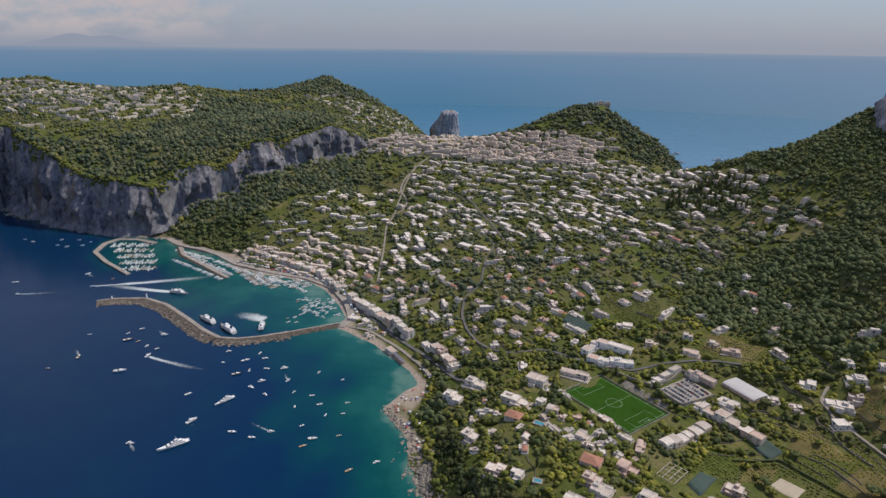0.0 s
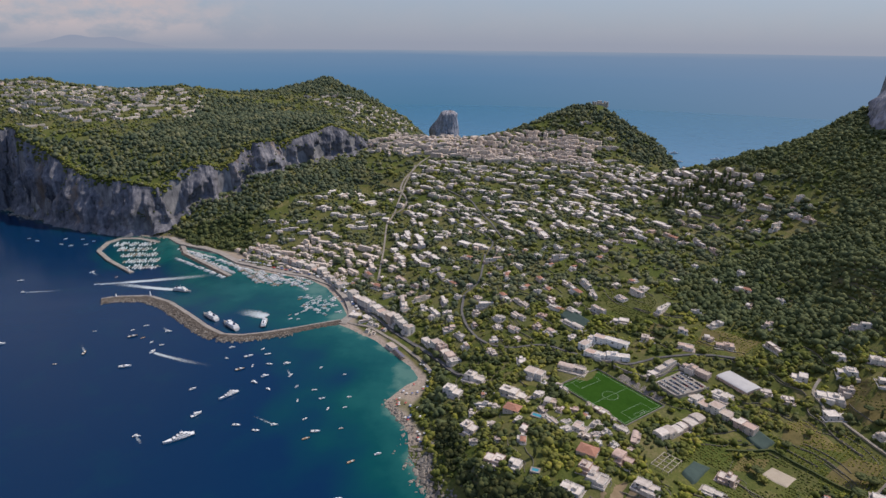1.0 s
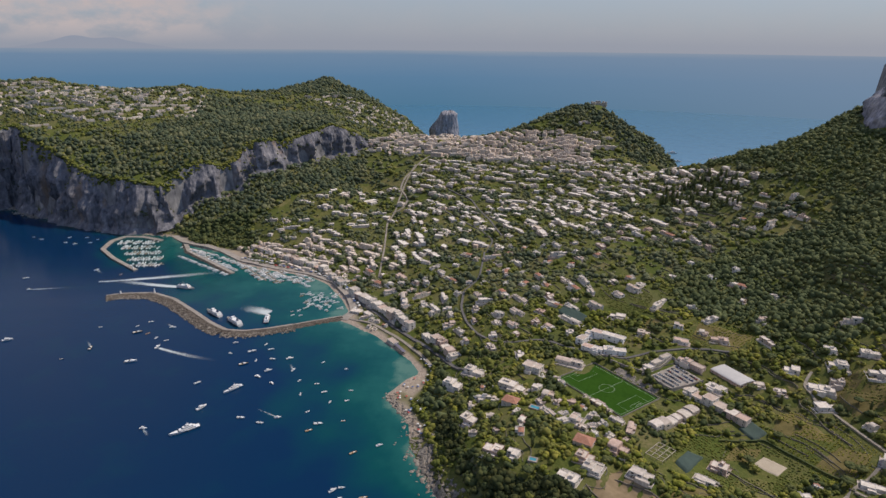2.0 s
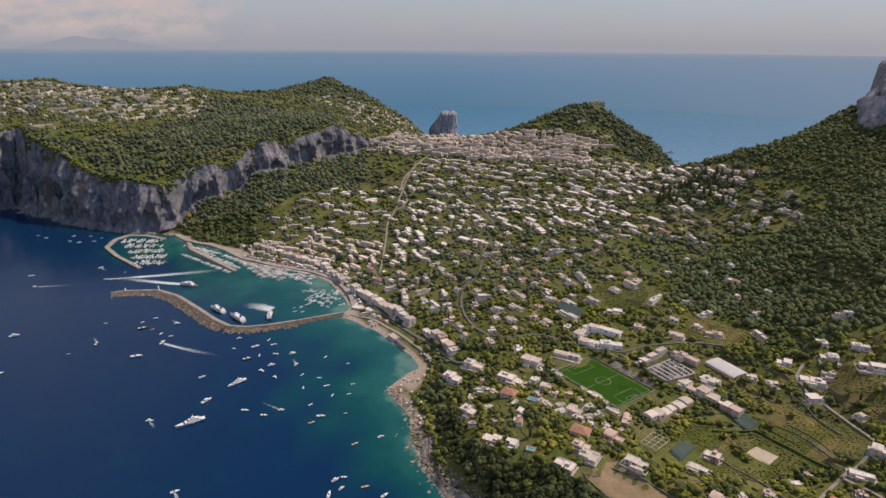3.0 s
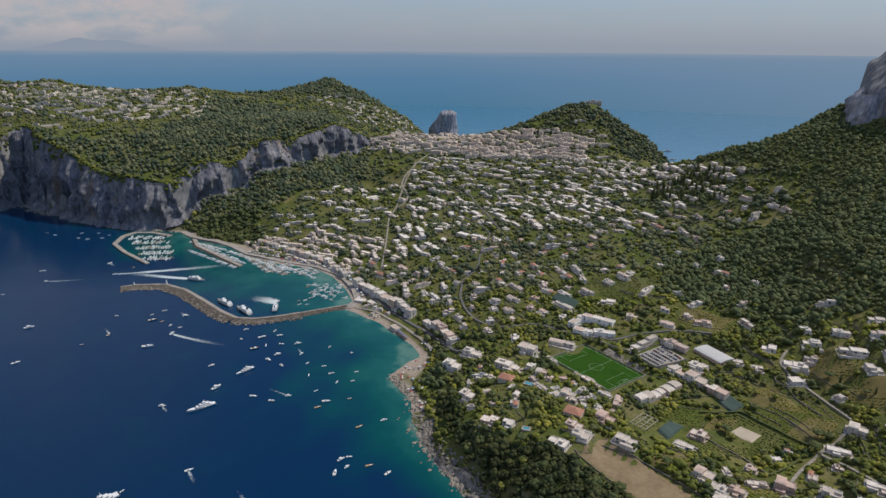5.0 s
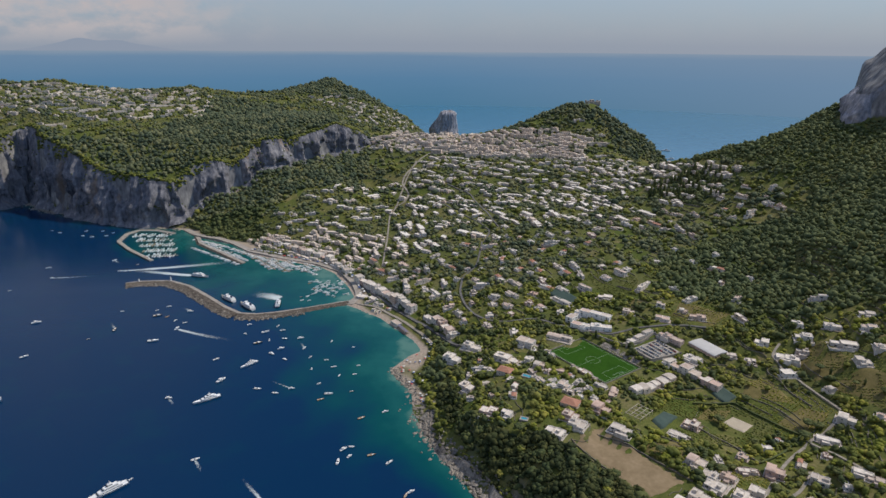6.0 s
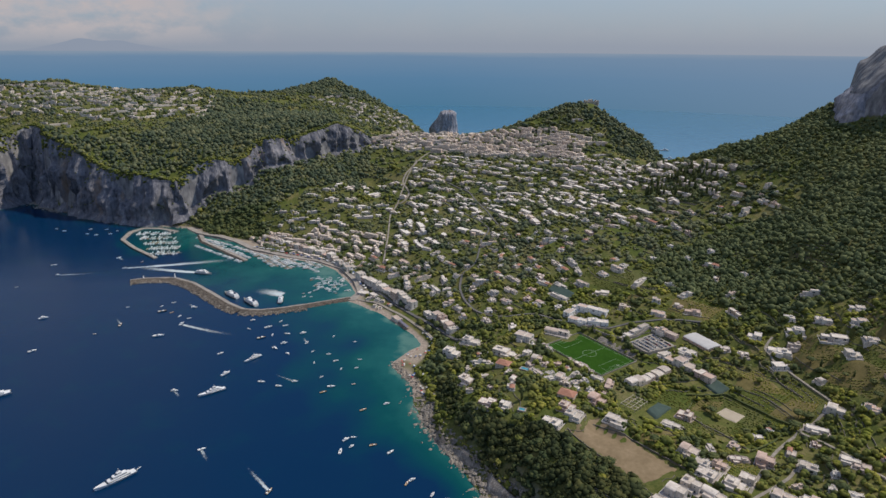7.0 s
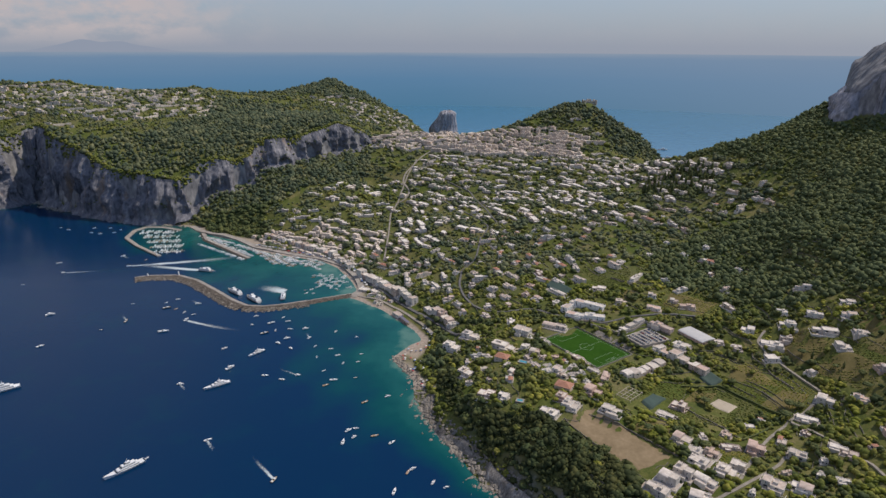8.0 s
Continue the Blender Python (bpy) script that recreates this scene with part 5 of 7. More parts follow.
OPEN_WATER = {
    "outer": [(-896, 1260, 9), (-870, 1246, 9), (-818, 1261, 8), (-805, 1224, 9), (-780, 1215, 9), (-753, 1225, 8), (-780, 1261, 7), (-749, 1248, 6), (-756, 1015, 11), (-716, 961, 9), (-652, 1061, 10),
              (-594, 1037, 7), (-610, 1000, 10), (-754, 900, 6), (-627, 771, 14), (-576, 662, 11), (-516, 716, 6), (-494, 748, 12), (-515, 815, 6), (-419, 711, 16)],
    "roads": [(-447, 835, 8), (-461, 820, 6), (-451, 799, 14), (-434, 795, 7), (-415, 781, 7), (-397, 773, 7), (-405, 816, 10), (-401, 753, 11), (-308, 657, 9), (-282, 601, 14), (-264, 706, 13),
              (-250, 716, 7), (-263, 742, 12), (-294, 767, 8), (-291, 735, 6), (-249, 763, 7), (-238, 748, 9), (-228, 720, 9), (-226, 689, 10), (-213, 657, 8), (-235, 673, 10), (-205, 722, 10), (-193, 691, 8)],
    "bay": [(-179, 664, 6), (-171, 632, 6), (-154, 594, 6), (-155, 656, 7), (-157, 712, 6), (-142, 637, 8), (-131, 615, 6), (-111, 618, 6), (-109, 641, 6), (-123, 694, 5), (-137, 570, 11), (-145, 557, 9),
            (-109, 576, 6), (-90, 518, 9), (-63, 531, 8), (-102, 460, 9), (-94, 464, 7), (-105, 439, 10), (-94, 448, 7), (-71, 450, 9), (-51, 438, 9)],
    "near": [(-229, 581, 10), (-204, 571, 9), (-186, 582, 8), (-26, 394, 8), (-31, 389, 8), (-43, 360, 10), (-5, 373, 7), (8, 366, 6), (-332, 559, 9), (-255, 442, 9), (-165, 377, 10), (-308, 411, 5)],
}
for rows in OPEN_WATER.values():
    for x, y, length in rows:
        boat(x, y, length, brnd.gauss(-62, 28))


def yacht(x, y, length, turn, label, kind="yacht"):
    """A large motor yacht or ferry with stepped decks."""
    ob = tagged(new("motor_yacht" if kind == "yacht" else "ferry"), label, "yacht" if kind == "yacht" else "ferry")
    ob.matrix_basis = pose(x, y, 0.05, 0, 0, turn)
    L = length
    beam, fb = L * 0.2 if kind == "yacht" else L * 0.25, L * 0.065
    part("hull", hull_mesh(L, beam, fb, GEL if kind == "yacht" else GEL_BLUE if brnd.random() < 0.3 else GEL, 0.9), ob)
    part("deck", deck_mesh(L, beam, fb * 0.92, GEL if kind == "yacht" else CONCRETE, full=0.9), ob)
    z, h = fb * 0.9, L * 0.055
    tiers = ((0.78, -0.36, 0.22), (0.62, -0.28, 0.10), (0.42, -0.16, 0.0)) if kind == "yacht" else ((0.92, -0.46, 0.26), (0.84, -0.42, 0.20), (0.5, -0.02, 0.14))
    for i, (wk, a, b) in enumerate(tiers):
        deckhouse = part("superstructure", house_mesh("superstructure", beam * wk, a * L, b * L, z, z + h, h * 1.1, GEL), ob)
        part("window_band", house_mesh("window_band", beam * wk * 0.975 + 0.1, (a + 0.015) * L, (b - 0.012) * L, z + h * 0.38, z + h * 0.75, h * 0.36, GLASS), deckhouse)
        z += h
    bm = bmesh.new()
    bmesh.ops.create_cone(bm, segments=8, radius1=L * 0.012, radius2=L * 0.004, depth=L * 0.09, cap_ends=True, matrix=pose(0, -0.1 * L, z + L * 0.045))
    part("mast", bm_mesh("mast", bm, GEL), ob)
    if kind == "ferry":
        bm = bmesh.new()
        add_box(bm, -beam * 0.12, -0.34 * L, z - h, beam * 0.12, -0.26 * L, z + h * 0.6, 0, 0.3)
        part("funnel", bm_mesh("funnel", bm, GEL_BLUE), ob)


yacht(-552, 540, 46, 127, "large white motor yacht lying at anchor offshore")
yacht(-322, 391, 41, 138, "white motor yacht with three decks at anchor")
yacht(-284, 555, 34, 126, "long white motor yacht at anchor in the bay")
yacht(-258, 642, 27, 139, "white motor yacht anchored off the breakwater")
yacht(-447, 973, 36, -105, "white ferry leaving the harbour", "ferry")
yacht(-361, 867, 40, 50, "white ferry moored along the breakwater quay", "ferry")
yacht(-319, 836, 42, 46, "white ferry moored along the breakwater quay", "ferry")
yacht(-270, 848, 34, 8, "white ferry backing off the quay", "ferry")


def pontoon(x0, y0, x1, y1, spacing, sizes, sides=(-1, 1), fill=0.9):
    d = math.hypot(x1 - x0, y1 - y0)
    t = math.degrees(math.atan2(y1 - y0, x1 - x0))
    ob = tagged(new("pontoon"), "narrow timber mooring pontoon with berths", "pontoon", "mooring pontoons")
    ob.matrix_basis = pose(x0, y0, 0, 0, 0, t)
    bm = bmesh.new()
    add_box(bm, 0, -1.2, 0.35, d, 1.2, 0.75)
    part("walkway", bm_mesh("walkway", bm, TIMBER), ob)
    for i in range(3):
        bm = bmesh.new()
        bmesh.ops.create_cone(bm, segments=8, radius1=0.25, radius2=0.25, depth=5, cap_ends=True, matrix=pose(d * (i + 0.5) / 3, 1.4, 0.5))
        part("pile", bm_mesh("pile", bm, TIMBER), ob)
    n = int(d / spacing)
    c, s = math.cos(radians(t)), math.sin(radians(t))
    for i in range(n):
        for side in sides:
            if brnd.random() > fill:
                continue
            L = brnd.uniform(*sizes)
            u, o = (i + 0.5) * spacing, side * (1.8 + L / 2)
            boat(x0 + u * c - o * s, y0 + u * s + o * c, L, t + (0 if side > 0 else 180) + brnd.gauss(0, 3), where="berthed at the pontoon", group="moored boats")


for i in range(5):
    k = i / 4
    pontoon(-692 + 92 * k, 1226 - 138 * k, -692 + 92 * k + 84 - 22 * k, 1226 - 138 * k + 6, 5.2, (7, 14), fill=0.88)
for x0, y0, x1, y1 in ((-383, 1092, -316, 1012), (-352, 1078, -287, 1000), (-307, 1060, -252, 1000), (-272, 1046, -232, 1008)):
    pontoon(x0, y0, x1, y1, 5.5, (7, 11), fill=0.75)
pontoon(-440, 1140, -372, 1086, 6.0, (7, 11), (-1,))
pontoon(-545, 1204, -470, 1160, 7.0, (8, 12), (-1,))
pontoon(-505, 1162, -412, 1076, 7.0, (8, 14), (1,))
for i in range(42):
    boat(brnd.uniform(-238, -160), brnd.uniform(862, 962), brnd.uniform(5, 8), brnd.gauss(-50, 20), where="moored in the small-craft basin", group="moored boats")


def boat_mass(spots):
    """Closely packed small craft as one mass: place, length and turn of each."""
    vs, fs, ms, mats = [], [], [], []
    for x, y, length, turn, kind in spots:
        base = pose(x, y, 0.05, 0, 0, turn) @ Matrix.Scale(length / 10, 4)
        for c in PROTO[kind].children_recursive:
            mat = c.data.materials[0]
            if mat not in mats:
                mats.append(mat)
            k = len(vs)
            vs.extend(tuple(base @ v.co) for v in c.data.vertices)
            for p in c.data.polygons:
                fs.append(tuple(k + i for i in p.vertices))
                ms.append(mats.index(mat))
    me = mesh_of("moored_boats", vs, fs)
    for m in mats:
        me.materials.append(m)
    me.polygons.foreach_set("material_index", np.array(ms, np.int32))
    tagged(new("moored_boats", me), "rows of small white boats packed along the harbour quay", "boats", kind="stuff")


spots = []
u, x, y, nx, ny = along([(-520, 1196), (-448, 1154), (-386, 1106), (-329, 1062), (-269, 1032), (-226, 990)], 4.2)
for i in range(len(u)):
    sgn = 1 if (nx[i] * -1 + ny[i] * -1) > 0 else -1
    if brnd.random() < 0.8:
        o = sgn * (9 + brnd.uniform(-1, 1))
        spots.append((float(x[i] + nx[i] * o), float(y[i] + ny[i] * o), brnd.uniform(6, 10), math.degrees(math.atan2(ny[i], nx[i])) - 90 + brnd.gauss(0, 5), brnd.choice(("launch", "awning", "launch", "cruiser"))))
u, x, y, nx, ny = along([(-520, 1150), (-388, 1046)], 5.0)
for i in range(len(u)):
    for o in (-14, 12):
        if brnd.random() < 0.7:
            spots.append((float(x[i] + nx[i] * o), float(y[i] + ny[i] * o), brnd.uniform(6, 11), math.degrees(math.atan2(ny[i], nx[i])) - 90 + brnd.gauss(0, 5), brnd.choice(("launch", "awning", "cruiser"))))
for i in range(46):
    a, b = brnd.random(), brnd.random()
    spots.append((-237 + 60 * a + 20 * b, 950 - 62 * b, brnd.uniform(5, 8), brnd.gauss(-50, 15), brnd.choice(("launch", "awning", "launch"))))
boat_mass(spots)


# ---- foam behind moving boats ----
def foam_material():
    m, n, l, out = nodes_of("foam")
    a = noise_at(n, l, place(n, l), 0.35, 6, 0.7)
    att = n.new("ShaderNodeAttribute")
    att.attribute_name = "thick"
    k = ramp(n, l, math_node(n, l, "ADD", a, math_node(n, l, "MULTIPLY_ADD", att.outputs["Fac"], 0.9, -0.62)), [(0.30, (0, 0, 0)), (0.85, (0.78, 0.78, 0.78))])
    p = node(n, "BsdfPrincipled", Roughness=0.6)
    p.inputs["Base Color"].default_value = (0.62, 0.68, 0.68, 1)
    l.new(k, p.inputs["Alpha"])
    l.new(p.outputs[0], out.inputs["Surface"])
    return m


FOAM = foam_material()


def wake(x0, y0, x1, y1, w0, w1, strong=1.0, bend=0.0):
    n, m = 40, 7
    dx, dy = x1 - x0, y1 - y0
    d = math.hypot(dx, dy)
    v, th = [], []
    for i in range(n):
        t = i / (n - 1)
        b = bend * t * t
        for j in range(m):
            a = j / (m - 1) * 2 - 1
            w = (w0 + (w1 - w0) * t) * (1 + 0.25 * noise.noise((t * 9, a, x0)))
            v.append((x0 + dx * t - dy / d * (a * w / 2 + b), y0 + dy * t + dx / d * (a * w / 2 + b), 0.06))
            th.append(strong * (1 - abs(a) ** 2.5) * (1 - 0.75 * t) * min(1, t * 12 + 0.4))
    me = mesh_of("wake", v, grid_faces(m, n), FOAM)
    me.attributes.new("thick", "FLOAT", "POINT").data.foreach_set("value", np.array(th, np.float32))
    tagged(new("wake", me), "white foam trail on the water behind a boat", "wake")


wake(-717, 962, -630, 976, 4, 14, 0.95)
wake(-611, 1001, -400, 1046, 6, 36, 1.5, 14)
wake(-458, 978, -600, 1002, 12, 26, 1.5, -8)
wake(-401, 752, -300, 700, 6, 20, 1.15, 14)
wake(-494, 750, -518, 780, 4, 9, 0.9)
wake(-652, 1061, -628, 1040, 4, 10, 1.0)
wake(-405, 816, -426, 836, 4, 9, 1.0)
wake(-165, 377, -200, 416, 4, 9, 1.2)
wake(-255, 441, -240, 420, 4, 9, 1.0)
wake(-332, 558, -316, 540, 4, 9, 0.9)
wake(-186, 582, -226, 606, 3, 7, 0.9)
wake(-193, 691, -204, 712, 3, 8, 1.0)
wake(-272, 872, -330, 896, 26, 46, 1.3)

# ---- football pitch, dirt field, hall, car park ----
TURF = surface_material("pitch_turf", [(0.3, (0.020, 0.058, 0.007)), (0.7, (0.031, 0.080, 0.010))], 14, 0.95, 0.03, spec=0.03)
LINE = surface_material("line_paint", [(0.3, (0.20, 0.28, 0.16)), (0.7, (0.34, 0.42, 0.28))], 2, 0.85, 0.0)
EARTH = surface_material("dry_earth", [(0.3, (0.155, 0.112, 0.060)), (0.5, (0.215, 0.158, 0.090)), (0.72, (0.28, 0.208, 0.128))], 22, 0.95, 0.06, fine=5)
STONE_WALL = surface_material("dry_stone_wall", [(0.35, (0.09, 0.08, 0.065)), (0.65, (0.22, 0.195, 0.16))], 1.6, 0.95, 0.12)
NET = surface_material("green_shade_net", [(0.3, (0.032, 0.055, 0.045)), (0.7, (0.055, 0.085, 0.07))], 5, 0.8, 0.03)
TILLED = surface_material("tilled_field", [(0.3, (0.085, 0.070, 0.024)), (0.5, (0.135, 0.110, 0.036)), (0.7, (0.20, 0.155, 0.066))], 9, 0.95, 0.1, fine=7)
SAND = surface_material("pale_sand", [(0.3, (0.36, 0.3, 0.22)), (0.7, (0.48, 0.41, 0.31))], 6, 0.95, 0.02)


def line_mesh(points, w, closed=False):
    pts = [Vector(p) for p in points] + ([Vector(points[0])] if closed else [])
    v = []
    for i, p in enumerate(pts):
        a, b = pts[max(0, i - 1)], pts[min(len(pts) - 1, i + 1)]
        if closed and i in (0, len(pts) - 1):
            a, b = pts[-2], pts[1]
        t = (b - a).normalized()
        nrm = Vector((-t.y, t.x, 0))
        v += [tuple(p + nrm * w / 2), tuple(p - nrm * w / 2)]
    f = [(2 * i, 2 * i + 1, 2 * i + 3, 2 * i + 2) for i in range(len(pts) - 1)]
    return mesh_of("line", v, f, LINE)


def football_pitch(g):
    cx, cy, L, W, turn, z = g
    L, W = L - 1.5, W - 1.5
    ob = tagged(new("football_pitch"), "bright green artificial football pitch with white markings", "pitch")
    ob.matrix_basis = pose(cx, cy, z, 0, 0, turn)
    bm = bmesh.new()
    add_box(bm, -L, -W, -1.0, L, W, 0.12)
    part("turf", bm_mesh("turf", bm, TURF), ob)
    l, w = L - 3, W - 3
    zz = 0.16
    arcs = [[(l, w), (l, -w)], [(-l, -w), (-l, w)], [(-l, w), (l, w)], [(l, -w), (-l, -w)], [(0, -w), (0, w)]]
    for s in (-1, 1):
        arcs += [[(s * l, -16), (s * (l - 15), -16), (s * (l - 15), 16), (s * l, 16)], [(s * l, -8), (s * (l - 5), -8), (s * (l - 5), 8), (s * l, 8)]]
    for a in arcs:
        part("line", line_mesh([(x, y, zz) for x, y in a], 0.32), ob, "white painted line")
    part("centre_circle", line_mesh([(8.5 * math.cos(t), 8.5 * math.sin(t), zz) for t in np.linspace(0, 2 * math.pi, 40)[:-1]], 0.32, True), ob, "white painted circle")
    for s in (-1, 1):
        bm = bmesh.new()
        for y in (-3.7, 3.6):
            add_box(bm, s * l - 0.06, y, 0.12, s * l + 0.06, y + 0.12, 2.5)
        add_box(bm, s * l - 0.06, -3.7, 2.5, s * l + 0.06, 3.72, 2.62)
        part("goal", bm_mesh("goal", bm, TRIM), ob)
    # enclosing wall, a thing of its own
    en = tagged(new("boundary_wall"), "low pale wall round the football pitch", "wall")
    en.matrix_basis = ob.matrix_basis
    for x0, y0, x1, y1 in ((-L - 1, -W - 1, L + 1, -W - 0.6), (-L - 1, W + 0.6, L + 1, W + 1), (-L - 1, -W - 0.6, -L - 0.6, W + 0.6), (L + 0.6, -W - 0.6, L + 1, W + 0.6)):
        bm = bmesh.new()
        add_box(bm, x0, y0, -2, x1, y1, 1.6)
        part("wall_panel", bm_mesh("wall_panel", bm, CONCRETE), en)
    st = tagged(new("grandstand"), "grey stepped concrete grandstand beside the pitch", "grandstand")
    st.matrix_basis = ob.matrix_basis
    for i in range(7):
        bm = bmesh.new()
        add_box(bm, -20, W + 3 + i * 1.3, -1, 38, W + 4.28 + i * 1.3, 0.5 + i * 0.55)
        part("tier", bm_mesh("tier", bm, CONCRETE), st)


football_pitch(PITCH)


def sheet(name, outline, material, label, category, lift=0.35, step=4.0, z=None):
    """A patch of ground cover that follows the slope."""
    o = np.array(outline, float)
    n = 14
    a, b, c, d = o
    v = []
    for i in range(n):
        for j in range(n):
            s, t = i / (n - 1), j / (n - 1)
            x, y = (a * (1 - s) + b * s) * (1 - t) + (d * (1 - s) + c * s) * t
            edge = min(s, t, 1 - s, 1 - t) < 0.001
            v.append((x + (noise.noise((x / 6, y / 6, 1)) * 1.2 if edge else 0), y + (noise.noise((x / 6, y / 6, 4)) * 1.2 if edge else 0), (at(x, y) if z is None else z) + (lift if not edge else -0.6)))
    return tagged(new(name, mesh_of(name, v, grid_faces(n, n), material, True)), label, category)


sheet("dirt_field", [(128, 410), (165, 431), (222, 349), (182, 326)], EARTH, "bare brown earth sports field with worn patches", "field")
sheet("sand_court", [(298, 451), (313, 461), (328, 443), (312, 431)], SAND, "pale sandy rectangular court in a green field", "court", 0.5)
sheet("shade_net", [(163, 756), (184, 764), (204, 722), (184, 706)], NET, "dark green shade net over a nursery plot", "netting", 2.4)
sheet("shade_net", [(219, 441), (239, 461), (252, 453), (224, 424)], NET, "green shade net over a garden plot", "netting", 2.2)
sheet("shade_net", [(304, 497), (322, 506), (330, 488), (313, 479)], NET, "green shade net over a garden plot", "netting", 2.0)
sheet("car_park", [(238, 584), (282, 610), (301, 576), (256, 550)], CONCRETE, "grey asphalt car park full of cars", "car park", 0.5)
SHEETING = surface_material("white_sheeting", [(0.3, (0.40, 0.385, 0.37)), (0.7, (0.50, 0.48, 0.455))], 7, 0.6, 0.03, fine=5)
hall = house(332, 575.5, 40, 24, 3.4, -64, "large white hall with low vaulted roof", rnd, "vault", 6.0, name="sports_hall", category="hall", wing=False)
for c in hall.children:
    if c.name.startswith("roof"):
        c.data.materials[0] = SHEETING
house(-112, 856, 16, 9, 4, -52, "low beach building with pale flat roof", rnd, "flat", 4.0, name="beach_house", category="beach house", wing=False)
house(-66, 768, 18, 10, 4, -55, "low grey-roofed bathing hut row by the beach", rnd, "flat", 4.0, name="beach_house", category="beach house", wing=False)
house(-132, 872, 18, 12, 4.5, -20, "flat white harbour office on the quay", rnd, "flat", 4.0, name="harbour_office", category="building", wing=False)

PAINTS = [surface_material("car_" + n, [(0.3, c), (0.7, tuple(min(1, v * 1.15) for v in c))], 2, 0.35, 0.0, spec=0.5) for n, c in
          (("white", (0.66, 0.66, 0.65)), ("grey", (0.3, 0.31, 0.32)), ("dark", (0.03, 0.032, 0.036)), ("red", (0.4, 0.05, 0.04)), ("blue", (0.05, 0.1, 0.25)))]
TYRE = surface_material("tyre_rubber", [(0.3, (0.015, 0.015, 0.015)), (0.7, (0.03, 0.03, 0.03))], 1, 0.9, 0.0)


def car(paint):
    ob = new("car")
    body = part("body", house_mesh("body", 1.75, -2.1, 2.1, 0.35, 0.95, 0.25, paint), ob)
    part("cabin", house_mesh("cabin", 1.55, -1.7, 0.9, 0.95, 1.5, 0.7, GLASS), body)
    for x in (-0.8, 0.8):
        for y in (-1.3, 1.3):
            bm = bmesh.new()
            bmesh.ops.create_cone(bm, segments=12, radius1=0.33, radius2=0.33, depth=0.2, cap_ends=True, matrix=pose(x, y, 0.33, 0, 90, 0))
            part("wheel", bm_mesh("wheel", bm, TYRE), ob)
    return ob


CARS = {}


def park(x, y, turn):
    i = rnd.choice((0, 0, 1, 1, 2, 3, 4))
    z = at(x, y)
    m = pose(x, y, z + 0.55, 0, 0, turn)
    if i not in CARS:
        CARS[i] = car(PAINTS[i])
        CARS[i].matrix_basis = m
        ob = CARS[i]
    else:
        ob = copy_thing(CARS[i], m)
    tagged(ob, ("white", "silver grey", "black", "red", "blue")[i] + " small car parked in the open", "car", "parked cars")


for r_ in range(6):
    for i in range(9):
        if rnd.random() < 0.85:
            s, t = (r_ + 0.5) / 6, (i + 0.7) / 9.6
            a = np.array((243, 582)) * (1 - t) + np.array((258, 556)) * t
            b = np.array((282, 606)) * (1 - t) + np.array((296, 574)) * t
            x, y = a * (1 - s) + b * s
            park(float(x), float(y), 32 + rnd.gauss(0, 2))


# ---- tilled fields, garden walls, bean frame ----
for o in ([(330, 488), (352, 512), (374, 512), (386, 462)], [(410, 486), (416, 541), (448, 544), (462, 486)], [(414, 480), (466, 484), (474, 448), (444, 432)], [(345, 440), (384, 462), (404, 440), (362, 412)],
          [(268, 452), (290, 474), (318, 470), (300, 452)], [(190, 398), (234, 408), (234, 376), (204, 378)], [(310, 650), (332, 684), (392, 640), (352, 614)], [(248, 690), (268, 708), (296, 690), (274, 676)], [(486, 540), (520, 548), (540, 505), (500, 490)], [(474, 476), (498, 486), (520, 450), (486, 438)]):
    sheet("tilled_field", o, TILLED, "tilled brown field with dry grass between terraces", "field", 0.28)


def garden_wall(line, h, label, material, t=0.5):
    """A wall that follows the ground."""
    u, x, y, nx, ny = along(line, 2.5, 2)
    z = height(x, y)
    v = np.stack([np.stack([x + nx * o, y + ny * o, z + b], 1) for o, b in ((t / 2, -1.5), (t / 2, h), (-t / 2, h), (-t / 2, -1.5))], 1)
    f = [tuple(q) for q in grid_faces(4, len(u))] + [(3, 2, 1, 0), tuple(4 * len(u) - 4 + k for k in range(4))]
    tagged(new("garden_wall", mesh_of("garden_wall", v.reshape(-1, 3), f, material)), label, "wall", "garden walls")


for line in ([(157, 416), (191, 393), (226, 348)], [(261, 437), (284, 414), (300, 376)], [(380, 527), (376, 517), (393, 456)], [(237, 422), (263, 392)], [(186, 318), (150, 372), (130, 410)]):
    garden_wall(line, 1.5, "rough stone boundary wall between gardens", STONE_WALL, 0.7)
for line in ([(277, 478), (322, 480), (342, 450), (361, 417)], [(300, 376), (330, 392), (361, 417)]):
    garden_wall(line, 2.2, "dark green clipped hedge along a field", LEAF_DARK, 1.6)
for line in ([(234, 587), (257, 597), (279, 616), (301, 588)], [(240, 580), (256, 553), (298, 571)], [(206, 620), (236, 590)]):
    garden_wall(line, 3.4, "tall pale retaining wall beside the car park", CONCRETE, 0.8)


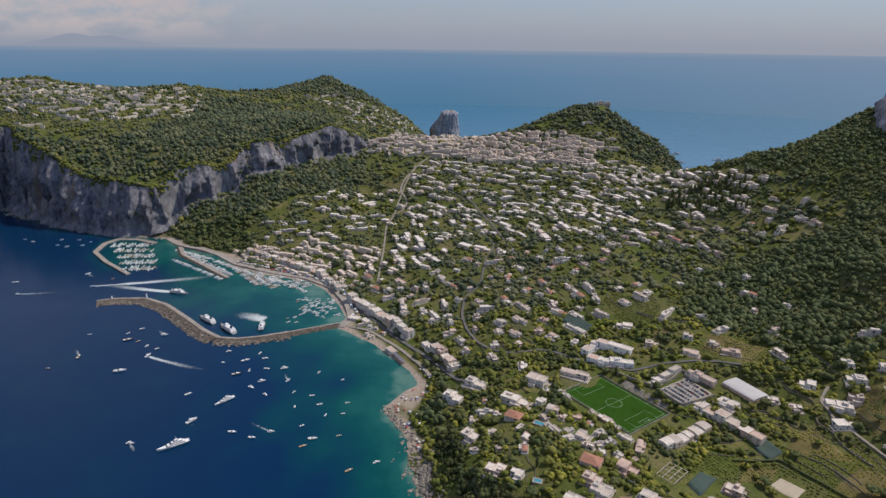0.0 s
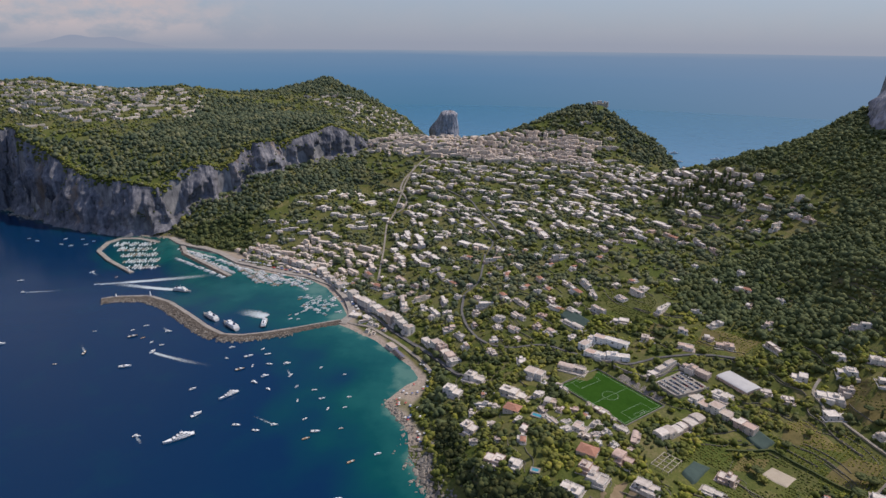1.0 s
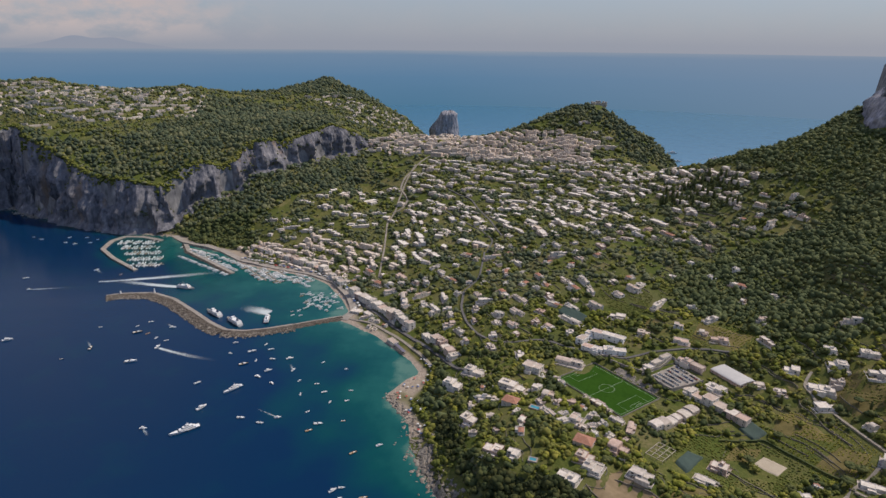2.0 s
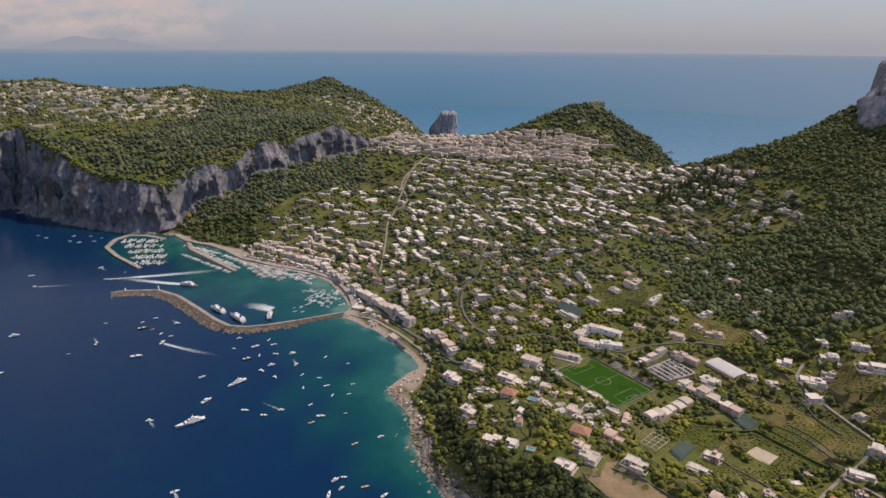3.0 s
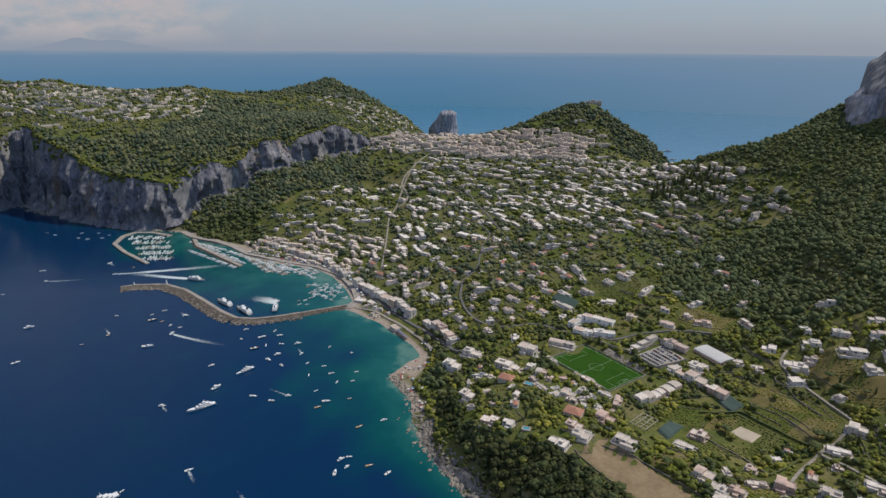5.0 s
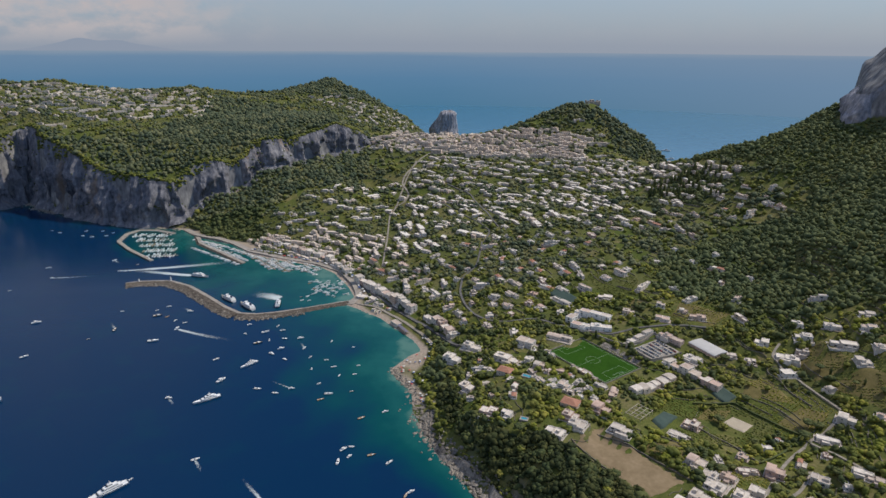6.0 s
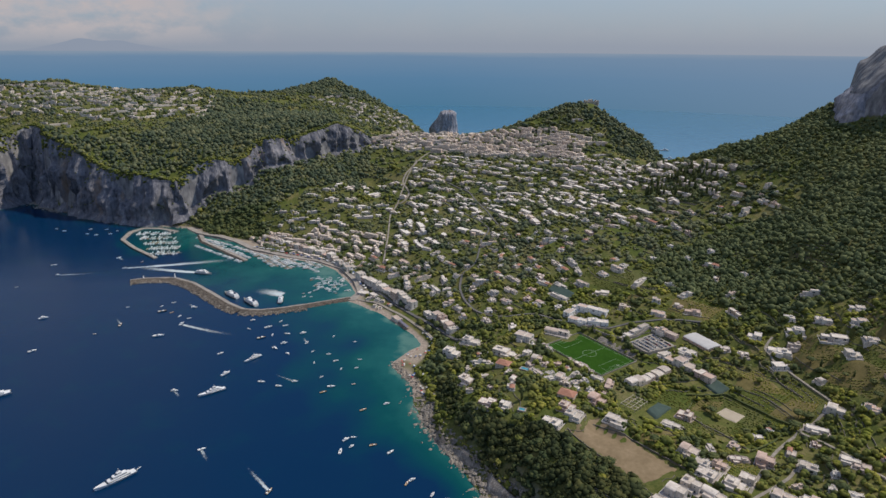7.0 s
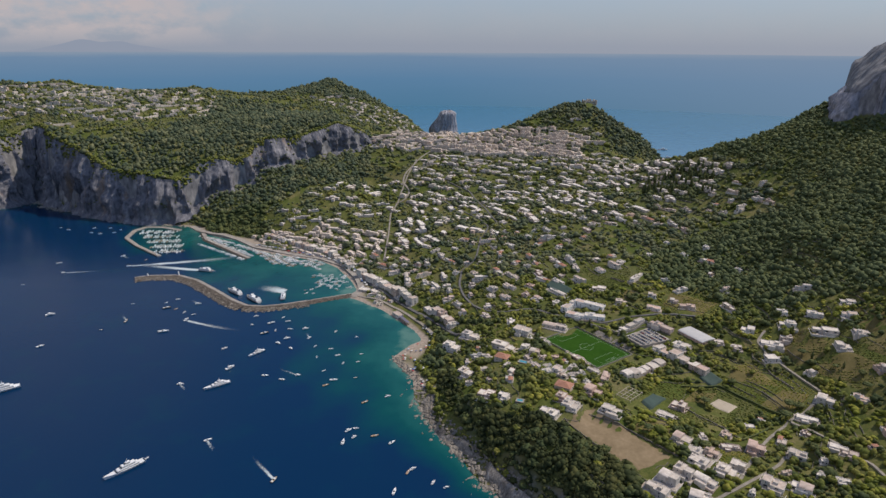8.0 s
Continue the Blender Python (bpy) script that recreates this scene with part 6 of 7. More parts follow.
def bean_frame(x, y, turn, L, W):
    ob = tagged(new("pergola"), "open timber pergola frame over a kitchen garden", "pergola")
    z = max(at(x + a, y + b) for a in (-8, 0, 8) for b in (-8, 0, 8))
    ob.matrix_basis = pose(x, y, z, 0, 0, turn)
    nx, ny = 5, 4
    for i in range(nx):
        for j in range(ny):
            px, py = (i / (nx - 1) - 0.5) * L, (j / (ny - 1) - 0.5) * W
            bm = bmesh.new()
            add_box(bm, px - 0.12, py - 0.12, -6, px + 0.12, py + 0.12, 2.6)
            part("post", bm_mesh("post", bm, PALE_TIMBER), ob)
    for i in range(nx):
        px = (i / (nx - 1) - 0.5) * L
        bm = bmesh.new()
        add_box(bm, px - 0.22, -W / 2 - 0.4, 2.6, px + 0.22, W / 2 + 0.4, 2.85)
        part("beam", bm_mesh("beam", bm, PALE_TIMBER), ob)
    for j in range(ny):
        py = (j / (ny - 1) - 0.5) * W
        bm = bmesh.new()
        add_box(bm, -L / 2 - 0.4, py - 0.22, 2.85, L / 2 + 0.4, py + 0.22, 3.05)
        part("rail", bm_mesh("rail", bm, PALE_TIMBER), ob)


PALE_TIMBER = surface_material("pale_poles", [(0.3, (0.34, 0.29, 0.22)), (0.7, (0.5, 0.44, 0.36))], 2, 0.85, 0.02)
bean_frame(209, 450, 42, 24, 17)

# ---- terrace walls, rocks of the shore ----
def trace(x, y, length, step=3.0):
    """A line at one height through x, y."""
    out = []
    for k in range(int(length / step)):
        out.append((x, y))
        gxv, gyv = at(x + 4, y) - at(x - 4, y), at(x, y + 4) - at(x, y - 4)
        g = math.hypot(gxv, gyv) or 1
        x, y = x - gyv / g * step, y + gxv / g * step
    return out


wv, wf = [], []
wr = random.Random(3)
for k in range(720):
    x, y = wr.uniform(20, 560), wr.uniform(290, 1000)
    if wr.random() < 0.35:
        x, y = wr.uniform(-260, 460), wr.uniform(1000, 1480)
    if edge_distance(COAST, np.array([x]), np.array([y]), True)[0] < 30 or not free(x, y, 2) or at(x, y) > 190 or abs(at(x + 8, y) - at(x - 8, y)) + abs(at(x, y + 8) - at(x, y - 8)) < 2.2:
        continue
    line = trace(x, y, wr.uniform(22, 75))
    h, t = wr.uniform(0.5, 1.2), 0.45
    base = len(wv)
    bad = False
    for i, (a, b) in enumerate(line):
        p, q = line[max(0, i - 1)], line[min(len(line) - 1, i + 1)]
        d = math.hypot(q[0] - p[0], q[1] - p[1]) or 1
        nx, ny = (q[1] - p[1]) / d * t / 2, -(q[0] - p[0]) / d * t / 2
        z = at(a, b)
        wv += [(a + nx, b + ny, z - 1.2), (a + nx, b + ny, z + h), (a - nx, b - ny, z + h), (a - nx, b - ny, z - 1.2)]
        if i:
            o = base + 4 * (i - 1)
            wf += [(o, o + 4, o + 5, o + 1), (o + 1, o + 5, o + 6, o + 2), (o + 2, o + 6, o + 7, o + 3)]
tagged(new("terrace_walls", mesh_of("terrace_walls", np.array(wv), np.array(wf), STONE_WALL)), "dry-stone walls holding the garden terraces", "walls", kind="stuff")


def rock_mass(name, spots, label, seed):
    bm = bmesh.new()
    bmesh.ops.create_icosphere(bm, subdivisions=1, radius=1)
    bm.verts.ensure_lookup_table()
    pv = np.array([v.co[:] for v in bm.verts])
    pf = np.array([[v.index for v in f.verts] for f in bm.faces])
    bm.free()
    r = np.random.RandomState(seed)
    vs, fs = [], []
    for i, (x, y, z, s) in enumerate(spots):
        k = pv * (s * r.uniform(0.6, 1.3, 3)) * (1 + r.uniform(-0.22, 0.22, (len(pv), 1)))
        a = r.uniform(0, 6.283)
        vs.append(np.stack([k[:, 0] * math.cos(a) - k[:, 1] * math.sin(a) + x, k[:, 0] * math.sin(a) + k[:, 1] * math.cos(a) + y, k[:, 2] * 0.75 + z], 1))
        fs.append(pf + i * len(pv))
    return tagged(new(name, mesh_of(name, np.concatenate(vs), np.concatenate(fs), BOULDER)), label, "rocks", kind="stuff")


spots = []
for line, n, spread_, big in ((SHORE[2:10], 680, 8, 2.1), ([(-62, 630), (-47, 604), (-30, 570)], 160, 4, 2.0), ([(-11, 530), (-13, 508), (-15, 488)], 150, 5, 3.8),
                              ([(-15, 491), (2, 454), (24, 417), (44, 381), (66, 352), (90, 315)], 420, 3.5, 3.0), ([(10, 455), (28, 432), (56, 390), (84, 345)], 200, 3, 2.4), (SHORE[26:34], 500, 8, 3.6), (MOLE[:10], 640, 0, 1.6), ([(-1068, 1466), (-1022, 1440), (-984, 1408)], 110, 7, 4.5)):
    p = np.array(line, float)
    s = np.concatenate([[0], np.cumsum(np.hypot(*(p[1:] - p[:-1]).T))])
    for i in range(n):
        u = wr.uniform(0, s[-1])
        x, y = float(np.interp(u, s, p[:, 0])), float(np.interp(u, s, p[:, 1]))
        if spread_ == 0:
            k = min(int(np.searchsorted(s, u)), len(p) - 1)
            t = (p[k] - p[k - 1]) / (np.hypot(*(p[k] - p[k - 1])) or 1)
            o = wr.uniform(6, 20)
            x, y = x + t[1] * o, y - t[0] * o
            spots.append((x, y, 0.3 + 1.6 * (20 - o) / 14, big * wr.uniform(0.4, 1.1)))
            continue
        x, y = x + wr.gauss(0, spread_), y + wr.gauss(0, spread_)
        spots.append((x, y, max(at(x, y), -0.6), big * wr.uniform(0.25, 1.0) ** 1.5 + 0.3))
rock_mass("shore_rocks", spots, "pale broken limestone boulders along the waterline", 4)

# ---- trees and shrubs ----
def knob(seed):
    """A small uneven twenty-sided clump: vertices and triangles."""
    r = np.random.RandomState(seed)
    g = (1 + 5 ** 0.5) / 2
    v = np.array([(-1, g, 0), (1, g, 0), (-1, -g, 0), (1, -g, 0), (0, -1, g), (0, 1, g), (0, -1, -g), (0, 1, -g), (g, 0, -1), (g, 0, 1), (-g, 0, -1), (-g, 0, 1)], float) / math.hypot(1, g)
    f = np.array([(0, 11, 5), (0, 5, 1), (0, 1, 7), (0, 7, 10), (0, 10, 11), (1, 5, 9), (5, 11, 4), (11, 10, 2), (10, 7, 6), (7, 1, 8), (3, 9, 4), (3, 4, 2), (3, 2, 6), (3, 6, 8), (3, 8, 9), (4, 9, 5), (2, 4, 11),
                  (6, 2, 10), (8, 6, 7), (9, 8, 1)])
    a = r.uniform(0, 6.283)
    v = np.stack([v[:, 0] * math.cos(a) - v[:, 1] * math.sin(a), v[:, 0] * math.sin(a) + v[:, 1] * math.cos(a), v[:, 2]], 1)
    return v * (1 + r.uniform(-0.24, 0.24, (12, 1))), f


def crown(lobes, leaves, seed, flat=0.8, size=0.26):
    """A crown about one metre in radius: several leafy clumps, with loose sprays round them."""
    r = np.random.RandomState(seed)
    vs, fs, n = [], [], 0
    for i in range(lobes):
        a = 2 * math.pi * (i + r.uniform(0, 0.6)) / max(1, lobes - 1)
        top = i == lobes - 1
        c = np.array((0, 0, 0.42)) if top and lobes > 2 else np.array((math.cos(a) * r.uniform(0.35, 0.55), math.sin(a) * r.uniform(0.35, 0.55), r.uniform(0.0, 0.25)))
        v, f = knob(seed * 31 + i)
        v = v * r.uniform(0.42, 0.66, 3) * (1.25 if lobes < 4 else 1.0) + c
        vs.append(v * (1, 1, flat) + (0, 0, 0.3 * flat))
        fs.append(f + n)
        n += 12
    for i in range(leaves):
        c = vs[r.randint(lobes)]
        p = c[r.randint(12)] * r.uniform(0.98, 1.16) + r.normal(size=3) * 0.05
        q = r.normal(size=(3, 3)) * size * 0.55
        vs.append(p + q)
        fs.append(np.array([(n, n + 1, n + 2)]))
        n += 3
    return np.concatenate(vs), np.concatenate(fs)


def scatter_mass(name, xs, ys, radius, tall, build, material, label, seed, flat=0.8, zs=None):
    """Many crowns as one mass; build: clumps and loose sprays of each."""
    r = np.random.RandomState(seed)
    protos = [crown(build[0], build[1], seed + i, flat) for i in range(8)]
    n = len(xs)
    if not n:
        return
    zs = height(xs, ys) if zs is None else zs
    which, a = r.randint(0, 8, n), r.uniform(0, 6.283, n)
    pv = np.stack([p[0] for p in protos])[which]
    pf = protos[0][1]
    c, s = np.cos(a)[:, None], np.sin(a)[:, None]
    x, y = pv[..., 0] * c - pv[..., 1] * s, pv[..., 0] * s + pv[..., 1] * c
    v = np.stack([x * radius[:, None] + xs[:, None], y * radius[:, None] + ys[:, None], pv[..., 2] * tall[:, None] + zs[:, None]], -1)
    k = v.shape[1]
    f = pf[None] + (np.arange(n) * k)[:, None, None]
    me = mesh_of(name, v.reshape(-1, 3), f.reshape(-1, 3), material, True)
    return tagged(new(name, me), label, "vegetation", kind="stuff")


def jitter_grid(x0, x1, y0, y1, s, seed):
    r = np.random.RandomState(seed)
    x, y = np.meshgrid(np.arange(x0, x1, s), np.arange(y0, y1, s))
    return (x + r.uniform(-0.5, 0.5, x.shape) * s).ravel(), (y + r.uniform(-0.5, 0.5, y.shape) * s).ravel(), r


tk = np.array(taken)
OPEN_FIELDS = [[(212, 445), (262, 492), (330, 470), (345, 432), (300, 405), (252, 405)], [(332, 482), (398, 488), (410, 432), (352, 402), (342, 440)], [(415, 480), (480, 500), (520, 420), (440, 425)],
               [(300, 640), (330, 690), (400, 640), (350, 610)], [(190, 760), (260, 800), (330, 760), (270, 710)], [(230, 330), (262, 372), (300, 350), (280, 320)], [(408, 540), (450, 548), (480, 505), (415, 482)], [(374, 512), (351, 512), (328, 488), (388, 470)]]
# open ground: sand court, car park, nets, forecourts
CLEARINGS = [(446, 1718, 36), (103, 531, 9), (89, 446, 7), (313, 446, 15), (270, 582, 26), (209, 450, 14), (238, 443, 15), (316, 493, 14), (184, 737, 20), (227, 429, 13)]


def clear_of_houses(x, y, margin):
    ok = np.ones(len(x), bool)
    for i in range(0, len(x), 4000):
        d = np.hypot(x[i:i + 4000, None] - tk[None, :, 0], y[i:i + 4000, None] - tk[None, :, 1]) - tk[None, :, 2] * np.where(tk[None, :, 1] > 900, 0.6, 0.85)
        ok[i:i + 4000] = d.min(1) > margin
    return ok


def plots(x, y):
    """Planting of the garden plots: share of ground under shrubs and trees."""
    return 0.5 + 0.5 * np.clip(1.5 * waves(x, y, 95, 31) + 1.2 * waves(x, y, 38, 32), -1, 1)


def spread(x0, x1, y0, y1, s, seed, build, woods, dark=None):
    """Fill a stretch: woods or gardens, with a mean spacing s."""
    x, y, r = jitter_grid(x0, x1, y0, y1, s, seed)
    z = height(x, y)
    sl = np.hypot(height(x + 3, y) - z, height(x, y + 3) - z) / 3
    ok = (z > 2.6) & (sl < 1.8) & (edge_distance(COAST, x, y, True) > np.where((y > 560) | (y < 500), 8, 13))
    ok &= edge_distance(CRAG, x, y, True) < -15
    ok &= ~((x < -640) & (y < 1600) & (edge_distance(PLATEAU, x, y, True) < 0))
    ok &= (edge_distance(CLIFF_EDGE, x, y) > 5) & ((y > 500) | (edge_distance(BANK + [(1400, 100), (1400, 500)], x, y, True) > 2.5))
    for g in LEVELS:
        u, v = level_coords(g, x, y)
        ok &= np.maximum(np.abs(u) - g[2], np.abs(v) - g[3]) > 4.5
    for cx, cy, cr in CLEARINGS:
        ok &= np.hypot(x - cx, y - cy) > cr
    wd = wood(x, y)
    ok &= (wd > 0.5) if woods else (wd <= 0.5)
    x, y = x[ok], y[ok]
    ok = (road_distance(x, y) > np.where(y > 900, 3.6, 2.2)) & clear_of_houses(x, y, 0.8 if s < 6 and not woods else -0.8)
    x, y = x[ok], y[ok]
    u = r.uniform(0, 1, len(x))
    # alike trees stand together
    kind = np.clip(0.5 + 0.42 * waves(x, y, 62, 37) + r.uniform(-0.32, 0.32, len(x)), 0, 0.999)
    if woods:
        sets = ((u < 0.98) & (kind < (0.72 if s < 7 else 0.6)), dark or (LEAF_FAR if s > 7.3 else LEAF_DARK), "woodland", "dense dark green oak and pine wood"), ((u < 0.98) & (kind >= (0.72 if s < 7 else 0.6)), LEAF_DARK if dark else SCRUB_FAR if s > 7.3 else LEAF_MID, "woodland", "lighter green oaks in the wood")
    else:
        p = plots(x, y)
        open_field = np.maximum.reduce([edge_distance(o, x, y, True) for o in OPEN_FIELDS]) > 0
        rows = (np.mod(height(x, y) + 0.6 * waves(x, y, 70, 33), 2.3) < 1.35) | (waves(x, y, 160, 34) < 0.0)
        light = ~open_field & (u < (0.36 if s < 6 else 0.26) + 0.8 * p) & (rows | (p > (0.6 if s < 6 else 0.72)))
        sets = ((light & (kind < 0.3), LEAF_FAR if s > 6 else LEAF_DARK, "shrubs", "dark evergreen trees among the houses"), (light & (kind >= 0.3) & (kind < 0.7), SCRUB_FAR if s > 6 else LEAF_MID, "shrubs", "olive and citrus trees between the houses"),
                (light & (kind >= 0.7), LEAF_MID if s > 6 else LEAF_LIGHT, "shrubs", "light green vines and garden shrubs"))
    for mask, mat, nm, lb in sets:
        k = int(mask.sum())
        rr = s * ((0.6 if woods else 0.42) + (0.8 if woods else 0.68) * r.uniform(0, 1, k) ** 2.2) * (1 + 0.25 * waves(x[mask], y[mask], 40, 61))
        hh = rr * r.uniform(0.85, 1.35, k) * (0.75 if mat is LEAF_LIGHT else 1.0)
        scatter_mass(nm, x[mask], y[mask], rr, hh, build, mat, lb, seed + 7)


spread(-20, 252, 240, 560, 5.2, 41, (5, 12), True, LEAF_BLUFF)
spread(252, 640, 240, 560, 5.8, 42, (5, 12), True)
spread(-30, 1000, 560, 900, 5.4, 51, (2, 8), True, LEAF_FLANK)
spread(-150, 1000, 900, 1300, 5.7, 52, (1, 7), True, LEAF_FLANK)
spread(-620, -150, 1100, 1300, 6.6, 56, (2, 6), True, LEAF_DARK)
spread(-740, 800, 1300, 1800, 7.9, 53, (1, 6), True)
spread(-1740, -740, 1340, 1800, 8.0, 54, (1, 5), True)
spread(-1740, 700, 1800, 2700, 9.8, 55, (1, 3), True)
spread(-20, 560, 262, 520, 4.9, 61, (3, 8), False)
spread(-30, 640, 520, 800, 5.2, 62, (3, 4), False)
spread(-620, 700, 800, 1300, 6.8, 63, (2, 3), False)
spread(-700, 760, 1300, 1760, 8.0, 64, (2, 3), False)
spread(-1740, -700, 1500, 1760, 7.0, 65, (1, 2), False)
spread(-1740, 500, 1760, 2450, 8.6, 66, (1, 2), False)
# vine rows in the open fields
x, y, r = jitter_grid(200, 530, 315, 810, 1.5, 71)
for i, o in enumerate(OPEN_FIELDS):
    t = radians((-56, 34, -40, 30, -50, -56, -40, -50)[i])
    m = (edge_distance(o, x, y, True) > 0) & (np.mod(x * math.sin(t) - y * math.cos(t), 3.9) < 1.4) & (road_distance(x, y) > 1) & (waves(x, y, 50, 36) > -0.5)
    for cx, cy, cr in CLEARINGS:
        m &= np.hypot(x - cx, y - cy) > cr
    vx, vy = x[m], y[m]
    ok = clear_of_houses(vx, vy, 0)
    vx, vy = vx[ok], vy[ok]
    rr = r.uniform(0.7, 1.5, len(vx))
    scatter_mass("vines", vx, vy, rr, rr * r.uniform(0.7, 1.2, len(vx)), (1, 6), (LEAF_MID, LEAF_LIGHT)[i % 2], "low rows of vines across open fields", 400 + i)
# maquis hanging over the cliff rim and clinging to its ledges
r = np.random.RandomState(77)
u, x, y, nx, ny = along(CLIFF_EDGE, 2.0)
for k in range(2):
    o = r.uniform(9, 20, len(x))
    rr = r.uniform(2.5, 6.0, len(x))
    scatter_mass("shrubs", x - nx * o, y - ny * o, rr, rr * 0.9, (3, 8), LEAF_MID, "maquis overhanging the cliff edge", 300 + k)
u, x, y, nx, ny = along(BANK, 1.6)
o = r.uniform(1, 8, len(x))
rr = r.uniform(0.8, 2.6, len(x))
keep = waves(x, y, 26, 91) > -0.1
scatter_mass("shrubs", (x - nx * o)[keep], (y - ny * o)[keep], rr[keep], rr[keep] * 0.8, (2, 7), LEAF_BLUFF, "bushes rooted in the broken rock bank", 305, zs=height((x - nx * 8)[keep], (y - ny * 8)[keep]) - 1.2)
lg = np.array(ledges)
lg = lg[r.permutation(len(lg))[:520]]
lg = lg[np.sin(lg[:, 0] / 37) + np.cos(lg[:, 2] / 23) > 0.0]
rr = r.uniform(1.5, 4.5, len(lg))
scatter_mass("shrubs", lg[:, 0], lg[:, 1], rr, rr * 0.8, (2, 6), LEAF_DARK, "bushes clinging to ledges of the cliff", 310, zs=lg[:, 2] - 0.8)


# ---- single trees near the houses ----
BARK = surface_material("bark", [(0.3, (0.06, 0.045, 0.03)), (0.7, (0.14, 0.105, 0.075))], 1.0, 0.95, 0.05, (1, 1, 0.3))


def trunk_mesh(h, r, seed, limbs=5):
    """A tapered trunk that leans a little, with limbs going up into the crown."""
    q = random.Random(seed)
    bm = bmesh.new()

    def tube(p0, p1, r0, r1):
        d = (p1 - p0)
        m = Matrix.Translation((p0 + p1) / 2) @ d.to_track_quat("Z", "Y").to_matrix().to_4x4()
        bmesh.ops.create_cone(bm, segments=6, radius1=r0, radius2=r1, depth=d.length, matrix=m)
    a, b = Vector((0, 0, -0.6)), Vector((q.uniform(-0.3, 0.3), q.uniform(-0.3, 0.3), h * 0.55))
    tube(a, b, r, r * 0.7)
    for i in range(limbs):
        t = 2 * math.pi * i / limbs + q.uniform(-0.3, 0.3)
        tube(b - Vector((0, 0, h * 0.08 * (i % 2))), b + Vector((math.cos(t) * h * 0.3, math.sin(t) * h * 0.3, h * q.uniform(0.2, 0.35))), r * 0.45, r * 0.15)
    return bm_mesh("trunk", bm, BARK)


def crown_mesh(seed, r, h, lift, flat, mat):
    v, f = crown(9, 110, seed, flat, 0.2)
    return mesh_of("crown", v * (r, r, h) + (0, 0, lift), f, mat, True)


TREES = []
for i, (r, h, lift, flat, mat, label) in enumerate(((4.2, 3.4, 2.6, 0.8, LEAF_DARK, "dark green holm oak with rounded crown"), (5.0, 2.6, 5.0, 0.55, LEAF_DARK, "umbrella pine with wide flat crown"),
                                                    (3.4, 3.2, 1.8, 0.9, LEAF_MID, "grey-green olive tree with loose crown"), (3.0, 2.8, 1.6, 0.9, LEAF_LIGHT, "bright green lemon tree in a garden"),
                                                    (1.3, 7.5, 0.8, 1.0, LEAF_DARK, "slender dark cypress tree"))):
    ob = tagged(new("tree"), label, "tree", "garden trees")
    part("trunk", trunk_mesh(lift + h * 0.8, 0.28, i), ob)
    part("crown", crown_mesh(90 + i, r, h, lift, flat, mat), ob)
    TREES.append(ob)
tq = random.Random(8)
first = [True] * len(TREES)
count = 0
while count < 130:
    x, y = tq.uniform(0, 470), tq.uniform(280, 660)
    g = [level_coords(v, x, y) for v in LEVELS]
    if any(abs(u) < v[2] + 4 and abs(w) < v[3] + 4 for (u, w), v in zip(g, LEVELS)) or edge_distance(COAST, np.array([x]), np.array([y]), True)[0] < 14 or not free(x, y, 1.5):
        continue
    if any(math.hypot(x - a, y - b) < c for a, b, c in CLEARINGS) or float(road_distance(np.array([x]), np.array([y]))[0]) < 2:
        continue
    k = tq.choice((0, 0, 1, 2, 2, 3, 3, 4))
    m = pose(x, y, at(x, y), 0, 0, tq.uniform(0, 360)) @ Matrix.Scale(tq.uniform(0.75, 1.35), 4)
    if first[k]:
        TREES[k].matrix_basis, first[k] = m, False
    else:
        copy_thing(TREES[k], m @ Matrix.Diagonal((*[1 / v for v in TREES[k].scale], 1)))
    count += 1


# the dark cypresses of the burial ground
for k in range(110):
    x, y = tq.uniform(410, 550), tq.uniform(990, 1145)
    if edge_distance(WOODS["cypress ground"], np.array([x]), np.array([y]), True)[0] > 0:
        copy_thing(TREES[4], pose(x, y, at(x, y), 0, 0, tq.uniform(0, 360)) @ Matrix.Scale(tq.uniform(1.5, 2.3), 4) @ Matrix.Diagonal((*[1 / v for v in TREES[4].scale], 1)))


# ---- swimming pools ----
POOL = surface_material("pool_water", [(0.3, (0.03, 0.2, 0.27)), (0.7, (0.06, 0.29, 0.35))], 4, 0.1, 0.02, spec=0.5)
for x, y, w, d, t in ((104, 533, 10, 4.5, -30), (89, 446, 6, 4, -20)):
    ob = tagged(new("swimming_pool"), "small turquoise swimming pool with pale surround", "pool")
    ob.matrix_basis = pose(x, y, at(x, y) + 0.9, 0, 0, t)
    bm = bmesh.new()
    tray(bm, 0, 0, w + 3, d + 3, -3, 0.25, 1.5, 0.5)
    me = bm_mesh("surround", bm, CONCRETE)
    me.materials.append(CONCRETE)
    part("surround", me, ob)
    bm = bmesh.new()
    add_box(bm, -w / 2, -d / 2, -0.3, w / 2, d / 2, 0.1)
    part("water", bm_mesh("water", bm, POOL), ob)


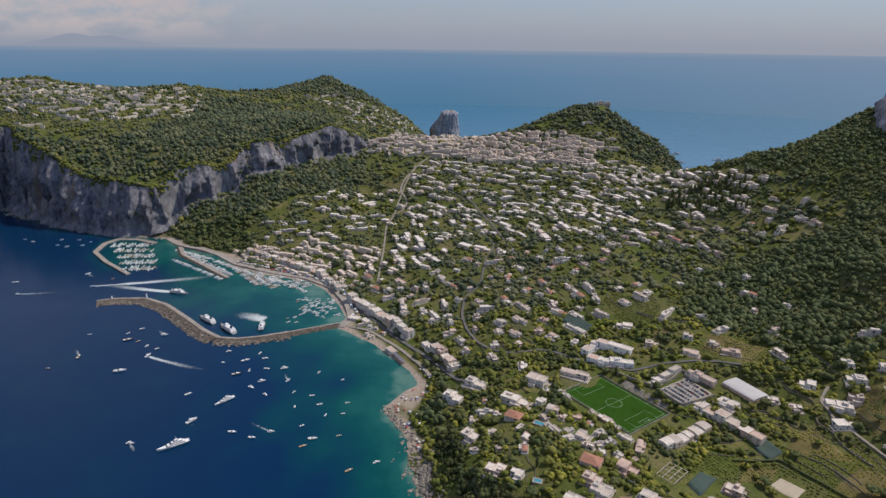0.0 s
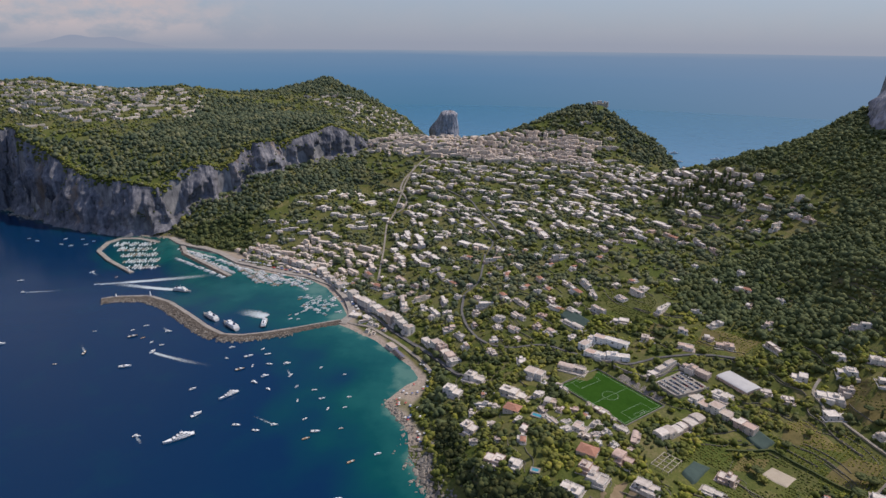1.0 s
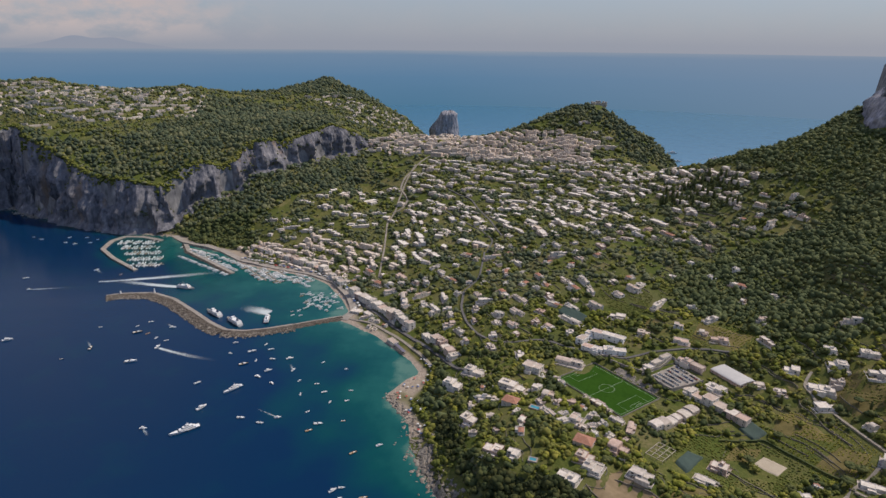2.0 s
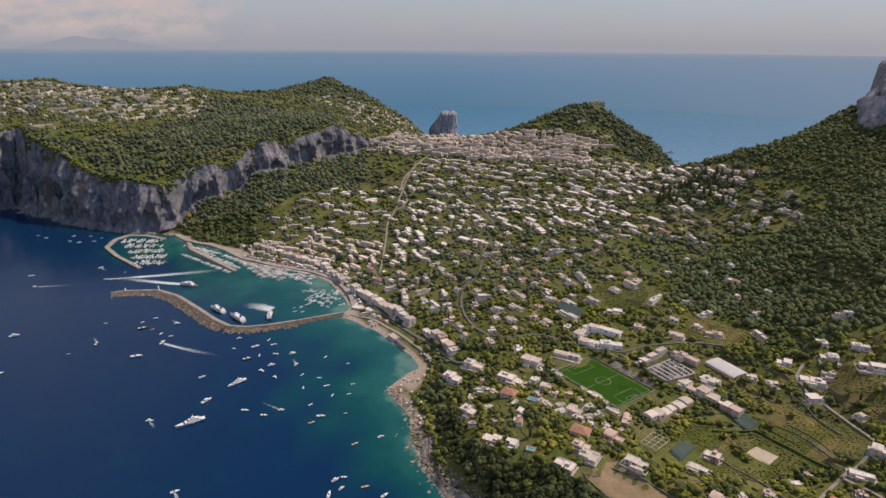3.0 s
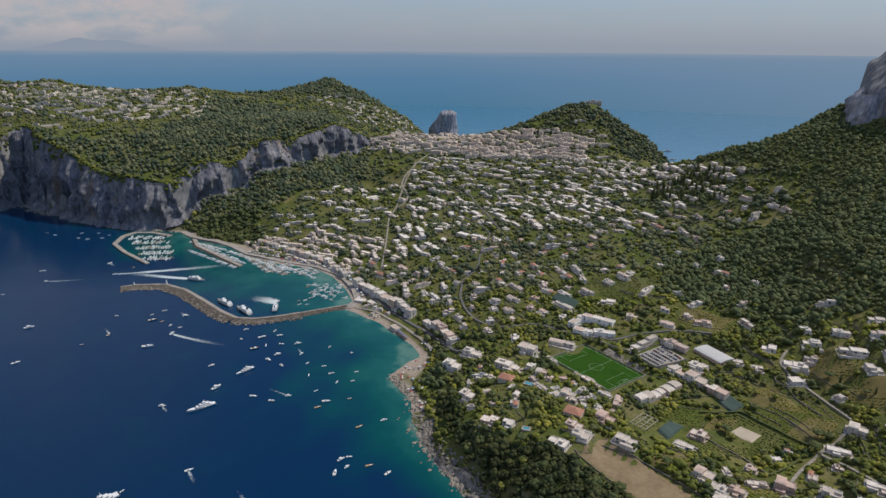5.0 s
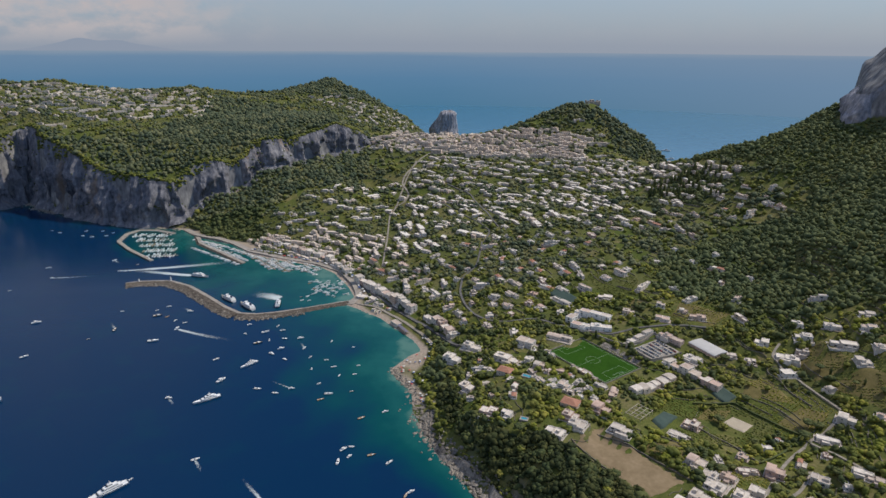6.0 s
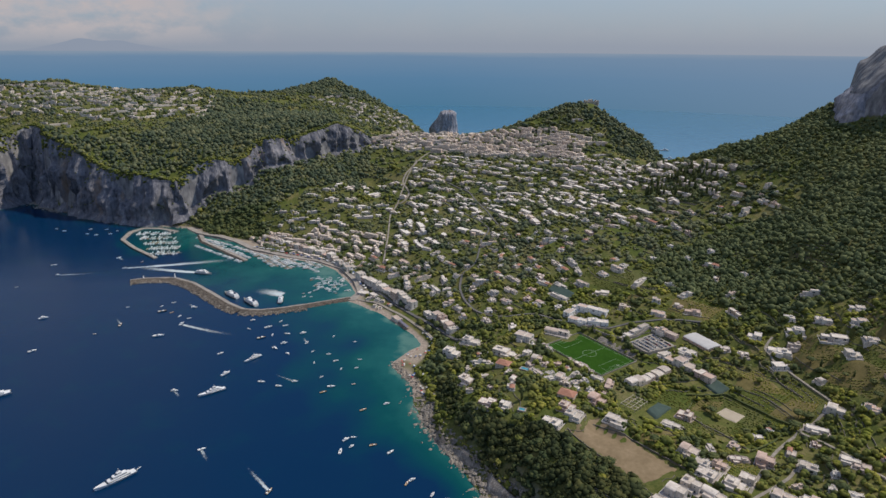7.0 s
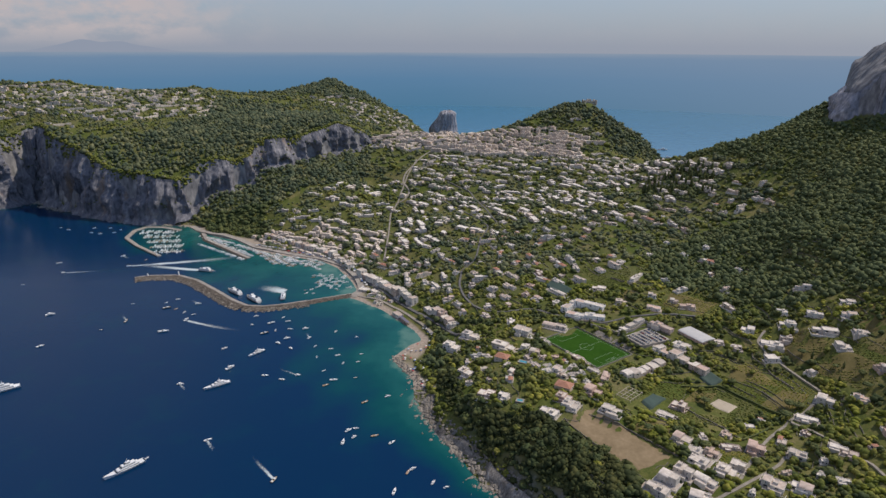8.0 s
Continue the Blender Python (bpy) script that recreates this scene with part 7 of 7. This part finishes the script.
# ---- castle on the hill, stalls on the quay, yachts beyond the saddle ----
def castle(x, y, turn):
    ob = tagged(new("castle"), "small pale stone castle on the wooded hilltop", "castle")
    z = max(at(x + a, y + b) for a in (-16, 0, 16) for b in (-10, 0, 10)) - 6
    ob.matrix_basis = pose(x, y, z, 0, 0, turn)
    bm = bmesh.new()
    tray(bm, 0, 0, 34, 18, -12, 11, 1.2, 2)
    part("curtain_wall", with_two(bm_mesh("curtain_wall", bm, STONE_PALE)), ob)
    for px, py in ((-17, -9), (17, -9), (17, 9), (-17, 9)):
        bm = bmesh.new()
        bmesh.ops.create_cone(bm, segments=14, radius1=3.4, radius2=3.0, depth=15, cap_ends=True, matrix=pose(px, py, 7.5))
        part("tower", bm_mesh("tower", bm, STONE_PALE), ob)
    bm = bmesh.new()
    add_box(bm, -8, -3, 9, 4, 5, 17)
    part("keep", bm_mesh("keep", bm, STONE_PALE), ob)


STONE_PALE = surface_material("castle_stone", [(0.3, (0.3, 0.27, 0.23)), (0.7, (0.46, 0.42, 0.36))], 5, 0.9, 0.1)
castle(446, 1724, 8)


def stall(x, y, turn, paint, colour):
    ob = tagged(new("market_stall"), colour + " canvas canopy on posts over a quayside stall", "stall", "quayside stalls")
    ob.matrix_basis = pose(x, y, at(x, y) + 0.6, 0, 0, turn)
    bm = bmesh.new()
    base = [bm.verts.new(p) for p in ((-3, -2, 2.5), (3, -2, 2.5), (3, 2, 2.5), (-3, 2, 2.5))]
    top = [bm.verts.new((-1.5, 0, 3.5)), bm.verts.new((1.5, 0, 3.5))]
    for f in ((base[0], base[1], top[1], top[0]), (base[1], base[2], top[1]), (base[2], base[3], top[0], top[1]), (base[3], base[0], top[0]), tuple(base[::-1])):
        bm.faces.new(f)
    part("canopy", bm_mesh("canopy", bm, paint), ob)
    for px in (-2.8, 2.7):
        for py in (-1.8, 1.7):
            bm = bmesh.new()
            add_box(bm, px, py, -1, px + 0.1, py + 0.1, 2.5)
            part("post", bm_mesh("post", bm, TIMBER), ob)
    bm = bmesh.new()
    add_box(bm, -2.4, -1.2, -1, 2.4, 0.4, 1.0)
    part("counter", bm_mesh("counter", bm, TIMBER), ob)


CANOPY = [(CANVAS, "off-white"), (PAINTS[3], "red"), (PAINTS[4], "blue")]
u, x, y, nx, ny = along([(-128, 868), (-142, 930), (-184, 1006), (-240, 1054), (-330, 1092), (-400, 1130)], 9.0)
for i in range(1, len(u) - 1):
    c, nm = tq.choice((CANOPY[0], CANOPY[0], CANOPY[0], CANOPY[1], CANOPY[2]))
    stall(float(x[i] + nx[i] * tq.uniform(-5, 4)), float(y[i] + ny[i] * tq.uniform(-5, 4)), math.degrees(math.atan2(nx[i], -ny[i])) + tq.gauss(0, 6), c, nm)


def umbrella(x, y, paint, colour):
    ob = tagged(new("beach_umbrella"), colour + " beach umbrella standing on pale shingle", "umbrella", "beach umbrellas")
    ob.matrix_basis = pose(x, y, at(x, y), 0, 0, tq.uniform(0, 90))
    bm = bmesh.new()
    bmesh.ops.create_cone(bm, segments=6, radius1=0.05, radius2=0.05, depth=2.6, cap_ends=True, matrix=pose(0, 0, 1.1))
    part("pole", bm_mesh("pole", bm, TIMBER), ob)
    bm = bmesh.new()
    bmesh.ops.create_cone(bm, segments=8, radius1=1.5, radius2=0.08, depth=0.6, matrix=pose(0, 0, 2.4))
    part("canopy", bm_mesh("canopy", bm, paint), ob)


count = 0
while count < 44:
    x, y = tq.uniform(-62, -6), tq.uniform(545, 720)
    inland = float(edge_distance(COAST, np.array([x]), np.array([y]), True)[0])
    if 3 < inland < 26 and at(x, y) < 5.5 and free(x, y, 1):
        umbrella(x, y, *tq.choice((CANOPY[0], CANOPY[0], CANOPY[1], CANOPY[2])))
        count += 1


def bathing_deck(x, y, turn, L, W):
    ob = tagged(new("bathing_platform"), "timber bathing platform with grey-blue canopies by the beach", "platform")
    ob.matrix_basis = pose(x, y, max(at(x, y), 1.0) + 1.2, 0, 0, turn)
    bm = bmesh.new()
    add_box(bm, -L / 2, -W / 2, -0.3, L / 2, W / 2, 0)
    part("deck", bm_mesh("deck", bm, TIMBER), ob)
    for i in range(6):
        px = (i + 0.5) / 6 * L - L / 2
        bm = bmesh.new()
        add_box(bm, px - L / 14, -W * 0.36, 2.5, px + L / 14, W * 0.36, 2.62)
        cover = part("canopy", bm_mesh("canopy", bm, SLATE_CANVAS), ob)
        for qx in (-L / 15, L / 15):
            bm = bmesh.new()
            add_box(bm, px + qx - 0.06, -0.06, -4, px + qx + 0.06, 0.06, 2.5)
            part("post", bm_mesh("post", bm, TIMBER), cover)


SLATE_CANVAS = surface_material("slate_canvas", [(0.3, (0.10, 0.10, 0.14)), (0.7, (0.19, 0.18, 0.23))], 3, 0.8, 0.02)
bathing_deck(-56, 750, -60, 34, 7)
yacht(945, 2449, 40, 80, "white motor yacht at anchor beyond the saddle")
yacht(895, 2255, 34, 95, "white motor yacht at anchor beyond the saddle")
yacht(1059, 2313, 42, 85, "white motor yacht at anchor beyond the saddle")
